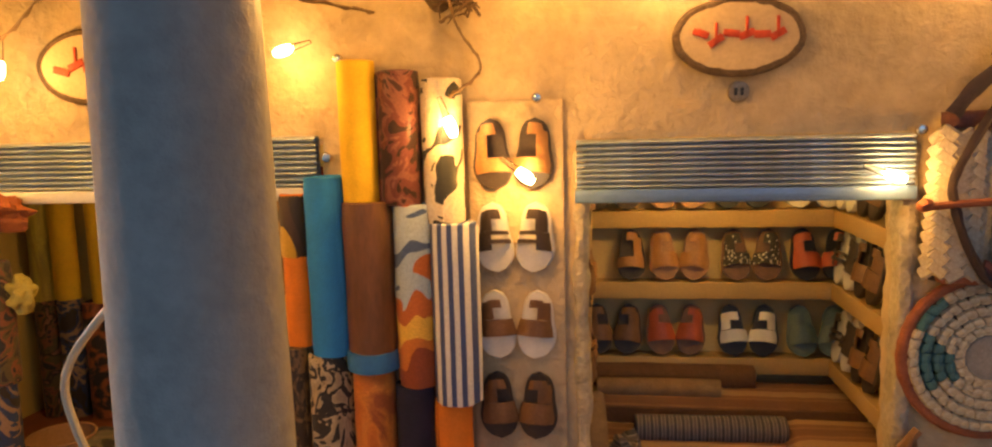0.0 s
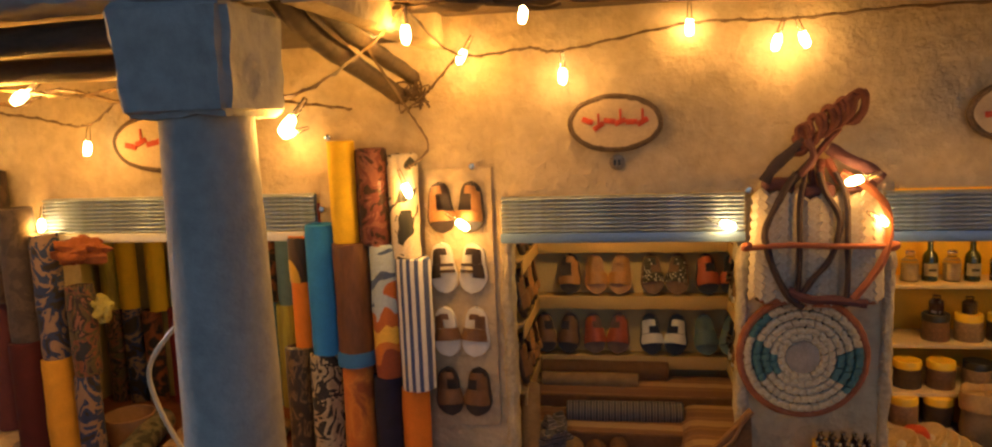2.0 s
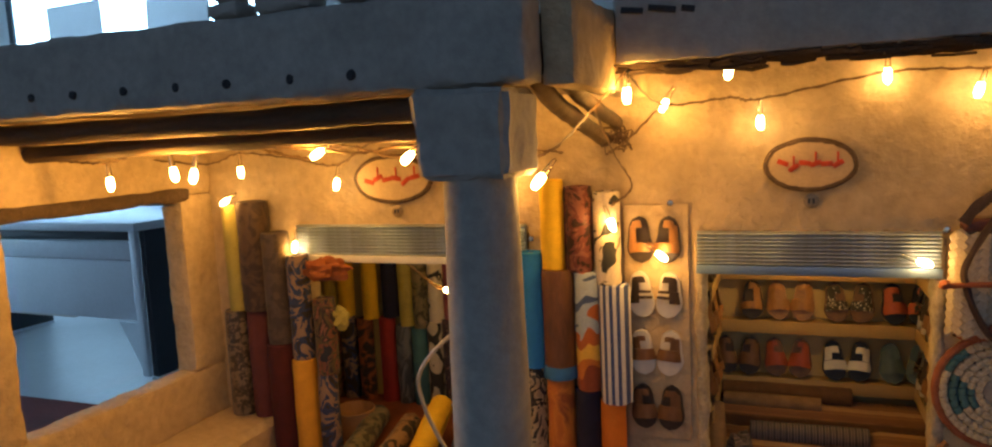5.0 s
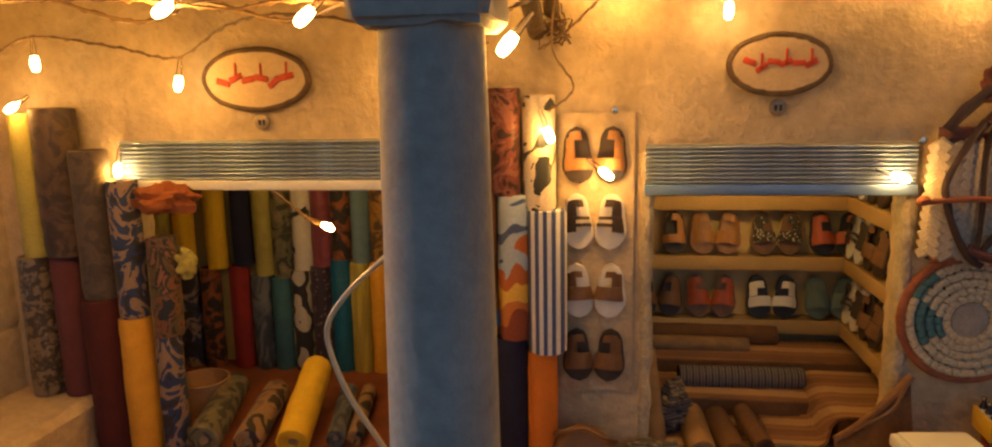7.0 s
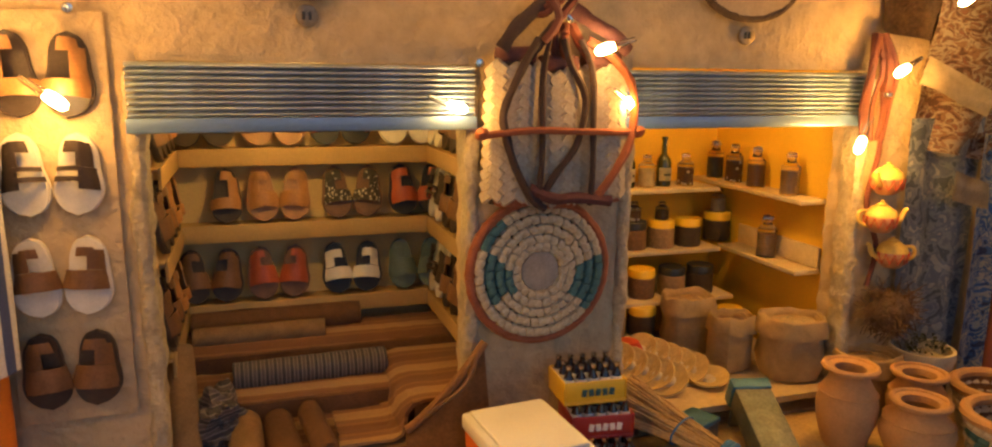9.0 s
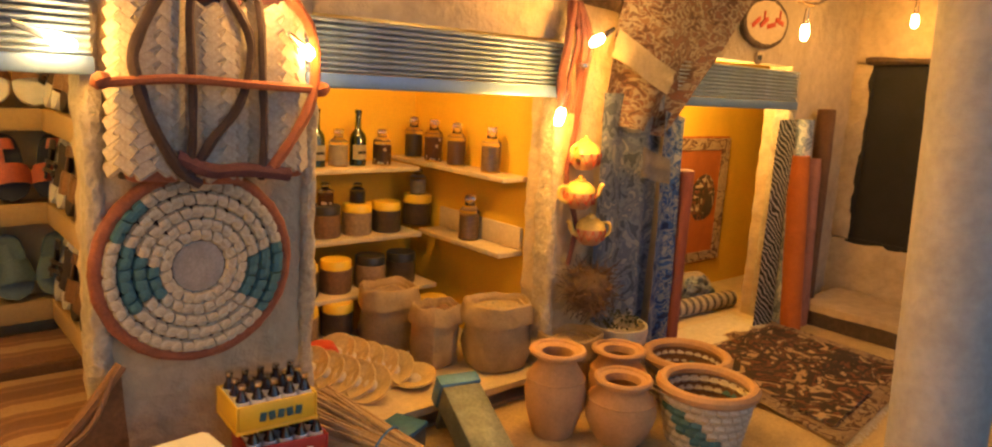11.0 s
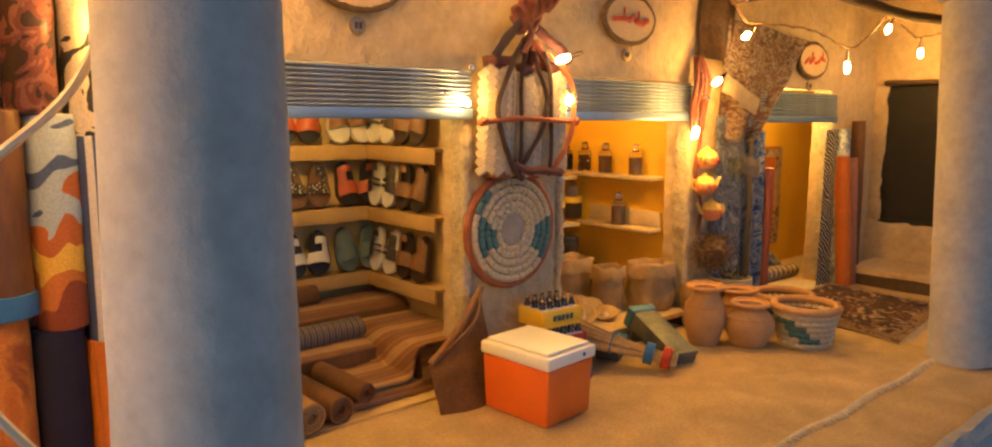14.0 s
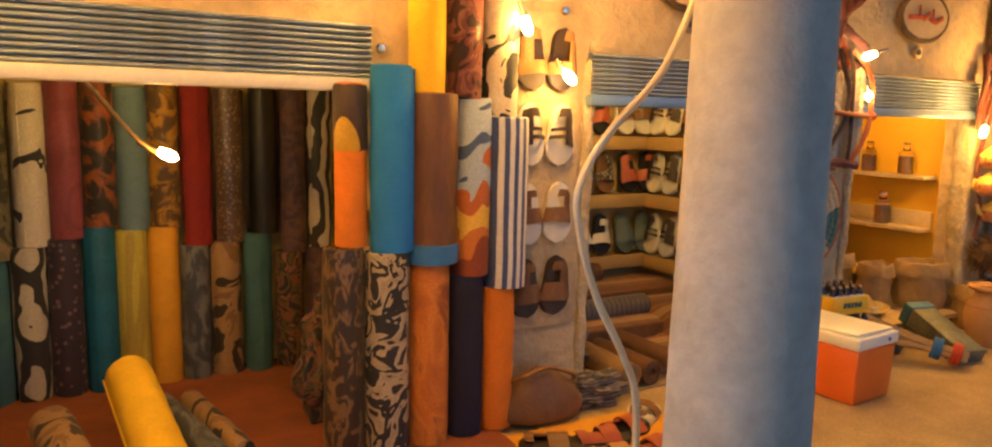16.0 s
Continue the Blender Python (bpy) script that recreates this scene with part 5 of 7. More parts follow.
def leather_hide():
    """A stiff folded hide leaning on the jamb, high at the pier and sloping to the shop side."""
    h = thing("leather_hide", 0.0, 0.0, 0.0, "tan leather hide leaning against the pier foot", "hide")
    bm = bmesh.new()
    n, m = 22, 18
    rows = []
    for j in range(m + 1):
        v = j / m
        row = []
        for i in range(n + 1):
            u = i / n
            top = 0.030 + 0.048 * u ** 1.1
            x = 0.183 + 0.046 * u - 0.006 * (1 - v) * (1 - u)
            y = 0.398 + 0.022 * v - 0.007 * math.sin(math.pi * u) * (1 - 0.5 * v) + 0.0016 * noise.noise(Vector((u * 3, v * 3, 2))) + 0.0004 * math.sin(u * 9 + v * 2) * (1 - v)
            row.append(bm.verts.new((x, y, 0.0026 + top * v)))
        rows.append(row)
    for r0, r1 in zip(rows, rows[1:]):
        for i in range(n):
            bm.faces.new((r0[i], r0[i + 1], r1[i + 1], r1[i]))
    bmesh.ops.solidify(bm, geom=bm.faces[:], thickness=-0.0045)
    part("hide", bm, LEATHER2, h)
    rim = [(0.183 + 0.046 * u, 0.418 - 0.0035 * math.sin(math.pi * u), 0.0322 + 0.048 * u ** 1.1) for u in [i / 10 for i in range(11)]]
    part("rolled_edge", tube(spline(rim, 3), 0.0026, 8), LEATHER2, h)
    part("strap", tube(spline([(0.192, 0.4105, 0.042), (0.200, 0.404, 0.052), (0.214, 0.405, 0.062), (0.224, 0.412, 0.078)], 6), 0.0012, 6), LEATHER, h)


leather_hide()
leather_bag(0.012, 0.410, 0.0022, 0.032, 0.013, 0.036, -8, LEATHER, "slumped brown leather saddlebag below the sandals")
SHOEFLOOR = 0.0027
for x, y, style, side, rz in ((-0.004, 0.372, "dark", 1, 60), (0.026, 0.366, "red", -1, 80), (0.048, 0.372, "red", 1, 95), (0.074, 0.384, "white_tan", 1, 130), (0.018, 0.344, "rust", 1, 75), (0.046, 0.341, "maroon", -1, 100)):
    put_shoe(style, side, pose(x, y, SHOEFLOOR, 0, 0, rz) @ pose(0, 0, 0, -90, 0, 0))
solid("cloth_sheet", rough_box(-0.03, 0.09, 0.325, 0.398, 0.0019, 0.0029, 0.006, 0.0003, bev=0.0004), FAB["mustard"], "mustard cloth sheet spread under loose sandals", "cloth")
clear = thing("clear_box", 0.082, 0.345, 0.0029, "small clear plastic box on the cloth sheet", "box")
part("body", box(-0.014, 0.014, -0.012, 0.012, 0, 0.012, 0.0015), CLEAR, clear)
part("lid", box(-0.0148, 0.0148, -0.0128, 0.0128, 0.0122, 0.0145, 0.001), CLEAR, clear)

# ---- woven hangings on the pier ----
def coil_tray(x, y, z):
    """A coiled palm tray: rings of wrapped coil round a cloth centre."""
    s = thing("woven_tray", x, y, z, "round coiled palm-leaf tray in cream, teal and rust", "tray")
    R = 0.0445

    def ring_part(rad, r, mat, label):
        bm = tube([(rad * math.cos(i * math.pi / 40), 0, rad * math.sin(i * math.pi / 40)) for i in range(81)], r, 10)
        for v in bm.verts:
            v.co += v.co.normalized() * 0.0005 * noise.noise(v.co * 260)
        return part("rim", bm, mat, s, label)

    ring_part(R - 0.0026, 0.0032, RUSTCLOTH, "rust wrapped rim")
    bm = moved(lathe([(0.0, 0.0), (R - 0.003, 0.0), (R - 0.003, 0.002), (0.0, 0.002)], 40), pose(0, 0.001, 0, -90, 0, 0))
    part("backing", bm, DARKCLOTH, s)
    own = moved(lathe([(0.0, 0.0), (0.0125, 0.0), (0.0115, 0.0018), (0.006, 0.0026), (0.0, 0.0028)], 28, wob=0.03), pose(0, -0.001, 0, 90, 0, 0))
    part("centre", own, CENTRE, s, "pale cloth centre")
    wraps = {}
    for k, rad in enumerate((0.0373, 0.0312, 0.0252, 0.0196, 0.0148)):
        cnt = round(2 * math.pi * rad / 0.0050)
        for i in range(cnt):
            a = 2 * math.pi * (i + 0.5 * (k % 2)) / cnt
            deg = math.degrees(a) % 360
            teal = (150 + 6 * k < deg < 205 + 4 * k and k in (1, 2, 3)) or ((deg > 318 + 4 * k or deg < 14 - 4 * k) and k in (0, 1, 2)) or (k == 0 and 130 < deg < 158)
            key = (k, teal, i % 3)
            if key not in wraps:
                bm = bmesh.new()
                rows = []
                hw = math.pi * rad / cnt * 0.97
                for j, (u, g) in enumerate(((-1.0, 0.86), (-0.6, 1.0), (0.0, 1.04), (0.6, 1.0), (1.0, 0.86))):
                    rows.append([bm.verts.new((0.0030 * g * math.cos(q * math.pi / 4), 0.0026 * g * math.sin(q * math.pi / 4), hw * u + 0.0007 * math.cos(q * math.pi / 4 + i % 3))) for q in range(8)])
                for a1, b1 in zip(rows, rows[1:]):
                    for q in range(8):
                        bm.faces.new((a1[q], a1[(q + 1) % 8], b1[(q + 1) % 8], b1[q]))
                bm.faces.new(rows[0][::-1])
                bm.faces.new(rows[-1])
                bmesh.ops.recalc_face_normals(bm, faces=bm.faces[:])
                ob = part("wrap", bm, TEALPALM if teal else PALM, s)
                wraps[key] = ob.data
            else:
                ob = new("wrap", wraps[key])
                place(ob, s)
            ob.matrix_basis = pose(rad * math.cos(a), -0.0022, rad * math.sin(a), 0, -math.degrees(a), 0)


CENTRE = surf("worn_cotton", (0.42, 0.36, 0.30), 0.9, big=120, fine=900, vary=0.25, rel=0.6)
coil_tray(0.264, W - 0.0045, 0.1185)


def palm_slippers():
    """Three plaited palm-leaf slipper soles tied in a bundle with cloth straps and a knotted cord."""
    s = thing("palm_slippers", 0.2705, W - 0.010, 0.158, "bundle of plaited palm-leaf slippers tied with rust cord", "slippers")
    mesh_leaf = None
    for p, (cx, w, z0, z1, tilt) in enumerate(((-0.0285, 0.0140, 0.002, 0.086, 2), (-0.0005, 0.0140, 0.000, 0.082, 0), (0.0280, 0.0142, 0.002, 0.084, -2))):
        body = bmesh.new()
        n, m = 16, 14
        rows = []
        for j in range(m + 1):
            t = j / m
            wd = w * (0.55 + 0.45 * math.sin(math.pi * min(1, max(0, t * 0.9 + 0.08))) ** 0.5)
            rows.append([body.verts.new((wd * math.cos(2 * math.pi * i / n), 0.0085 * math.sin(2 * math.pi * i / n), z0 + (z1 - z0) * t)) for i in range(n)])
        for a, b in zip(rows, rows[1:]):
            for i in range(n):
                body.faces.new((a[i], a[(i + 1) % n], b[(i + 1) % n], b[i]))
        body.faces.new(rows[0][::-1])
        body.faces.new(rows[-1])
        sl = part("slipper", moved(body, pose(cx, 0, 0, 0, tilt, 0)), DARKPALM, s)
        rowsn = 12
        for j in range(rowsn):
            for c in range(6):
                sgn = 1 if c % 2 else -1
                ang = radians(-76 + 30.4 * c)
                u = w * 0.97 * math.sin(ang)
                zz = z0 + 0.005 + (z1 - z0 - 0.010) * (j + 0.25 * (c % 2)) / rowsn
                if mesh_leaf is None:
                    bm = box(-0.0050, 0.0050, -0.0013, 0.0013, -0.0033, 0.0033, 0.0010, segs=1)
                    for v in bm.verts:
                        v.co.y -= 0.0009 * (1 - (v.co.x / 0.0050) ** 2)
                    ob = part("plait", bm, GREYPALM, sl)
                    mesh_leaf = ob.data
                else:
                    ob = new("plait", mesh_leaf)
                    place(ob, sl)
                ob.matrix_basis = pose(cx, 0, 0, 0, tilt, 0) @ pose(u, -0.0094 * math.cos(ang) - 0.0006, zz, 0, sgn * 36, math.degrees(ang) * 0.8)
        part("toe_cap", moved(rough_box(-w * 0.72, w * 0.72, -0.0100, 0.006, z0 - 0.001, z0 + 0.009, 0.003, 0.0008, bev=0.003), pose(cx, 0, 0, 0, tilt, 0)), RUSTCLOTH, sl)
        part("heel_cap", moved(rough_box(-w * 0.75, w * 0.75, -0.0100, 0.006, z1 - 0.007, z1 + 0.002, 0.003, 0.0008, bev=0.003), pose(cx, 0, 0, 0, tilt, 0)), MAROONCLOTH, sl)
    def band(pts, wid, mat):
        """A flat cloth strap lying over the plaits."""
        bm = bmesh.new()
        line = spline(pts, 8)
        rows = []
        for i, p in enumerate(line):
            d = (line[min(i + 1, len(line) - 1)] - line[max(i - 1, 0)]).normalized()
            sd = Vector((d.z, 0, -d.x)).normalized()
            w_ = wid * 0.78 * (1 + 0.18 * noise.noise(p * 140))
            rows.append([bm.verts.new(p + sd * w_ * q + Vector((0, -0.0022 * (1 - q * q) + 0.0006 * noise.noise(p * 300 + Vector((q, 0, 0))), 0))) for q in (-1, -0.6, 0, 0.6, 1)])
        for a, b in zip(rows, rows[1:]):
            for i in range(4):
                bm.faces.new((a[i], a[i + 1], b[i + 1], b[i]))
        bmesh.ops.recalc_face_normals(bm, faces=bm.faces[:])
        bmesh.ops.solidify(bm, geom=bm.faces[:], thickness=0.0012)
        part("strap", bm, mat, s)

    band([(-0.016, -0.0125, 0.092), (-0.024, -0.0130, 0.079), (-0.035, -0.0125, 0.055), (-0.034, -0.0125, 0.042), (-0.029, -0.0130, 0.025), (-0.019, -0.0125, 0.007), (-0.010, -0.011, 0.0)], 0.0030, DARKCLOTH)
    band([(-0.010, -0.0125, 0.092), (-0.0135, -0.0125, 0.070), (-0.0130, -0.0125, 0.040), (-0.0135, -0.0125, 0.018), (-0.0150, -0.011, 0.001)], 0.0023, DARKCLOTH)
    band([(-0.002, -0.0130, 0.092), (0.0020, -0.0135, 0.079), (0.0107, -0.0130, 0.064), (0.0112, -0.0130, 0.051), (0.0060, -0.0135, 0.034), (-0.0060, -0.0130, 0.018), (-0.014, -0.011, 0.004)], 0.0028, DARKCLOTH)
    band([(0.008, -0.0125, 0.092), (0.0155, -0.0125, 0.075), (0.0170, -0.0125, 0.045), (0.0175, -0.0125, 0.020), (0.0170, -0.011, 0.001)], 0.0024, DARKCLOTH)
    band([(0.012, -0.0125, 0.092), (0.028, -0.0130, 0.082), (0.0400, -0.0120, 0.068), (0.0430, -0.0105, 0.051), (0.0395, -0.0120, 0.034), (0.0290, -0.0130, 0.017), (0.0200, -0.011, 0.004)], 0.0034, RUSTCLOTH)
    band([(-0.020, -0.0120, 0.012), (-0.006, -0.0135, 0.006), (0.008, -0.0130, 0.006), (0.030, -0.0120, 0.003)], 0.0040, MAROONCLOTH)
    pts = spline([(-0.047, -0.010, 0.041), (-0.02, -0.0165, 0.044), (0.01, -0.0165, 0.043), (0.045, -0.010, 0.042)], 6)
    part("tie_cord", tube(pts, 0.0020, 7), RUSTCLOTH, s)
    for x in (-0.047, 0.046):
        part("knot", moved(lathe([(0, -0.004), (0.003, -0.002), (0.0036, 0.001), (0.002, 0.004), (0, 0.0045)], 10, wob=0.2), pose(x, -0.010, 0.0415, 0, 70, 0)), RUSTCLOTH, s)
    # knotted cord: coils wound along a rising line, ending in a knot
    for k, (rad, ph) in enumerate(((0.0082, 0.0), (0.0062, 2.1), (0.0074, 4.0))):
        pts = []
        for i in range(43):
            t = i / 42
            c = Vector((-0.014 + 0.038 * t, -0.008, 0.110 + 0.027 * t ** 0.7 - 0.004 * max(0.0, t - 0.8) / 0.2))
            q = rad * (1 + 0.45 * max(0.0, t - 0.72) / 0.28)
            a = ph + 6.283 * (4.6 + 0.5 * k) * t
            pts.append(c + Vector((0.55 * q * math.cos(a), 0.6 * q * math.sin(a * 0.9), q * math.sin(a))))
        part("cord_loop", tube(spline(pts, 3), 0.0019, 7), CORD, s)
    band([(-0.036, -0.0100, 0.086), (-0.030, -0.0120, 0.096), (-0.020, -0.0110, 0.105), (-0.010, -0.0090, 0.112)], 0.0050, DARKCLOTH)
    band([(0.004, -0.0100, 0.108), (0.016, -0.0125, 0.100), (0.028, -0.0125, 0.094), (0.038, -0.0100, 0.086)], 0.0052, MAROONCLOTH)
    band([(-0.010, -0.0130, 0.114), (-0.006, -0.0145, 0.102), (-0.014, -0.0140, 0.090)], 0.0030, MAROONCLOTH)
    part("cord_loop", tube(spline([(-0.004, -0.006, 0.082), (-0.006, -0.010, 0.098), (0.004, -0.009, 0.112), (0.012, -0.004, 0.120)], 6), 0.0024, 7), CORD, s)
    for x in (-0.022, 0.004, 0.022):
        part("cord_loop", tube(spline([(x, -0.004, 0.078), (x * 0.6 - 0.003, -0.010, 0.088), (x * 0.2, -0.007, 0.100)], 6), 0.0030, 7), DARKCLOTH if x < 0 else RUSTCLOTH, s)


GREYPALM = pattern("weathered_palm_leaf", "mix", [(0.24, 0.18, 0.12), (0.43, 0.35, 0.26), (0.50, 0.42, 0.32)], 130, 0.75, stretch=(1, 1, 2))
DARKPALM = surf("brown_palm_leaf", (0.12, 0.08, 0.05), 0.8, big=120, fine=700, vary=0.3, rel=0.5)
MAROONCLOTH = surf("maroon_cloth", (0.14, 0.05, 0.05), 0.9, big=120, fine=800, vary=0.3, rel=0.6)
CORD = surf("maroon_cord", (0.17, 0.05, 0.035), 0.9, big=120, fine=800, vary=0.35, rel=0.8)
palm_slippers()

# ---- spice shop ----
SB = 0.5995
BZ = 0.0185


def shelf(x0, x1, y0, y1, z, label="pale yellow wooden shelf in the spice shop"):
    s = thing("shelf", (x0 + x1) / 2, (y0 + y1) / 2, z, label, "shelf", "spice shelves")
    part("board", box(x0 - (x0 + x1) / 2, x1 - (x0 + x1) / 2, y0 - (y0 + y1) / 2, y1 - (y0 + y1) / 2, -0.0035, 0.0, 0.0006), PALEWOOD, s)
    return s


shelf(0.3005, 0.4765, 0.556, SB, 0.141)
shelf(0.3005, 0.4765, 0.550, SB, 0.091)
shelf(0.3005, 0.4765, 0.528, SB, 0.056)
shelf(0.3005, 0.4020, 0.517, SB, 0.030)
shelf(0.4770, 0.4995, 0.460, SB, 0.145)
sl = shelf(0.4770, 0.4995, 0.460, 0.556, 0.093)
part("back_board", box(0.0085, 0.0110, -0.0475, 0.0475, 0.0003, 0.016, 0.0005), PALEWOOD, sl)
SPICES = [surf("spice_fill", c, 0.6, big=300, fine=900, vary=0.35, rel=0.5) for c in ((0.20, 0.10, 0.05), (0.36, 0.23, 0.12), (0.06, 0.035, 0.02), (0.45, 0.34, 0.20))]
SWEETS = pattern("mixed_sweets", "dots", [(0.10, 0.04, 0.02), (0.75, 0.70, 0.60)], 230)
PALEFILL = surf("pale_grain", (0.66, 0.58, 0.42), 0.8, big=200, fine=900, vary=0.2, rel=0.5)
DARKBOTTLE = surf("dark_green_glass", (0.010, 0.022, 0.010), 0.08, big=60, fine=500, vary=0.1, rel=0.0, spec=0.8)


def spice_jar(x, y, z, r, h, lid, fill, label):
    j = thing("spice_jar", x, y, z, label, "jar", "spice jars", rz=(x * 9000) % 60)
    part("glass", lathe([(0.0, 0.0), (r * 0.94, 0.0), (r, 0.001), (r, h * 0.70), (r * 0.86, h * 0.76), (r * 0.86, h * 0.80), (0.0, h * 0.80)], 22), fill, j, "glossy spice-filled glass")
    part("lid", lathe([(r * 0.93, h * 0.72), (r * 0.98, h * 0.74), (r * 0.98, h * 0.96), (r * 0.92, h), (0.0, h * 1.0)], 22), lid, j)


for s_ in SPICES:
    bs = s_.node_tree.nodes["Principled BSDF"]
    bs.inputs["Coat Weight"].default_value = 0.7
    bs.inputs["Coat Roughness"].default_value = 0.08
YL, BL = "glass spice jar with a yellow screw lid", "glass spice jar with a black screw lid"
for i, (x, z, lid) in enumerate(((0.322, 0.091, 0), (0.346, 0.091, 0), (0.366, 0.0911, 1), (0.4025, 0.091, 1), (0.4285, 0.091, 0), (0.4540, 0.091, 0),
                                 (0.324, 0.056, 0), (0.349, 0.056, 0), (0.374, 0.056, 0), (0.4000, 0.056, 0), (0.4280, 0.056, 1), (0.4545, 0.056, 1),
                                 (0.343, 0.030, 0), (0.3670, 0.030, 0), (0.3935, 0.030, 0), (0.319, 0.030, 0))):
    if i == 2:
        continue
    spice_jar(x, {0.091: 0.566, 0.0911: 0.566, 0.056: 0.545, 0.030: 0.530}[z], z + 0.0001, 0.0112, 0.0232, BLACKPL if lid else YELLOWPL, SPICES[i % 3], BL if lid else YL)
spice_jar(0.4865, 0.572, 0.0932 + 0.0019 - 0.002, 0.0115, 0.0240, YELLOWPL, SPICES[2], YL)
spice_jar(0.4680, 0.520, BZ, 0.0110, 0.030, YELLOWPL, SPICES[2], YL)
spice_jar(0.4470, 0.544, BZ, 0.0115, 0.032, YELLOWPL, SPICES[1], YL)


def flask(x, y, z, r, h, fill, label):
    """A small clear bottle with filling and a stopper."""
    f = thing("glass_bottle", x, y, z, label, "bottle", "small glass bottles")
    part("glass", lathe([(0.0, 0.0), (r, 0.0), (r, h * 0.66), (r * 0.5, h * 0.78), (r * 0.45, h * 0.88), (r * 0.6, h * 0.90), (r * 0.6, h * 0.93), (0.0, h * 0.93)], 18), JARGLASS, f)
    part("filling", lathe([(0.0, h * 0.03), (r * 0.86, h * 0.03), (r * 0.86, h * 0.56), (0.0, h * 0.58)], 16), fill, f)
    part("stopper", lathe([(0.0, h * 0.931), (r * 0.42, h * 0.931), (r * 0.55, h * 0.97), (r * 0.3, h), (0.0, h)], 14), CLEAR, f)


def label_bottle(x, y, z, h, r, mat):
    b = thing("dark_bottle", x, y, z, "dark long-necked glass bottle with a cream label", "bottle", "long-necked bottles")
    part("glass", lathe([(0.0, 0.0), (r, 0.0), (r, h * 0.48), (r * 0.85, h * 0.56), (r * 0.38, h * 0.66), (r * 0.34, h * 0.92), (r * 0.42, h * 0.93), (r * 0.42, h), (0.0, h)], 18), mat, b)
    lab = bmesh.new()
    rows = [[lab.verts.new((r * 1.03 * math.sin(a), -r * 1.03 * math.cos(a), z_)) for a in [(-1.1 + 2.2 * i / 10) for i in range(11)]] for z_ in (h * 0.12, h * 0.38)]
    for i in range(10):
        lab.faces.new((rows[0][i], rows[0][i + 1], rows[1][i + 1], rows[1][i]))
    bmesh.ops.solidify(lab, geom=lab.faces[:], thickness=-0.0001)
    part("label", lab, PALEFILL, b, "cream paper label")
    part("emblem", box(-r * 0.5, r * 0.5, -r * 1.07, -r * 1.0, h * 0.22, h * 0.27), DARKINK, b)


label_bottle(0.3990, 0.574, 0.1411, 0.041, 0.0062, DARKBOTTLE)
label_bottle(0.4325, 0.574, 0.1411, 0.041, 0.0062, DARKBOTTLE)
for x, fill in ((0.340, PALEFILL), (0.363, PALEFILL), (0.3830, PALEFILL), (0.4165, PALEFILL), (0.4535, SWEETS)):
    flask(x, 0.574, 0.1411, 0.0070, 0.027, fill, "clear glass bottle of pale grain on the shelf" if fill is PALEFILL else "clear glass bottle of mixed sweets")
for y, fill, words in ((0.583, SPICES[2], "dark spice"), (0.556, SWEETS, "mixed sweets"), (0.527, SPICES[0], "brown spice"), (0.487, SPICES[1], "pale brown spice")):
    flask(0.4885, y, 0.1451, 0.0070, 0.032, fill, f"clear glass bottle of {words} on the side shelf")
flask(0.4880, 0.507, 0.0931, 0.0075, 0.033, SPICES[1], "clear glass bottle of brown powder on the side shelf")
flask(0.3660, 0.574, 0.0911, 0.0050, 0.026, PALEFILL, "slim clear bottle of pale grain")
flask(0.4025, 0.566, 0.1144, 0.0058, 0.016, SWEETS, "tiny bottle of sweets standing on a jar lid")
flask(0.4285, 0.566, 0.1144, 0.0058, 0.015, SPICES[2], "tiny bottle of dark spice standing on a jar lid")
flask(0.4865, 0.572, 0.1173, 0.0064, 0.020, PALEFILL, "tiny bottle of pale grain standing on a jar lid")

# low display board with plates and sacks
board = thing("display_board", 0.41, 0.455, 0.0023, "low wooden display board in front of the spice shop", "board")
part("top", rough_box(-0.085, 0.088, -0.035, 0.108, 0.011, 0.016, 0.008, 0.0004, bev=0.001), PALEWOOD, board)
for x in (-0.080, 0.078):
    part("batten", box(x, x + 0.006, -0.030, 0.100, 0.0, 0.0108, 0.0008), WOOD, board)


def dish(x, y, z, rx, rz, r=0.0145):
    d = thing("wicker_dish", x, y, z, "small yellowish wicker dish leaning in a row", "dish", "wicker dishes", rx=rx, rz=rz)
    bm = lathe([(0.0, 0.0), (r * 0.5, 0.0), (r * 0.95, 0.0032), (r, 0.0040), (r * 0.95, 0.0048), (r * 0.48, 0.0014), (0.0, 0.0014)], 26, wob=0.03, seed=x * 90)
    part("bowl", bm, STRAWYEL, d)
    part("boss", lathe([(0.0, 0.0038), (r * 0.22, 0.0034), (r * 0.34, 0.0012), (0.0, 0.0012)], 16), PALEFILL, d)


STRAWYEL = surf("yellow_straw", (0.62, 0.46, 0.20), 0.8, big=100, fine=600, vary=0.25, rel=0.7, depth=0.0006)
for i in range(5):
    dish(0.3525 + 0.0052 * i, 0.489 - 0.0095 * i, BZ + 0.0085 - 0.0007 * i, 38, -62)
for i in range(5):
    dish(0.3785 + 0.0050 * i, 0.503 - 0.0095 * i, BZ + 0.0085 - 0.0009 * i, 36, -62)
dish(0.4055, 0.4520, BZ + 0.0022, 12, -62)
cup = thing("clay_cup", 0.366, 0.4990, BZ, "upturned orange cup with a red zigzag rim", "cup")
part("body", lathe([(0.0135, 0.0), (0.0128, 0.003), (0.0105, 0.014), (0.0075, 0.019), (0.0, 0.0205)], 22), CLAY, cup)
part("painted_top", lathe([(0.0112, 0.011), (0.0109, 0.0142), (0.0078, 0.0194), (0.0, 0.0209)], 11, wob=0.05), REDINK, cup)


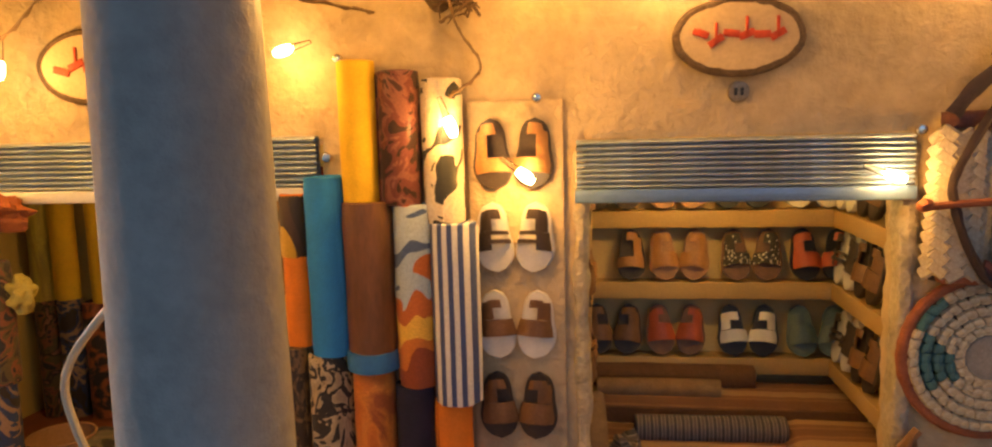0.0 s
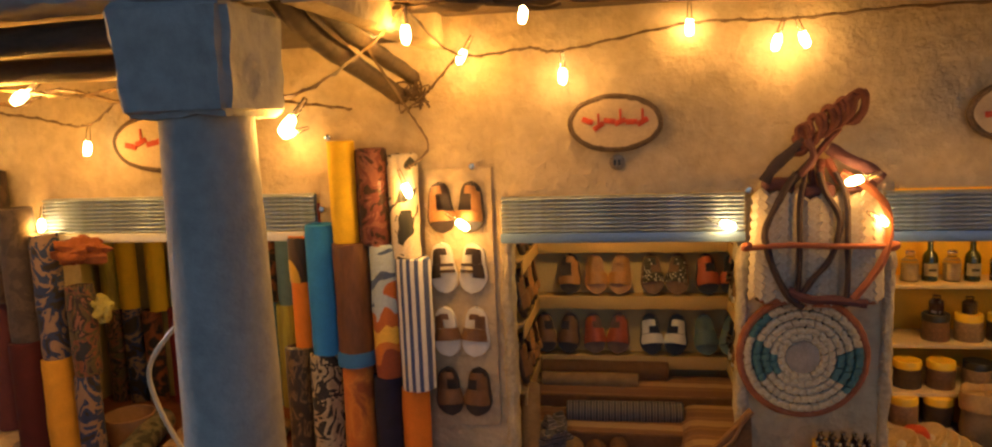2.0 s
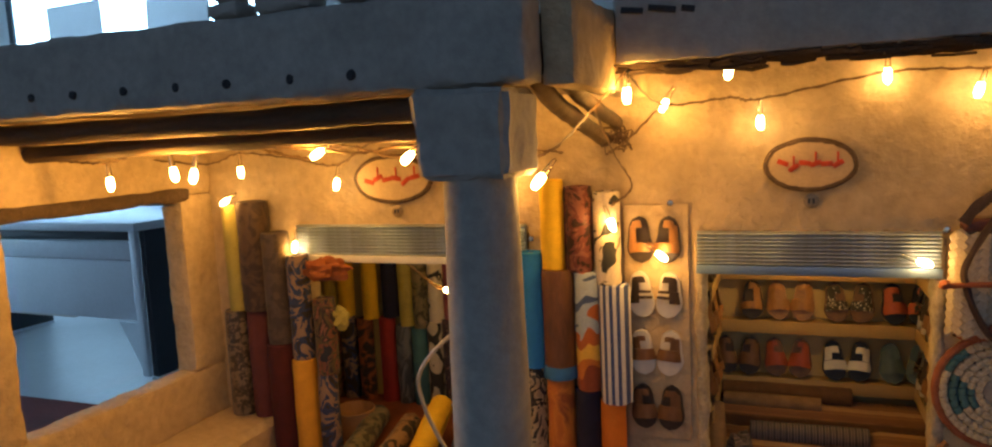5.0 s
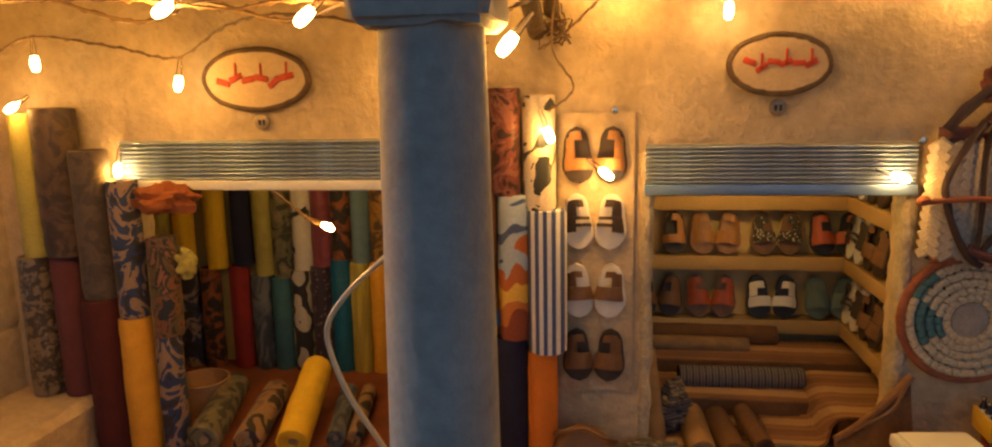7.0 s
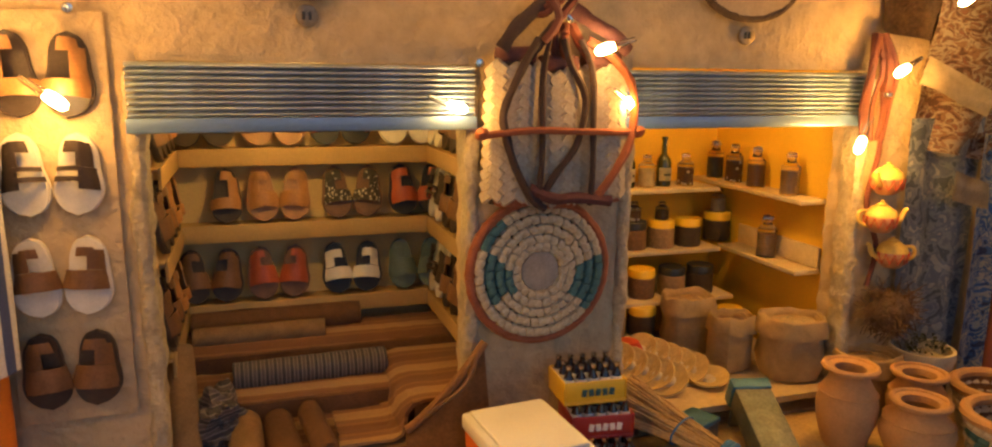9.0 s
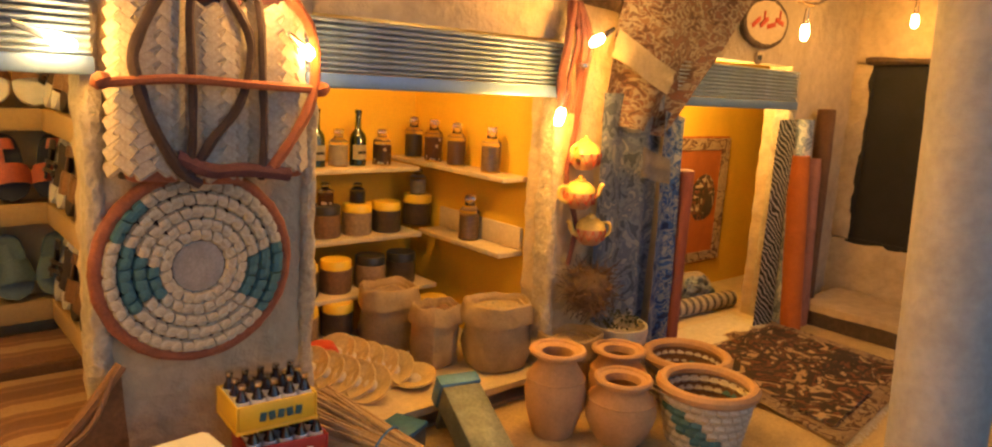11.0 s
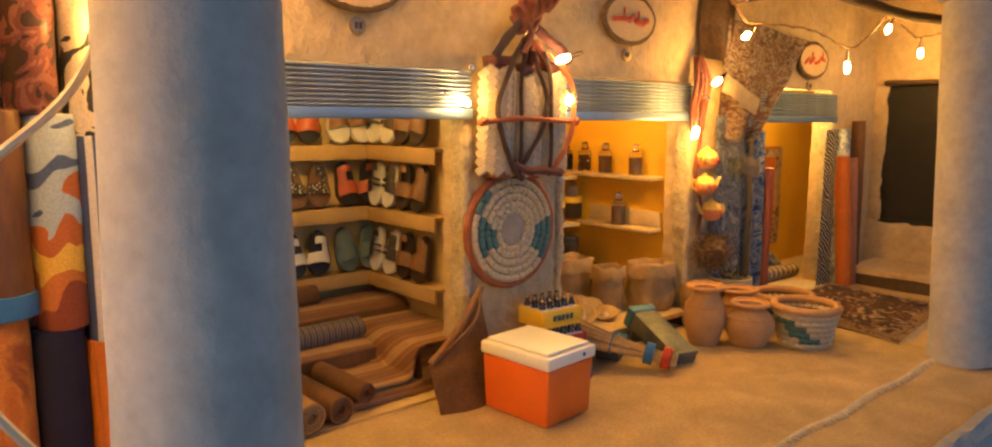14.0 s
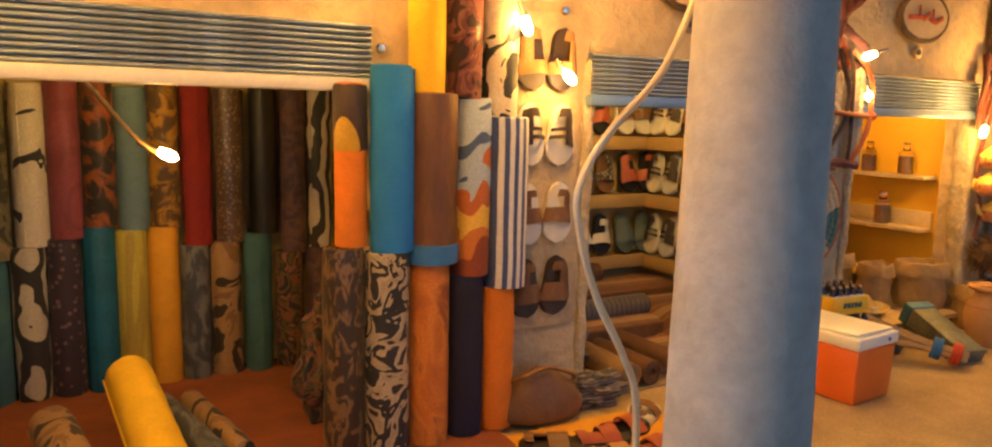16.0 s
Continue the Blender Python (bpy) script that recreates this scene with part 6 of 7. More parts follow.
def sack(x, y, z, r, h, fill, label, seed):
    s = thing("burlap_sack", x, y, z, label, "sack", "burlap sacks", rz=seed * 40 % 30 - 15)
    n = 28
    def body(profile):
        own = bmesh.new()
        rows = []
        for rr, hh in profile:
            row = []
            for i in range(n):
                a = 2 * math.pi * i / n
                sq = 1 / max(abs(math.cos(a)), abs(math.sin(a))) ** 0.35
                k = sq * (1 + 0.13 * noise.noise(Vector((math.cos(a) * 1.6 + seed, math.sin(a) * 1.6, hh * 45))) + 0.07 * noise.noise(Vector((math.cos(a) * 5, math.sin(a) * 5 + seed, hh * 120))))
                row.append(own.verts.new((rr * k * math.cos(a), rr * 0.86 * k * math.sin(a), hh + 0.0028 * noise.noise(Vector((math.cos(a) * 2, math.sin(a) * 2, seed))) * (hh > 0.01))))
            rows.append(row)
        for a_, b_ in zip(rows, rows[1:]):
            for i in range(n):
                own.faces.new((a_[i], a_[(i + 1) % n], b_[(i + 1) % n], b_[i]))
        own.faces.new(rows[0][::-1])
        own.faces.new(rows[-1])
        return own
    part("bag", body([(r * 0.80, 0.0), (r * 0.95, h * 0.05), (r, h * 0.3), (r * 0.93, h * 0.7), (r * 0.90, h * 0.93), (r * 0.80, h * 0.93), (r * 0.78, h * 0.84)]), BURLAP, s)
    part("folded_collar", body([(r * 0.965, h * 0.70), (r * 1.10, h * 0.705), (r * 1.08, h * 0.82), (r * 1.0, h * 0.98), (r * 0.93, h * 1.0), (r * 0.86, h * 0.96), (r * 0.85, h * 0.88)]), BURLAP, s)
    part("filling", body([(r * 0.70, h * 0.845), (r * 0.76, h * 0.87), (r * 0.5, h * 0.905), (r * 0.2, h * 0.92)]), fill, s)


sack(0.4240, 0.513, BZ, 0.0195, 0.047, SPICES[1], "tall burlap sack of spice with a rolled collar", 1)
sack(0.4365, 0.474, BZ, 0.0160, 0.042, SPICES[0], "narrow burlap sack of spice with a rolled collar", 2)
sack(0.4700, 0.449, BZ, 0.0222, 0.046, SPICES[3], "wide burlap sack with a stitched rolled collar", 3)
sack(0.5075, 0.415, 0.0023, 0.0210, 0.043, SPICES[1], "low open burlap sack beside the spice board", 4)


def plant_pot():
    p = thing("plant_pot", 0.5530, 0.4130, 0.0023, "cream pot of dark green leaves with faded writing", "plant pot")
    part("pot", lathe([(0.0, 0.0), (0.0165, 0.0), (0.019, 0.012), (0.0205, 0.034), (0.0215, 0.036), (0.0212, 0.042), (0.0190, 0.042), (0.0185, 0.034), (0.0, 0.033)], 28, wob=0.015), PALEFILL, p)
    for i in range(4):
        a = -2.35 + 0.28 * i
        part("letter_bar", moved(box(-0.0018, 0.0018, -0.0004, 0.0004, -0.003, 0.003), pose(0.0196 * math.cos(a), 0.0196 * math.sin(a), 0.018, 0, 0, math.degrees(a) + 90)), DARKINK, p)
    rnd = random.Random(3)
    bm = bmesh.new()
    for i in range(190):
        a, q = rnd.uniform(0, 6.283), 0.0175 * math.sqrt(rnd.random())
        c = Vector((q * math.cos(a), q * math.sin(a), 0.0415 + rnd.uniform(0, 0.012) * (1.1 - q / 0.0175)))
        d = Vector((rnd.uniform(-1, 1), rnd.uniform(-1, 1), rnd.uniform(0.1, 1))).normalized()
        u = d.cross(Vector((0.3, 0.2, 1))).normalized()
        ln, wd = rnd.uniform(0.002, 0.004), rnd.uniform(0.0009, 0.0016)
        v = [bm.verts.new(c), bm.verts.new(c + d * ln * 0.5 + u * wd), bm.verts.new(c + d * ln), bm.verts.new(c + d * ln * 0.5 - u * wd)]
        bm.faces.new(v)
    tagged(part("leaf_mass", bm, LEAF, p, "small dark green leaves"), kind="stuff")


LEAF = surf("dark_leaf", (0.045, 0.055, 0.018), 0.6, big=200, fine=900, vary=0.4, rel=0.2)
plant_pot()


def pot(x, y, r, h, neck, rim, label, z=0.0022):
    p = thing("clay_pot", x, y, z, label, "pot", "clay pots")
    prof = [(0.0, 0.0), (r * 0.62, 0.0), (r * 0.72, h * 0.06), (r * 0.95, h * 0.34), (r, h * 0.52), (r * 0.90, h * 0.70), (neck, h * 0.86), (neck, h * 0.91),
            (rim, h * 0.955), (rim * 1.02, h * 0.985), (rim * 0.95, h), (neck * 0.82, h * 0.97), (neck * 0.78, h * 0.86), (r * 0.8, h * 0.68), (r * 0.85, h * 0.5), (r * 0.55, h * 0.12), (0.0, h * 0.1)]
    part("body", lathe(prof, 36, wob=0.012, seed=x * 50), CLAY, p)
    part("rim", tube([(rim * 0.985 * math.cos(i * math.pi / 18), rim * 0.985 * math.sin(i * math.pi / 18), h * 0.985) for i in range(37)], 0.0019, 7), CLAY, p)
    part("shoulder_groove", tube([(r * 0.925 * math.cos(i * math.pi / 18), r * 0.925 * math.sin(i * math.pi / 18), h * 0.68) for i in range(37)], 0.0007, 5), CLAY, p)


pot(0.4560, 0.3780, 0.0185, 0.0530, 0.0115, 0.0155, "tall terracotta jar with a flared rim")
pot(0.4840, 0.3500, 0.0215, 0.0385, 0.0130, 0.0160, "squat terracotta pot with a wide rim")
pot(0.5150, 0.3795, 0.0185, 0.0410, 0.0125, 0.0160, "terracotta pot with a pale rim")


def basket(x, y, r, h, label):
    b = thing("coil_basket", x, y, 0.0022, label, "basket", "coil baskets")
    coils = round(h / 0.0052)
    piece = {}
    for k in range(coils):
        rad = r * (0.78 + 0.22 * k / (coils - 1))
        z = 0.0026 + k * 0.0052
        if k == coils - 1:
            bm = tube([(rad * 1.02 * math.cos(i * math.pi / 24), rad * 1.02 * math.sin(i * math.pi / 24), z + 0.001) for i in range(49)], 0.0036, 8)
            part("rim", bm, CLAY, b, "rust wrapped rim")
            continue
        cnt = 24
        for i in range(cnt):
            a = 2 * math.pi * (i + 0.5 * (k % 2)) / cnt
            teal = (i + k) % 12 in (2, 3, 4) and 1 <= k <= coils - 3
            key = (k, teal)
            if key not in piece:
                hw = math.pi * rad / cnt * 0.98
                bm = bmesh.new()
                rows = [[bm.verts.new((0.0028 * g * math.cos(q * math.pi / 3), hw * u, 0.0029 * g * math.sin(q * math.pi / 3))) for q in range(6)] for u, g in ((-1, 0.85), (-0.5, 1.0), (0.5, 1.0), (1, 0.85))]
                for a1, b1 in zip(rows, rows[1:]):
                    for q in range(6):
                        bm.faces.new((a1[q], b1[q], b1[(q + 1) % 6], a1[(q + 1) % 6]))
                bm.faces.new(rows[0])
                bm.faces.new(rows[-1][::-1])
                bmesh.ops.recalc_face_normals(bm, faces=bm.faces[:])
                ob = part("wrap", bm, TEALPALM if teal else PALM, b)
                piece[key] = ob.data
            else:
                ob = new("wrap", piece[key])
                place(ob, b)
            ob.matrix_basis = pose(rad * math.cos(a), rad * math.sin(a), z, 0, 0, math.degrees(a))
    part("lining", lathe([(0.0, 0.002), (r * 0.72, 0.002), (r * 0.95, h * 0.9), (r * 0.92, h * 0.9), (r * 0.68, 0.004), (0.0, 0.004)], 30), BROWNWOOL, b)


basket(0.5260, 0.3195, 0.0265, 0.0345, "coiled basket with teal blocks and a rust rim")
basket(0.5690, 0.3640, 0.0265, 0.0310, "coiled basket with a rust rim by the carpet")


def crate(x, y, z, body_mat, rz, label, stripe):
    c = thing("bottle_crate", x, y, z, label, "bottle crate", "bottle crates", rz=rz)
    w, d, h = 0.0385, 0.0290, 0.0140
    part("base", box(-w / 2, w / 2, -d / 2, d / 2, 0.0, 0.0020, 0.0006), body_mat, c)
    for sx in (-1, 1):
        part("end_wall", box(min(sx * (w / 2 - 0.0012), sx * w / 2), max(sx * (w / 2 - 0.0012), sx * w / 2), -d / 2, d / 2, 0.002, h, 0.0005), body_mat, c)
    for sy in (-1, 1):
        part("side_wall", box(-w / 2 + 0.0013, w / 2 - 0.0013, min(sy * (d / 2 - 0.0012), sy * d / 2), max(sy * (d / 2 - 0.0012), sy * d / 2), 0.002, h, 0.0005), body_mat, c)
    for i in range(5):
        part("emblem_bar", moved(box(-0.0016, 0.0016, -0.0004, 0.0003, -0.0022, 0.0022, 0.0003), pose(-0.0070 + i * 0.0042, -d / 2 - 0.0003, h * 0.52, 0, 8 * (-1) ** i, 0)), stripe, c)
    return c


def cola_proto():
    b = thing("cola_bottle", 0, 0, 0, "tiny dark cola bottle with a pale cap in a crate", "bottle", "cola bottles")
    part("glass", lathe([(0.0, 0.0), (0.0034, 0.0), (0.0035, 0.001), (0.0033, 0.0075), (0.00355, 0.0100), (0.0029, 0.0130), (0.0016, 0.0160), (0.0015, 0.0188), (0.0, 0.0188)], 12), COLA, b)
    part("label", lathe([(0.0036, 0.0098), (0.00365, 0.0100), (0.0033, 0.0122), (0.0031, 0.0123)], 12), PAPER, b)
    part("cap", lathe([(0.0017, 0.0182), (0.0019, 0.0185), (0.0018, 0.0200), (0.0, 0.0203)], 10), CHROME, b)
    return b


TEALINK = surf("dark_teal_ink", (0.03, 0.11, 0.13), 0.6, big=120, fine=600, vary=0.15, rel=0.1)
BLUEPL = surf("blue_plastic", (0.03, 0.08, 0.30), 0.4, big=60, fine=500, vary=0.1, rel=0.1)
REDPL = surf("red_plastic", (0.32, 0.02, 0.02), 0.4, big=60, fine=500, vary=0.1, rel=0.1)
first_bottle = []
for x, y, z, mat, rz, label, stripe in (
    (0.2960, 0.4000, 0.0024, BLUEPL, -14, "blue plastic bottle crate full of bottles", WHITEPL),
    (0.2950, 0.4060, 0.0236, REDPL, -8, "red plastic bottle crate stacked on another", WHITEPL),
    (0.2895, 0.4080, 0.0450, YELLOWPL, -4, "yellow plastic bottle crate with a dark teal emblem", TEALINK),
):
    crate(x, y, z, mat, rz, label, stripe)
    base = pose(x, y, z, 0, 0, rz)
    for i in range(5):
        for j in range(3):
            m = base @ pose(-0.0148 + 0.0074 * i, -0.0089 + 0.0089 * j, 0.0021)
            if not first_bottle:
                first_bottle.append(cola_proto())
                first_bottle[0].matrix_basis = m
            else:
                copy_thing(first_bottle[0], m)


def cooler():
    c = thing("picnic_cooler", 0.2360, 0.3655, 0.0024, "orange toy picnic cooler with a white lid", "cooler", rz=5)
    w, d = 0.0238, 0.0298
    bm = bmesh.new()
    bmesh.ops.create_cube(bm, size=1.0)
    for v in bm.verts:
        k = 0.95 if v.co.z < 0 else 1.0
        v.co = Vector((v.co.x * 2 * w * k, v.co.y * 2 * d * k, 0.0 if v.co.z < 0 else 0.0390))
    bmesh.ops.bevel(bm, geom=bm.edges[:], offset=0.0018, segments=3, profile=0.5, affect="EDGES")
    part("body", bm, ORANGE, c)
    part("lid", box(-w - 0.0012, w + 0.0012, -d - 0.0012, d + 0.0012, 0.0392, 0.0478, 0.0016, segs=3), WHITEPL, c)
    part("lid_panel", box(-w + 0.0020, w - 0.0020, -d + 0.0020, d - 0.0020, 0.0479, 0.0502, 0.0014, segs=3), WHITEPL, c)
    part("button", moved(lathe([(0.0, 0.0008), (0.0012, 0.0006), (0.0013, 0.0), (0.0, 0.0)], 12), pose(0.012, -d - 0.0012, 0.0435, 90, 0, 0)), BLUEINK, c)


cooler()


def broom():
    b = thing("straw_broom", 0.0, 0.0, 0.0, "small straw broom bound in blue and red", "broom")
    tip = Vector((0.371, 0.346, 0.0120))
    end = Vector((0.322, 0.432, 0.0300))
    ax = (end - tip).normalized()
    s = ax.cross(Vector((0, 0, 1))).normalized()
    u = s.cross(ax)
    rnd = random.Random(8)
    ln = (end - tip).length
    for i in range(85):
        a, q = rnd.uniform(0, 6.283), math.sqrt(rnd.random())
        off = s * math.cos(a) + u * math.sin(a) * 0.55
        e = tip + ax * ln * rnd.uniform(0.86, 1.06) + off * q * 0.0230
        if e.z < 0.0048:
            e.z = 0.0048
        part("straw", tube([tip + off * q * 0.0072, tip + ax * ln * 0.3 + off * q * 0.0078, tip + ax * ln * 0.6 + off * q * 0.014, e], 0.00075, 5), STRAW, b)
    for f, w, mat in ((0.08, 0.0044, REDINK), (0.22, 0.0052, BLUEINK), (0.52, 0.0012, BLUEINK)):
        r = 0.0084 if f < 0.4 else 0.0135
        k = 0.9 if f < 0.4 else 0.58
        pts = [tip + ax * ln * f + (s * math.cos(t * 0.3142) + u * math.sin(t * 0.3142) * k) * r for t in range(21)]
        bm = tube(pts, w * 0.5 if f > 0.4 else 0.0016, 6)
        if f < 0.4:
            for g in (0.0022, -0.0022):
                tube([p + ax * g for p in pts], 0.0016, 6, bm)
        part("binding", bm, mat, b)


broom()


def tin_lamp():
    t = thing("tin_box", 0.4020, 0.3890, 0.0178, "tilted grey tin box with a blue end", "tin box", rz=-14, rx=22)
    part("body", box(-0.0120, 0.0120, -0.034, 0.022, -0.0075, 0.0095, 0.0012), GREYTIN, t)
    part("end_cap", box(-0.0130, 0.0130, 0.0221, 0.031, -0.0085, 0.0105, 0.0014), BLUETIN, t)
    part("front_rim", box(-0.0126, 0.0126, -0.0372, -0.0341, -0.0082, 0.0100, 0.0008), GREYTIN, t)
    part("hinge", box(0.0121, 0.0165, -0.036, -0.030, 0.004, 0.0065, 0.0006), CHROME, t)
    part("foot", box(-0.011, 0.011, 0.018, 0.022, -0.022, -0.0076, 0.001), GREYTIN, t)
    t2 = thing("tin_box", 0.3650, 0.4080, 0.0023, "small dark blue tin box on the mat", "tin box", rz=24)
    part("body", box(-0.014, 0.014, -0.010, 0.010, 0.0, 0.013, 0.001), GREYTIN, t2)
    part("lid", box(-0.0146, 0.0146, -0.0106, 0.0106, 0.0131, 0.0165, 0.001), BLUETIN, t2)


tin_lamp()

# ---- hangings between spice shop and rug shop ----
KREM = pattern("faded_kilim", "blotch", [(0.14, 0.07, 0.05), (0.30, 0.17, 0.11), (0.44, 0.36, 0.28), (0.20, 0.11, 0.08), (0.27, 0.12, 0.08)], 75, stretch=(1, 1, 1.8))
BLUERUG = pattern("blue_patterned_rug", "blotch", [(0.04, 0.07, 0.20), (0.07, 0.18, 0.52), (0.40, 0.44, 0.52), (0.07, 0.16, 0.44), (0.50, 0.50, 0.52)], 100)
GREYRUG = pattern("grey_blue_rug", "blotch", [(0.13, 0.16, 0.22), (0.33, 0.38, 0.46), (0.22, 0.26, 0.36), (0.50, 0.51, 0.53)], 85)
PERSIAN = pattern("dark_floral_carpet", "blotch", [(0.66, 0.45, 0.26), (0.045, 0.024, 0.015), (0.06, 0.03, 0.018), (0.05, 0.026, 0.016), (0.28, 0.09, 0.04), (0.05, 0.028, 0.018), (0.70, 0.50, 0.30)], 62)
PERSIANEDGE = pattern("tan_floral_border", "blotch", [(0.40, 0.26, 0.15), (0.50, 0.36, 0.22), (0.14, 0.06, 0.035), (0.48, 0.33, 0.19)], 80)
ORANGERUG = surf("orange_rug_field", (0.50, 0.13, 0.02), 0.95, big=60, fine=900, vary=0.2, rel=0.6)
BWRUG = pattern("black_white_scroll", "swirl", [(0.015, 0.014, 0.013), (0.02, 0.018, 0.016), (0.56, 0.52, 0.44)], 80, turn=0.8)
RUSTPOLE = surf("rust_painted_wood", (0.33, 0.085, 0.045), 0.7, big=60, fine=500, vary=0.25, rel=0.4, stretch=(1, 1, 0.2))
PINKROLL = surf("salmon_wool", (0.42, 0.17, 0.10), 0.9, big=60, fine=900, vary=0.25, rel=0.5)


def sheet(name, corners, mat, label, category, waves=2.0, amp=0.004, thick=0.0024, group="", n=16, m=20, seed=0.0):
    """Hanging cloth spanned between four corners (bottom left, bottom right, top right, top left) with folds."""
    a, b, c, d = [Vector(p) for p in corners]
    bm = bmesh.new()
    rows = []
    for j in range(m + 1):
        v = j / m
        row = []
        for i in range(n + 1):
            u = i / n
            p = (a * (1 - u) + b * u) * (1 - v) + (d * (1 - u) + c * u) * v
            p.y += amp * (math.sin(u * waves * 6.283 + seed + v) * (1 - 0.6 * v) + 0.6 * noise.noise(Vector((u * 3, v * 3, seed)))) - amp * 0.8
            row.append(bm.verts.new(p))
        rows.append(row)
    for r0, r1 in zip(rows, rows[1:]):
        for i in range(n):
            bm.faces.new((r0[i], r0[i + 1], r1[i + 1], r1[i]))
    bmesh.ops.solidify(bm, geom=bm.faces[:], thickness=-thick)
    return solid(name, bm, mat, label, category, group)


Y4 = W - 0.004
COIRMAT = surf("coir_mat", (0.16, 0.09, 0.05), 0.95, big=90, fine=450, vary=0.45, rel=1.0, depth=0.003)
sheet("hanging_rug", ((0.528, Y4, 0.186), (0.590, Y4 - 0.004, 0.176), (0.700, Y4, 0.288), (0.548, Y4, 0.300)), KREM, "faded brown kilim draped diagonally on the pier", "rug", 1.5, 0.005, group="hanging rugs")
sheet("hanging_rug", ((0.5380, Y4, 0.004), (0.5960, Y4, 0.004), (0.5960, Y4, 0.205), (0.5300, Y4, 0.205)), GREYRUG, "grey-blue patterned rug hung on the pier", "rug", 2.0, 0.0035, 0.004, "hanging rugs", seed=2)
sheet("hanging_rug", ((0.5930, Y4 - 0.004, 0.003), (0.6180, Y4 - 0.004, 0.003), (0.6140, Y4 - 0.004, 0.190), (0.5900, Y4 - 0.004, 0.195)), BLUERUG, "deep blue patterned rug hung at the door edge", "rug", 1.0, 0.004, 0.004, "hanging rugs", seed=4)
sheet("folded_cloth", ((0.522, Y4 - 0.012, 0.228), (0.584, Y4 - 0.012, 0.206), (0.590, Y4 - 0.012, 0.222), (0.526, Y4 - 0.012, 0.246)), WHITE_FRAY, "cream cloth band tied over the hanging rug", "cloth", 1.0, 0.002, 0.004, seed=9)
sheet("folded_cloth", ((0.560, Y4 - 0.012, 0.150), (0.594, Y4 - 0.012, 0.142), (0.594, Y4 - 0.012, 0.160), (0.562, Y4 - 0.012, 0.170)), CENTRE, "pale folded cloth on the hanging rug", "cloth", 1.0, 0.002, 0.005, seed=11)
sheet("fibre_mat", ((0.498, Y4, 0.262), (0.552, Y4, 0.250), (0.556, Y4, 0.345), (0.502, Y4, 0.345)), COIRMAT, "shaggy brown fibre mat hung above the kilim", "mat", 1.3, 0.005, 0.005, seed=13)
pole = thing("wooden_pole", 0.6250, W - 0.0115, 0.0004, "rust-painted wooden pole beside the rug shop door", "pole")
part("shaft", lathe([(0.0, 0.0), (0.0060, 0.0), (0.0062, 0.004), (0.0058, 0.08), (0.0060, 0.150), (0.0, 0.1515)], 16, wob=0.05), RUSTPOLE, pole)


def teapot(x, y, z, rz, label):
    t = thing("painted_teapot", x, y, z, label, "teapot", "hanging teapots", rz=rz)
    r = 0.0105
    part("body", lathe([(0.0, -r * 0.85), (r * 0.55, -r * 0.82), (r * 0.92, -r * 0.4), (r, 0.0), (r * 0.9, r * 0.45), (r * 0.5, r * 0.82), (0.0, r * 0.86)], 24), POTGLAZE, t)
    part("glazed_top", lathe([(r * 0.99, r * 0.22), (r * 0.93, r * 0.47), (r * 0.52, r * 0.85), (0.0, r * 0.9)], 24), YGLAZE, t, "yellow glazed shoulder")
    part("lid", lathe([(r * 0.36, r * 0.88), (r * 0.34, r * 1.0), (r * 0.12, r * 1.08), (r * 0.14, r * 1.2), (0.0, r * 1.26)], 14), YGLAZE, t)
    part("spout", tube(spline([(r * 0.8, 0, -r * 0.2), (r * 1.25, 0, r * 0.05), (r * 1.45, 0, r * 0.55), (r * 1.65, 0, r * 0.7)], 5), 0.0022, 8, taper=0.6), YGLAZE, t)
    part("handle", tube(spline([(-r * 0.75, 0, r * 0.55), (-r * 1.35, 0, r * 0.5), (-r * 1.4, 0, -r * 0.1), (-r * 0.85, 0, -r * 0.45)], 5), 0.0012, 7), YGLAZE, t)
    zig = []
    for i in range(25):
        a = 2 * math.pi * i / 24
        hh = r * (0.18 if i % 2 else -0.45)
        q = r * (1.0 if i % 2 else 0.9)
        zig.append((q * math.cos(a), q * math.sin(a), hh))
    part("zigzag", tube(zig, 0.0007, 5), REDINK, t, "dark red painted zigzag")


POTGLAZE = surf("cream_red_glaze", (0.50, 0.24, 0.11), 0.3, big=60, fine=400, vary=0.25, rel=0.1)
YGLAZE = surf("yellow_glaze", (0.72, 0.50, 0.12), 0.25, big=60, fine=400, vary=0.2, rel=0.1)
for x, y, z, rz in ((0.5090, W - 0.0125, 0.1640, 200), (0.5060, W - 0.0135, 0.1385, -20), (0.5200, W - 0.0125, 0.1130, 160)):
    teapot(x, y, z, rz, "hanging painted clay teapot with a yellow shoulder")
rope = tube(spline([(0.502, W - 0.004, 0.250), (0.506, W - 0.006, 0.19), (0.500, W - 0.006, 0.15), (0.512, W - 0.006, 0.118), (0.508, W - 0.006, 0.09)], 8), 0.0018, 7)
solid("hanging_rope", rope, CORD, "brown rope holding the painted teapots", "rope")


def leather_tassels():
    t = thing("leather_tassel", 0.494, W - 0.008, 0.225, "maroon leather tassel bundle hung on the pier", "tassel")
    rnd = random.Random(6)
    for i in range(9):
        x = rnd.uniform(-0.010, 0.010)
        part("strand", tube(spline([(x * 0.4, rnd.uniform(-0.004, 0.002), 0.034), (x, -0.005 + rnd.uniform(-0.004, 0.002), 0.012), (x * 1.2, -0.003, -0.012), (x * 0.9 + rnd.uniform(-0.003, 0.003), -0.002, -0.034)], 5), 0.0022, 6, taper=0.6), CORD, t)
    part("bead", moved(lathe([(0, -0.003), (0.003, -0.001), (0.003, 0.001), (0, 0.003)], 12), pose(0.002, -0.010, -0.004)), CHROME, t)


leather_tassels()


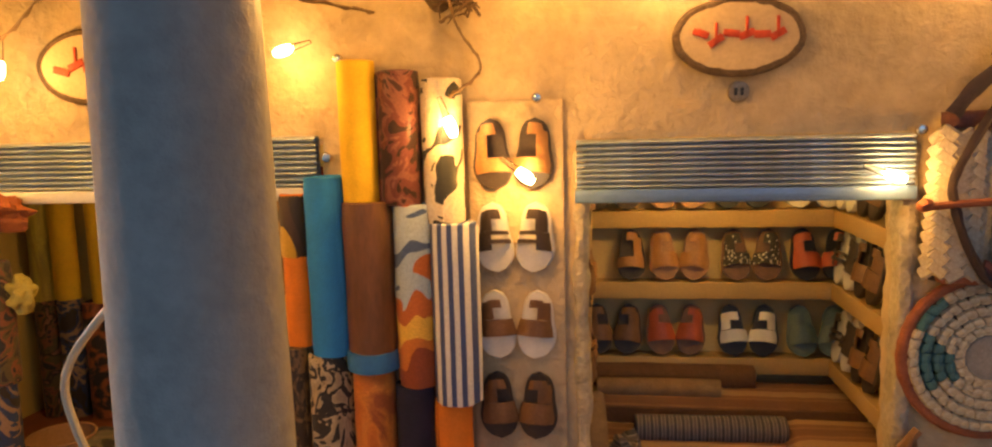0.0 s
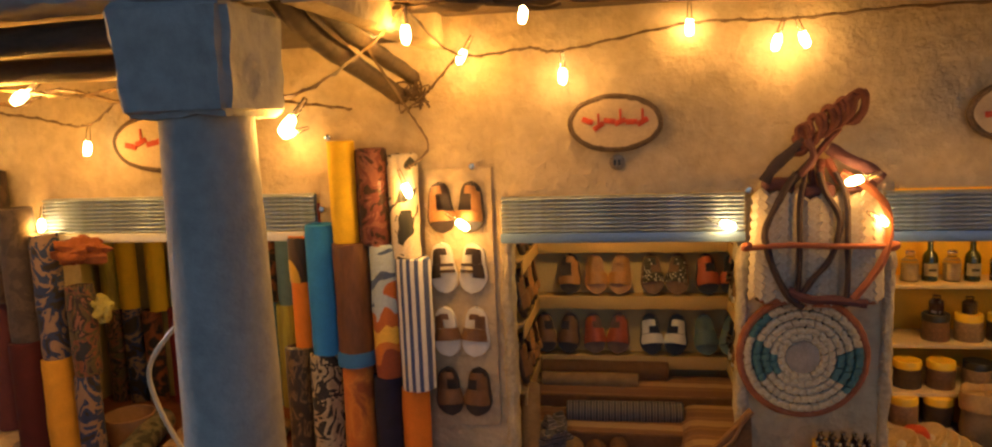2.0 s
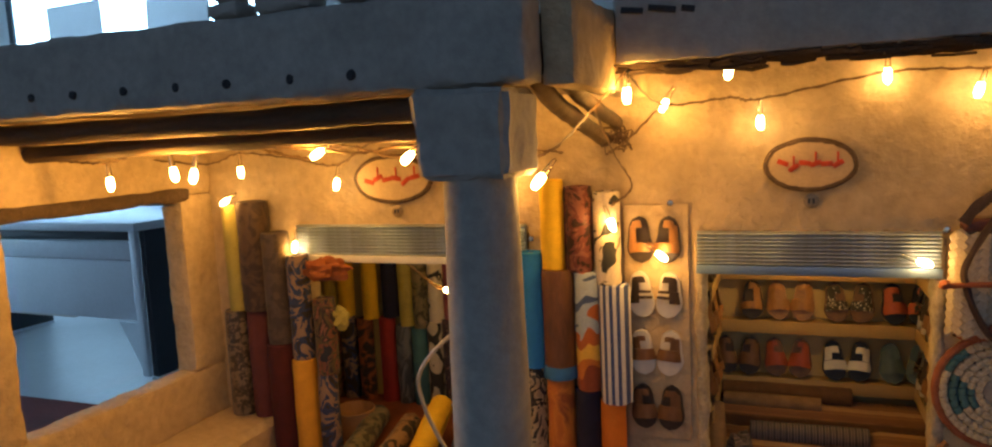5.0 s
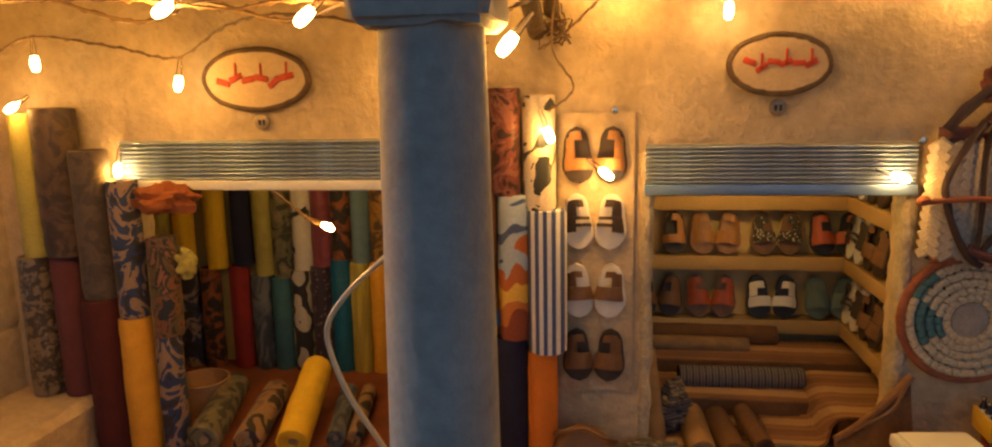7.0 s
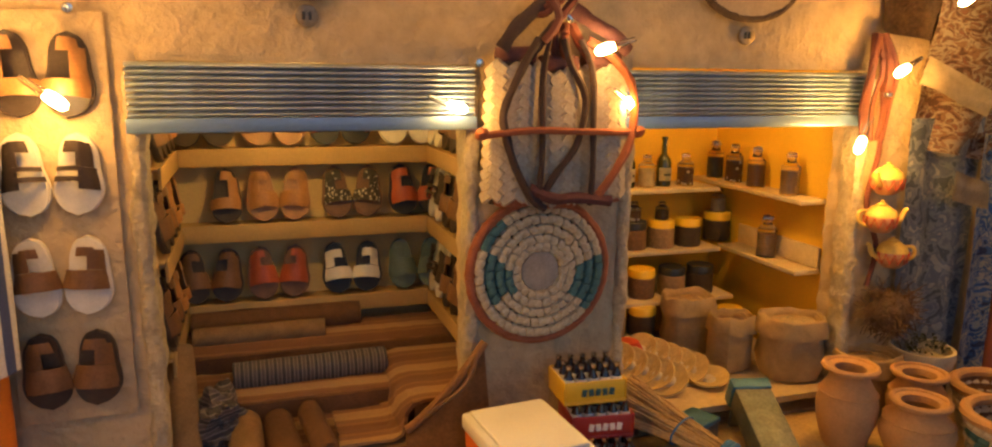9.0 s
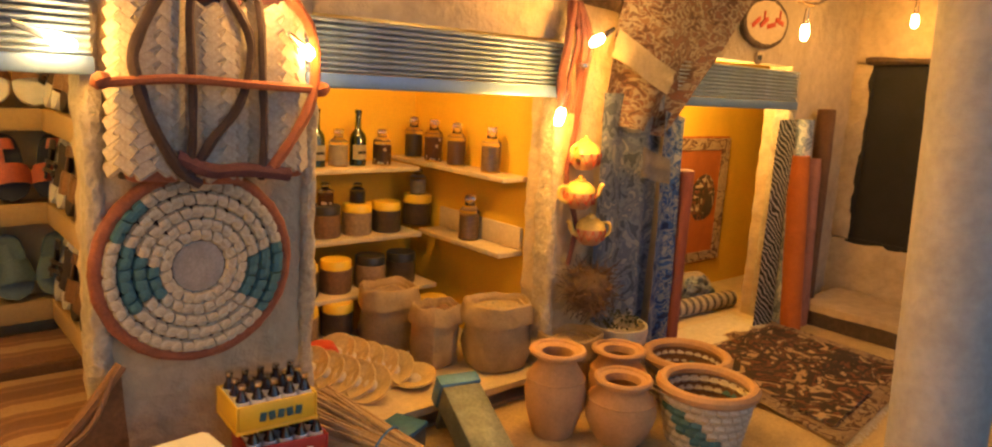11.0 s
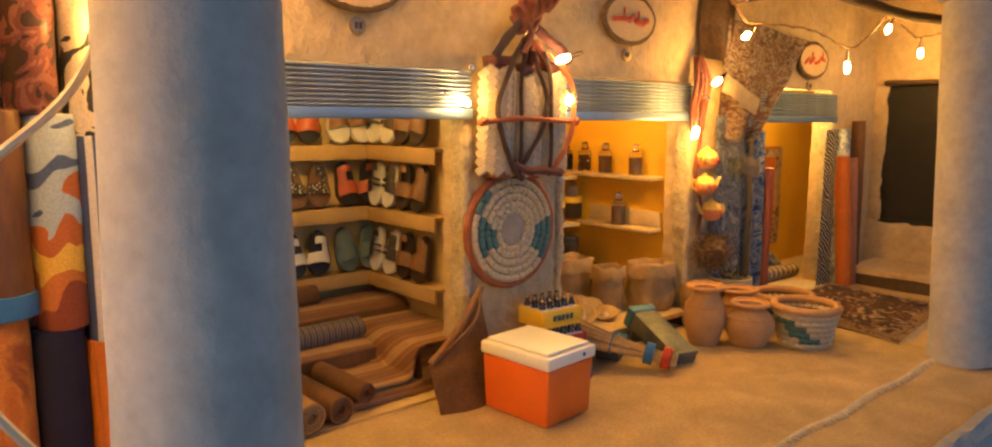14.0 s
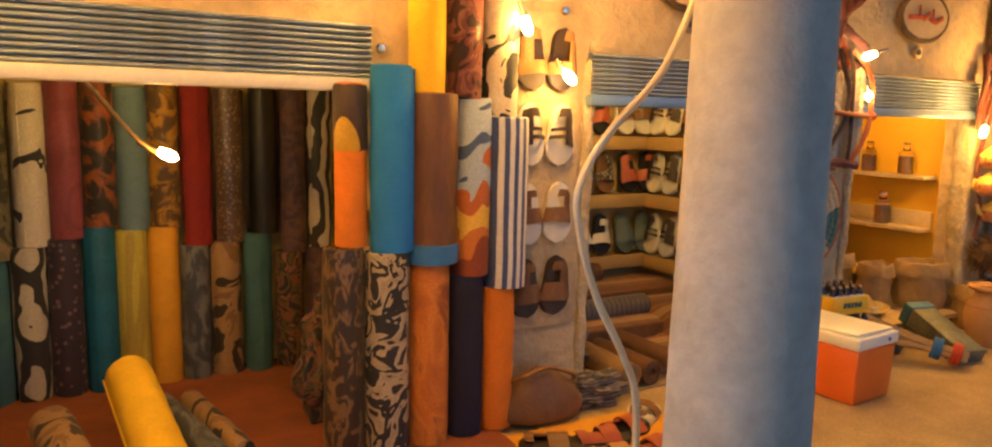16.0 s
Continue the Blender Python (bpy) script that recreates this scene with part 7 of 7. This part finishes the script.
def coir():
    c = thing("coir_bundle", 0.5190, W - 0.0170, 0.0740, "shaggy brown coir fibre bundle hung on the rope", "fibre bundle")
    core = bmesh.new()
    bmesh.ops.create_icosphere(core, subdivisions=3, radius=0.0135)
    for v in core.verts:
        v.co *= 1 + 0.2 * noise.noise(v.co * 150)
    part("core", core, BARK, c)
    rnd = random.Random(2)
    bm = bmesh.new()
    for i in range(520):
        d = Vector((rnd.gauss(0, 1), rnd.gauss(0, 0.7), rnd.gauss(0, 1))).normalized()
        w = Vector((rnd.gauss(0, 1), rnd.gauss(0, 1), rnd.gauss(0, 1))) * 0.004
        p = d * 0.012
        q = d * rnd.uniform(0.0135, 0.0165) + w * 0.8
        if q.y > 0.014:
            q.y = 0.014
        e = q + w * 0.6
        if e.y > 0.015:
            e.y = 0.015
        tube([p, q, e], 0.00035, 3, bm)
    tagged(part("loose_fibre", bm, COIR, c, "loose brown fibres"), kind="stuff")


COIR = surf("coir_fibre", (0.16, 0.09, 0.045), 0.9, big=200, fine=900, vary=0.4, rel=0.2)
coir()

# ---- rug shop ----
RB = 0.5345


def rug_wall(x0, x1, z0, z1):
    r = thing("wall_rug", (x0 + x1) / 2, RB - 0.0015, z0, "orange rug with a dark medallion hung in the rug shop", "rug")
    w, h = (x1 - x0) / 2, z1 - z0
    part("field", rough_box(-w, w, -0.0012, 0.0012, 0, h, 0.006, 0.0005, bev=0.0006), ORANGERUG, r)
    part("border", box(-w, w, -0.0026, -0.0013, h - 0.014, h - 0.002), PERSIANEDGE, r)
    part("border", box(-w, w, -0.0026, -0.0013, 0.002, 0.012), PERSIANEDGE, r)
    for sx in (-1, 1):
        part("border", box(min(sx * w, sx * (w - 0.014)), max(sx * w, sx * (w - 0.014)), -0.0025, -0.0013, 0.0125, h - 0.0145), PERSIANEDGE, r)
    part("medallion", moved(lathe([(0.0, 0.0), (0.024, 0.0), (0.023, 0.0006), (0.0, 0.0008)], 16, wob=0.12), pose(w * 0.35, -0.0013, h * 0.52, 90, 0, 0)), PERSIAN, r)


rug_wall(0.740, 0.862, 0.030, 0.165)
sheet("hanging_rug", ((0.664, RB - 0.02, 0.010), (0.745, RB - 0.004, 0.010), (0.745, RB - 0.004, 0.215), (0.664, RB - 0.02, 0.215)), KREM, "brown kilim hung inside the rug shop", "rug", 1.5, 0.004, 0.003, "hanging rugs", seed=6)
STRIPEROLL = pattern("cream_black_bands", "stripes", [(0.05, 0.035, 0.03), (0.55, 0.46, 0.32), (0.16, 0.09, 0.05), (0.50, 0.40, 0.27)], 30, turn=1.57)
bundle((0.690, 0.478, 0.0105), (0.800, 0.472, 0.0105), 0.0082, STRIPEROLL, "banded cream and dark rug rolled on the shop floor", 31.0)
bundle((0.700, 0.512, 0.016), (0.800, 0.512, 0.016), 0.0130, CENTRE, "pale rug rolled at the back of the shop", 32.0)
crumpled("folded_cloth", 0.715, 0.494, 0.022, 0.016, 0.010, 0.020, PALEFILL, "white fleece heaped on the rugs", 17.0)
crumpled("folded_cloth", 0.775, 0.494, 0.016, 0.020, 0.010, 0.014, GREYRUG, "grey patterned cloth heaped on the rugs", 18.0)
sheet("hanging_rug", ((0.7540, Y4 - 0.006, 0.003), (0.7830, Y4 - 0.006, 0.003), (0.7820, Y4 - 0.006, 0.190), (0.7540, Y4 - 0.006, 0.190)), BWRUG, "black and cream scroll rug hung beside the door", "rug", 0.8, 0.002, 0.003, "hanging rugs", seed=1)
bundle((0.8120, W - 0.0230, 0.0004), (0.8140, W - 0.0140, 0.1550), 0.0085, PINKROLL, "salmon rug roll standing against the wall", 34.0)
bundle((0.7900, W - 0.0270, 0.0004), (0.7910, W - 0.0140, 0.1580), 0.0090, ORANGERUG, "orange-red rug roll standing against the wall", 35.0)
bundle((0.8010, W - 0.0110, 0.0004), (0.8015, W - 0.0095, 0.1900), 0.0080, GREYRUG, "grey rug roll standing behind the others", 36.0)
bundle((0.8350, W - 0.0160, 0.0004), (0.8350, W - 0.0120, 0.2000), 0.0080, BROWNWOOL, "tall brown rug roll in the corner", 37.0)


def carpet():
    c = thing("floor_carpet", 0.0, 0.0, 0.0, "dark floral carpet with a tan border on the ground", "carpet")
    a, b, d, e = Vector((0.588, 0.262)), Vector((0.775, 0.285)), Vector((0.785, 0.424)), Vector((0.628, 0.418))

    def quad(q0, q1, z0, z1):
        bm = bmesh.new()
        n = 24
        g = [[None] * (n + 1) for _ in range(n + 1)]
        for j in range(n + 1):
            for i in range(n + 1):
                u, v = q0 + (q1 - q0) * i / n, q0 + (q1 - q0) * j / n
                p = (a * (1 - u) + b * u) * (1 - v) + (e * (1 - u) + d * u) * v
                g[j][i] = bm.verts.new((p.x, p.y, z1 + 0.0008 * noise.noise(Vector((p.x * 40, p.y * 40, 0)))))
        for j in range(n):
            for i in range(n):
                bm.faces.new((g[j][i], g[j][i + 1], g[j + 1][i + 1], g[j + 1][i]))
        bmesh.ops.solidify(bm, geom=bm.faces[:], thickness=z1 - z0)
        return bm

    part("border", quad(0.0, 1.0, 0.0022, 0.0040), PERSIANEDGE, c)
    part("field", quad(0.09, 0.91, 0.0041, 0.0052), PERSIAN, c)
    rnd = random.Random(12)
    bm = bmesh.new()
    for s0, s1 in ((a, b), (e, d)):
        for i in range(90):
            p = s0 + (s1 - s0) * (i / 89)
            o = -1 if s0 is a else 1
            l = rnd.uniform(0.003, 0.006)
            tube([(p.x, p.y, 0.0034), (p.x + rnd.uniform(-0.001, 0.001), p.y + o * l, 0.0012 if o < 0 else 0.0028)], 0.0004, 3, bm)
    tagged(part("fringe", bm, WHITE_FRAY, c, "thin cream fringe"), kind="stuff")


carpet()
solid("pale_mat", rough_box(0.640, 0.770, 0.412, 0.452, 0.0024, 0.0040, 0.006, 0.0003, bev=0.0004), PALEFILL, "pale threshold mat at the rug shop door", "mat")

# ---- loose cable near the column ----
FAB_CABLE = surf("clear_cable", (0.62, 0.52, 0.36), 0.3, big=60, fine=500, vary=0.15, rel=0.1)
cable = tube(spline([(-0.052, 0.2225, 0.236), (-0.066, 0.222, 0.209), (-0.087, 0.221, 0.189), (-0.099, 0.220, 0.172), (-0.098, 0.220, 0.156), (-0.090, 0.221, 0.135), (-0.077, 0.222, 0.113), (-0.069, 0.224, 0.095), (-0.062, 0.230, 0.05), (-0.056, 0.236, 0.004)], 8), 0.0013, 8)
solid("loose_cable", cable, FAB_CABLE, "pale plastic cable hanging loosely beside the column", "cable")

# ---- string lights ----
def bulb_proto():
    b = thing("fairy_light", 0, 0, 0, "lit clear fairy light bulb hanging from its wire", "light bulb", "string light bulbs")
    part("socket", lathe([(0.0, 0.016), (0.0012, 0.016), (0.0016, 0.012), (0.0019, 0.006), (0.0019, 0.0045), (0.0, 0.0045)], 10), CLEAR, b)
    part("bulb", lathe([(0.0, -0.0064), (0.0019, -0.0055), (0.0028, -0.003), (0.0029, 0.001), (0.0021, 0.0045), (0.0, 0.0045)], 12), BULB, b)
    return b


BULBS = (
    # x, y, z, tilt x, tilt y, watts
    (-0.269, 0.402, 0.283, 0, 10, 0.030), (-0.105, 0.412, 0.288, 0, 75, 0.020), (-0.012, 0.400, 0.245, 0, -20, 0.022),
    (0.025, 0.410, 0.218, 10, -50, 0.022), (0.101, 0.412, 0.321, 0, 0, 0.012), (0.030, 0.412, 0.338, 0, 30, 0.030),
    (0.242, 0.412, 0.336, 0, 15, 0.010), (0.259, 0.412, 0.337, 0, -20, 0.008), (0.212, 0.418, 0.214, 0, -70, 0.009), (0.288, 0.396, 0.245, 20, 70, 0.012),
    (-0.333, 0.418, 0.221, 0, 10, 0.012), (0.311, 0.410, 0.216, 20, -60, 0.005), (-0.180, 0.246, 0.314, 0, 60, 0.085),
    (-0.366, 0.240, 0.298, 0, 0, 0.030), (-0.301, 0.239, 0.304, 0, -10, 0.095), (-0.284, 0.240, 0.302, 0, 15, 0.095), (-0.359, 0.380, 0.298, 0, 0, 0.020),
    (-0.400, 0.402, 0.268, 0, 60, 0.012), (-0.113, 0.250, 0.309, 0, 50, 0.035), (-0.195, 0.473, 0.169, 0, -65, 0.012),
    (-0.0165, 0.228, 0.293, 0, 40, 0.012), (0.493, 0.400, 0.236, 0, 60, 0.055), (0.474, 0.408, 0.190, 0, 20, 0.060),
    (0.663, 0.360, 0.255, 0, 0, 0.032), (0.756, 0.360, 0.300, 0, 40, 0.032), (0.850, 0.360, 0.280, 0, 0, 0.032),
    (0.698, 0.200, 0.259, 0, 10, 0.032), (0.538, 0.400, 0.280, 0, 60, 0.020), (0.0205, 0.310, 0.343, 0, 0, 0.034),
    (0.082, 0.360, 0.357, 0, 10, 0.014), (0.187, 0.420, 0.350, 0, 0, 0.008), (-0.030, 0.395, 0.345, 0, 0, 0.022),
)
proto = bulb_proto()
for i, (x, y, z, tx, ty, w) in enumerate(BULBS):
    m = pose(x, y, z, tx, ty, 0)
    if i == 0:
        proto.matrix_basis = m
    else:
        copy_thing(proto, m)
    lamp(x, y - 0.007, z - 0.002, w * 4.2)
# lamps tucked behind the shutters light the shops
for x, y, z, w in ((-0.22, 0.475, 0.232, 0.09), (0.135, 0.490, 0.236, 0.25), (0.40, 0.480, 0.240, 0.23), (0.720, 0.470, 0.236, 0.50)):
    b = copy_thing(proto, pose(x, y, z + 0.008, 0, 0, 0))
    lamp(x, y - 0.0, z - 0.006, w, 0.004, (1.0, 0.62, 0.16))


def wire(pts, r=0.0007):
    bm = tube(spline(pts, 8), r, 5)
    tw = [(p[0], p[1] + 0.0012, p[2] + 0.0012 * math.sin(i * 1.9)) for i, p in enumerate(spline(pts, 12))]
    tube(tw, r * 0.9, 5, bm)
    solid("light_string", bm, WIRE, "thin twisted brown wire of the string lights", "wire", "light wires")


wire([(0.0205, 0.31, 0.358), (0.03, 0.40, 0.338), (0.08, 0.402, 0.340), (0.101, 0.412, 0.338), (0.187, 0.418, 0.352), (0.252, 0.41, 0.350), (0.33, 0.40, 0.352), (0.45, 0.40, 0.345), (0.538, 0.40, 0.292)])
wire([(-0.46, 0.25, 0.320), (-0.41, 0.242, 0.316), (-0.366, 0.240, 0.314), (-0.33, 0.24, 0.321), (-0.301, 0.239, 0.320), (-0.284, 0.240, 0.318), (-0.24, 0.243, 0.320), (-0.19, 0.246, 0.318), (-0.15, 0.247, 0.313), (-0.12, 0.250, 0.316), (-0.06, 0.25, 0.312), (-0.0165, 0.238, 0.308), (0.0, 0.30, 0.335), (0.0205, 0.31, 0.359)])
wire([(-0.46, 0.34, 0.318), (-0.41, 0.39, 0.306), (-0.359, 0.380, 0.315), (-0.31, 0.395, 0.308), (-0.269, 0.402, 0.300), (-0.22, 0.38, 0.318), (-0.16, 0.34, 0.320), (-0.10, 0.37, 0.312), (-0.05, 0.40, 0.304)])
wire([(-0.25, 0.252, 0.324), (-0.21, 0.27, 0.311), (-0.17, 0.262, 0.318), (-0.13, 0.27, 0.309), (-0.09, 0.262, 0.317), (-0.06, 0.27, 0.312)], 0.0009)
wire([(0.538, 0.40, 0.292), (0.60, 0.37, 0.288), (0.663, 0.36, 0.274), (0.70, 0.36, 0.285), (0.756, 0.36, 0.312), (0.82, 0.36, 0.300), (0.85, 0.36, 0.298), (0.90, 0.33, 0.31)])
wire([(0.0, 0.30, 0.335), (-0.01, 0.41, 0.30), (0.004, 0.405, 0.275), (-0.012, 0.40, 0.26)])
wire([(0.03, 0.40, 0.338), (0.0, 0.415, 0.312), (-0.02, 0.42, 0.30)])
wire([(0.698, 0.200, 0.347), (0.702, 0.200, 0.31), (0.697, 0.200, 0.275)])
wire([(-0.236, 0.440, 0.210), (-0.226, 0.452, 0.198), (-0.21, 0.466, 0.178), (-0.2, 0.472, 0.170)], 0.0011)
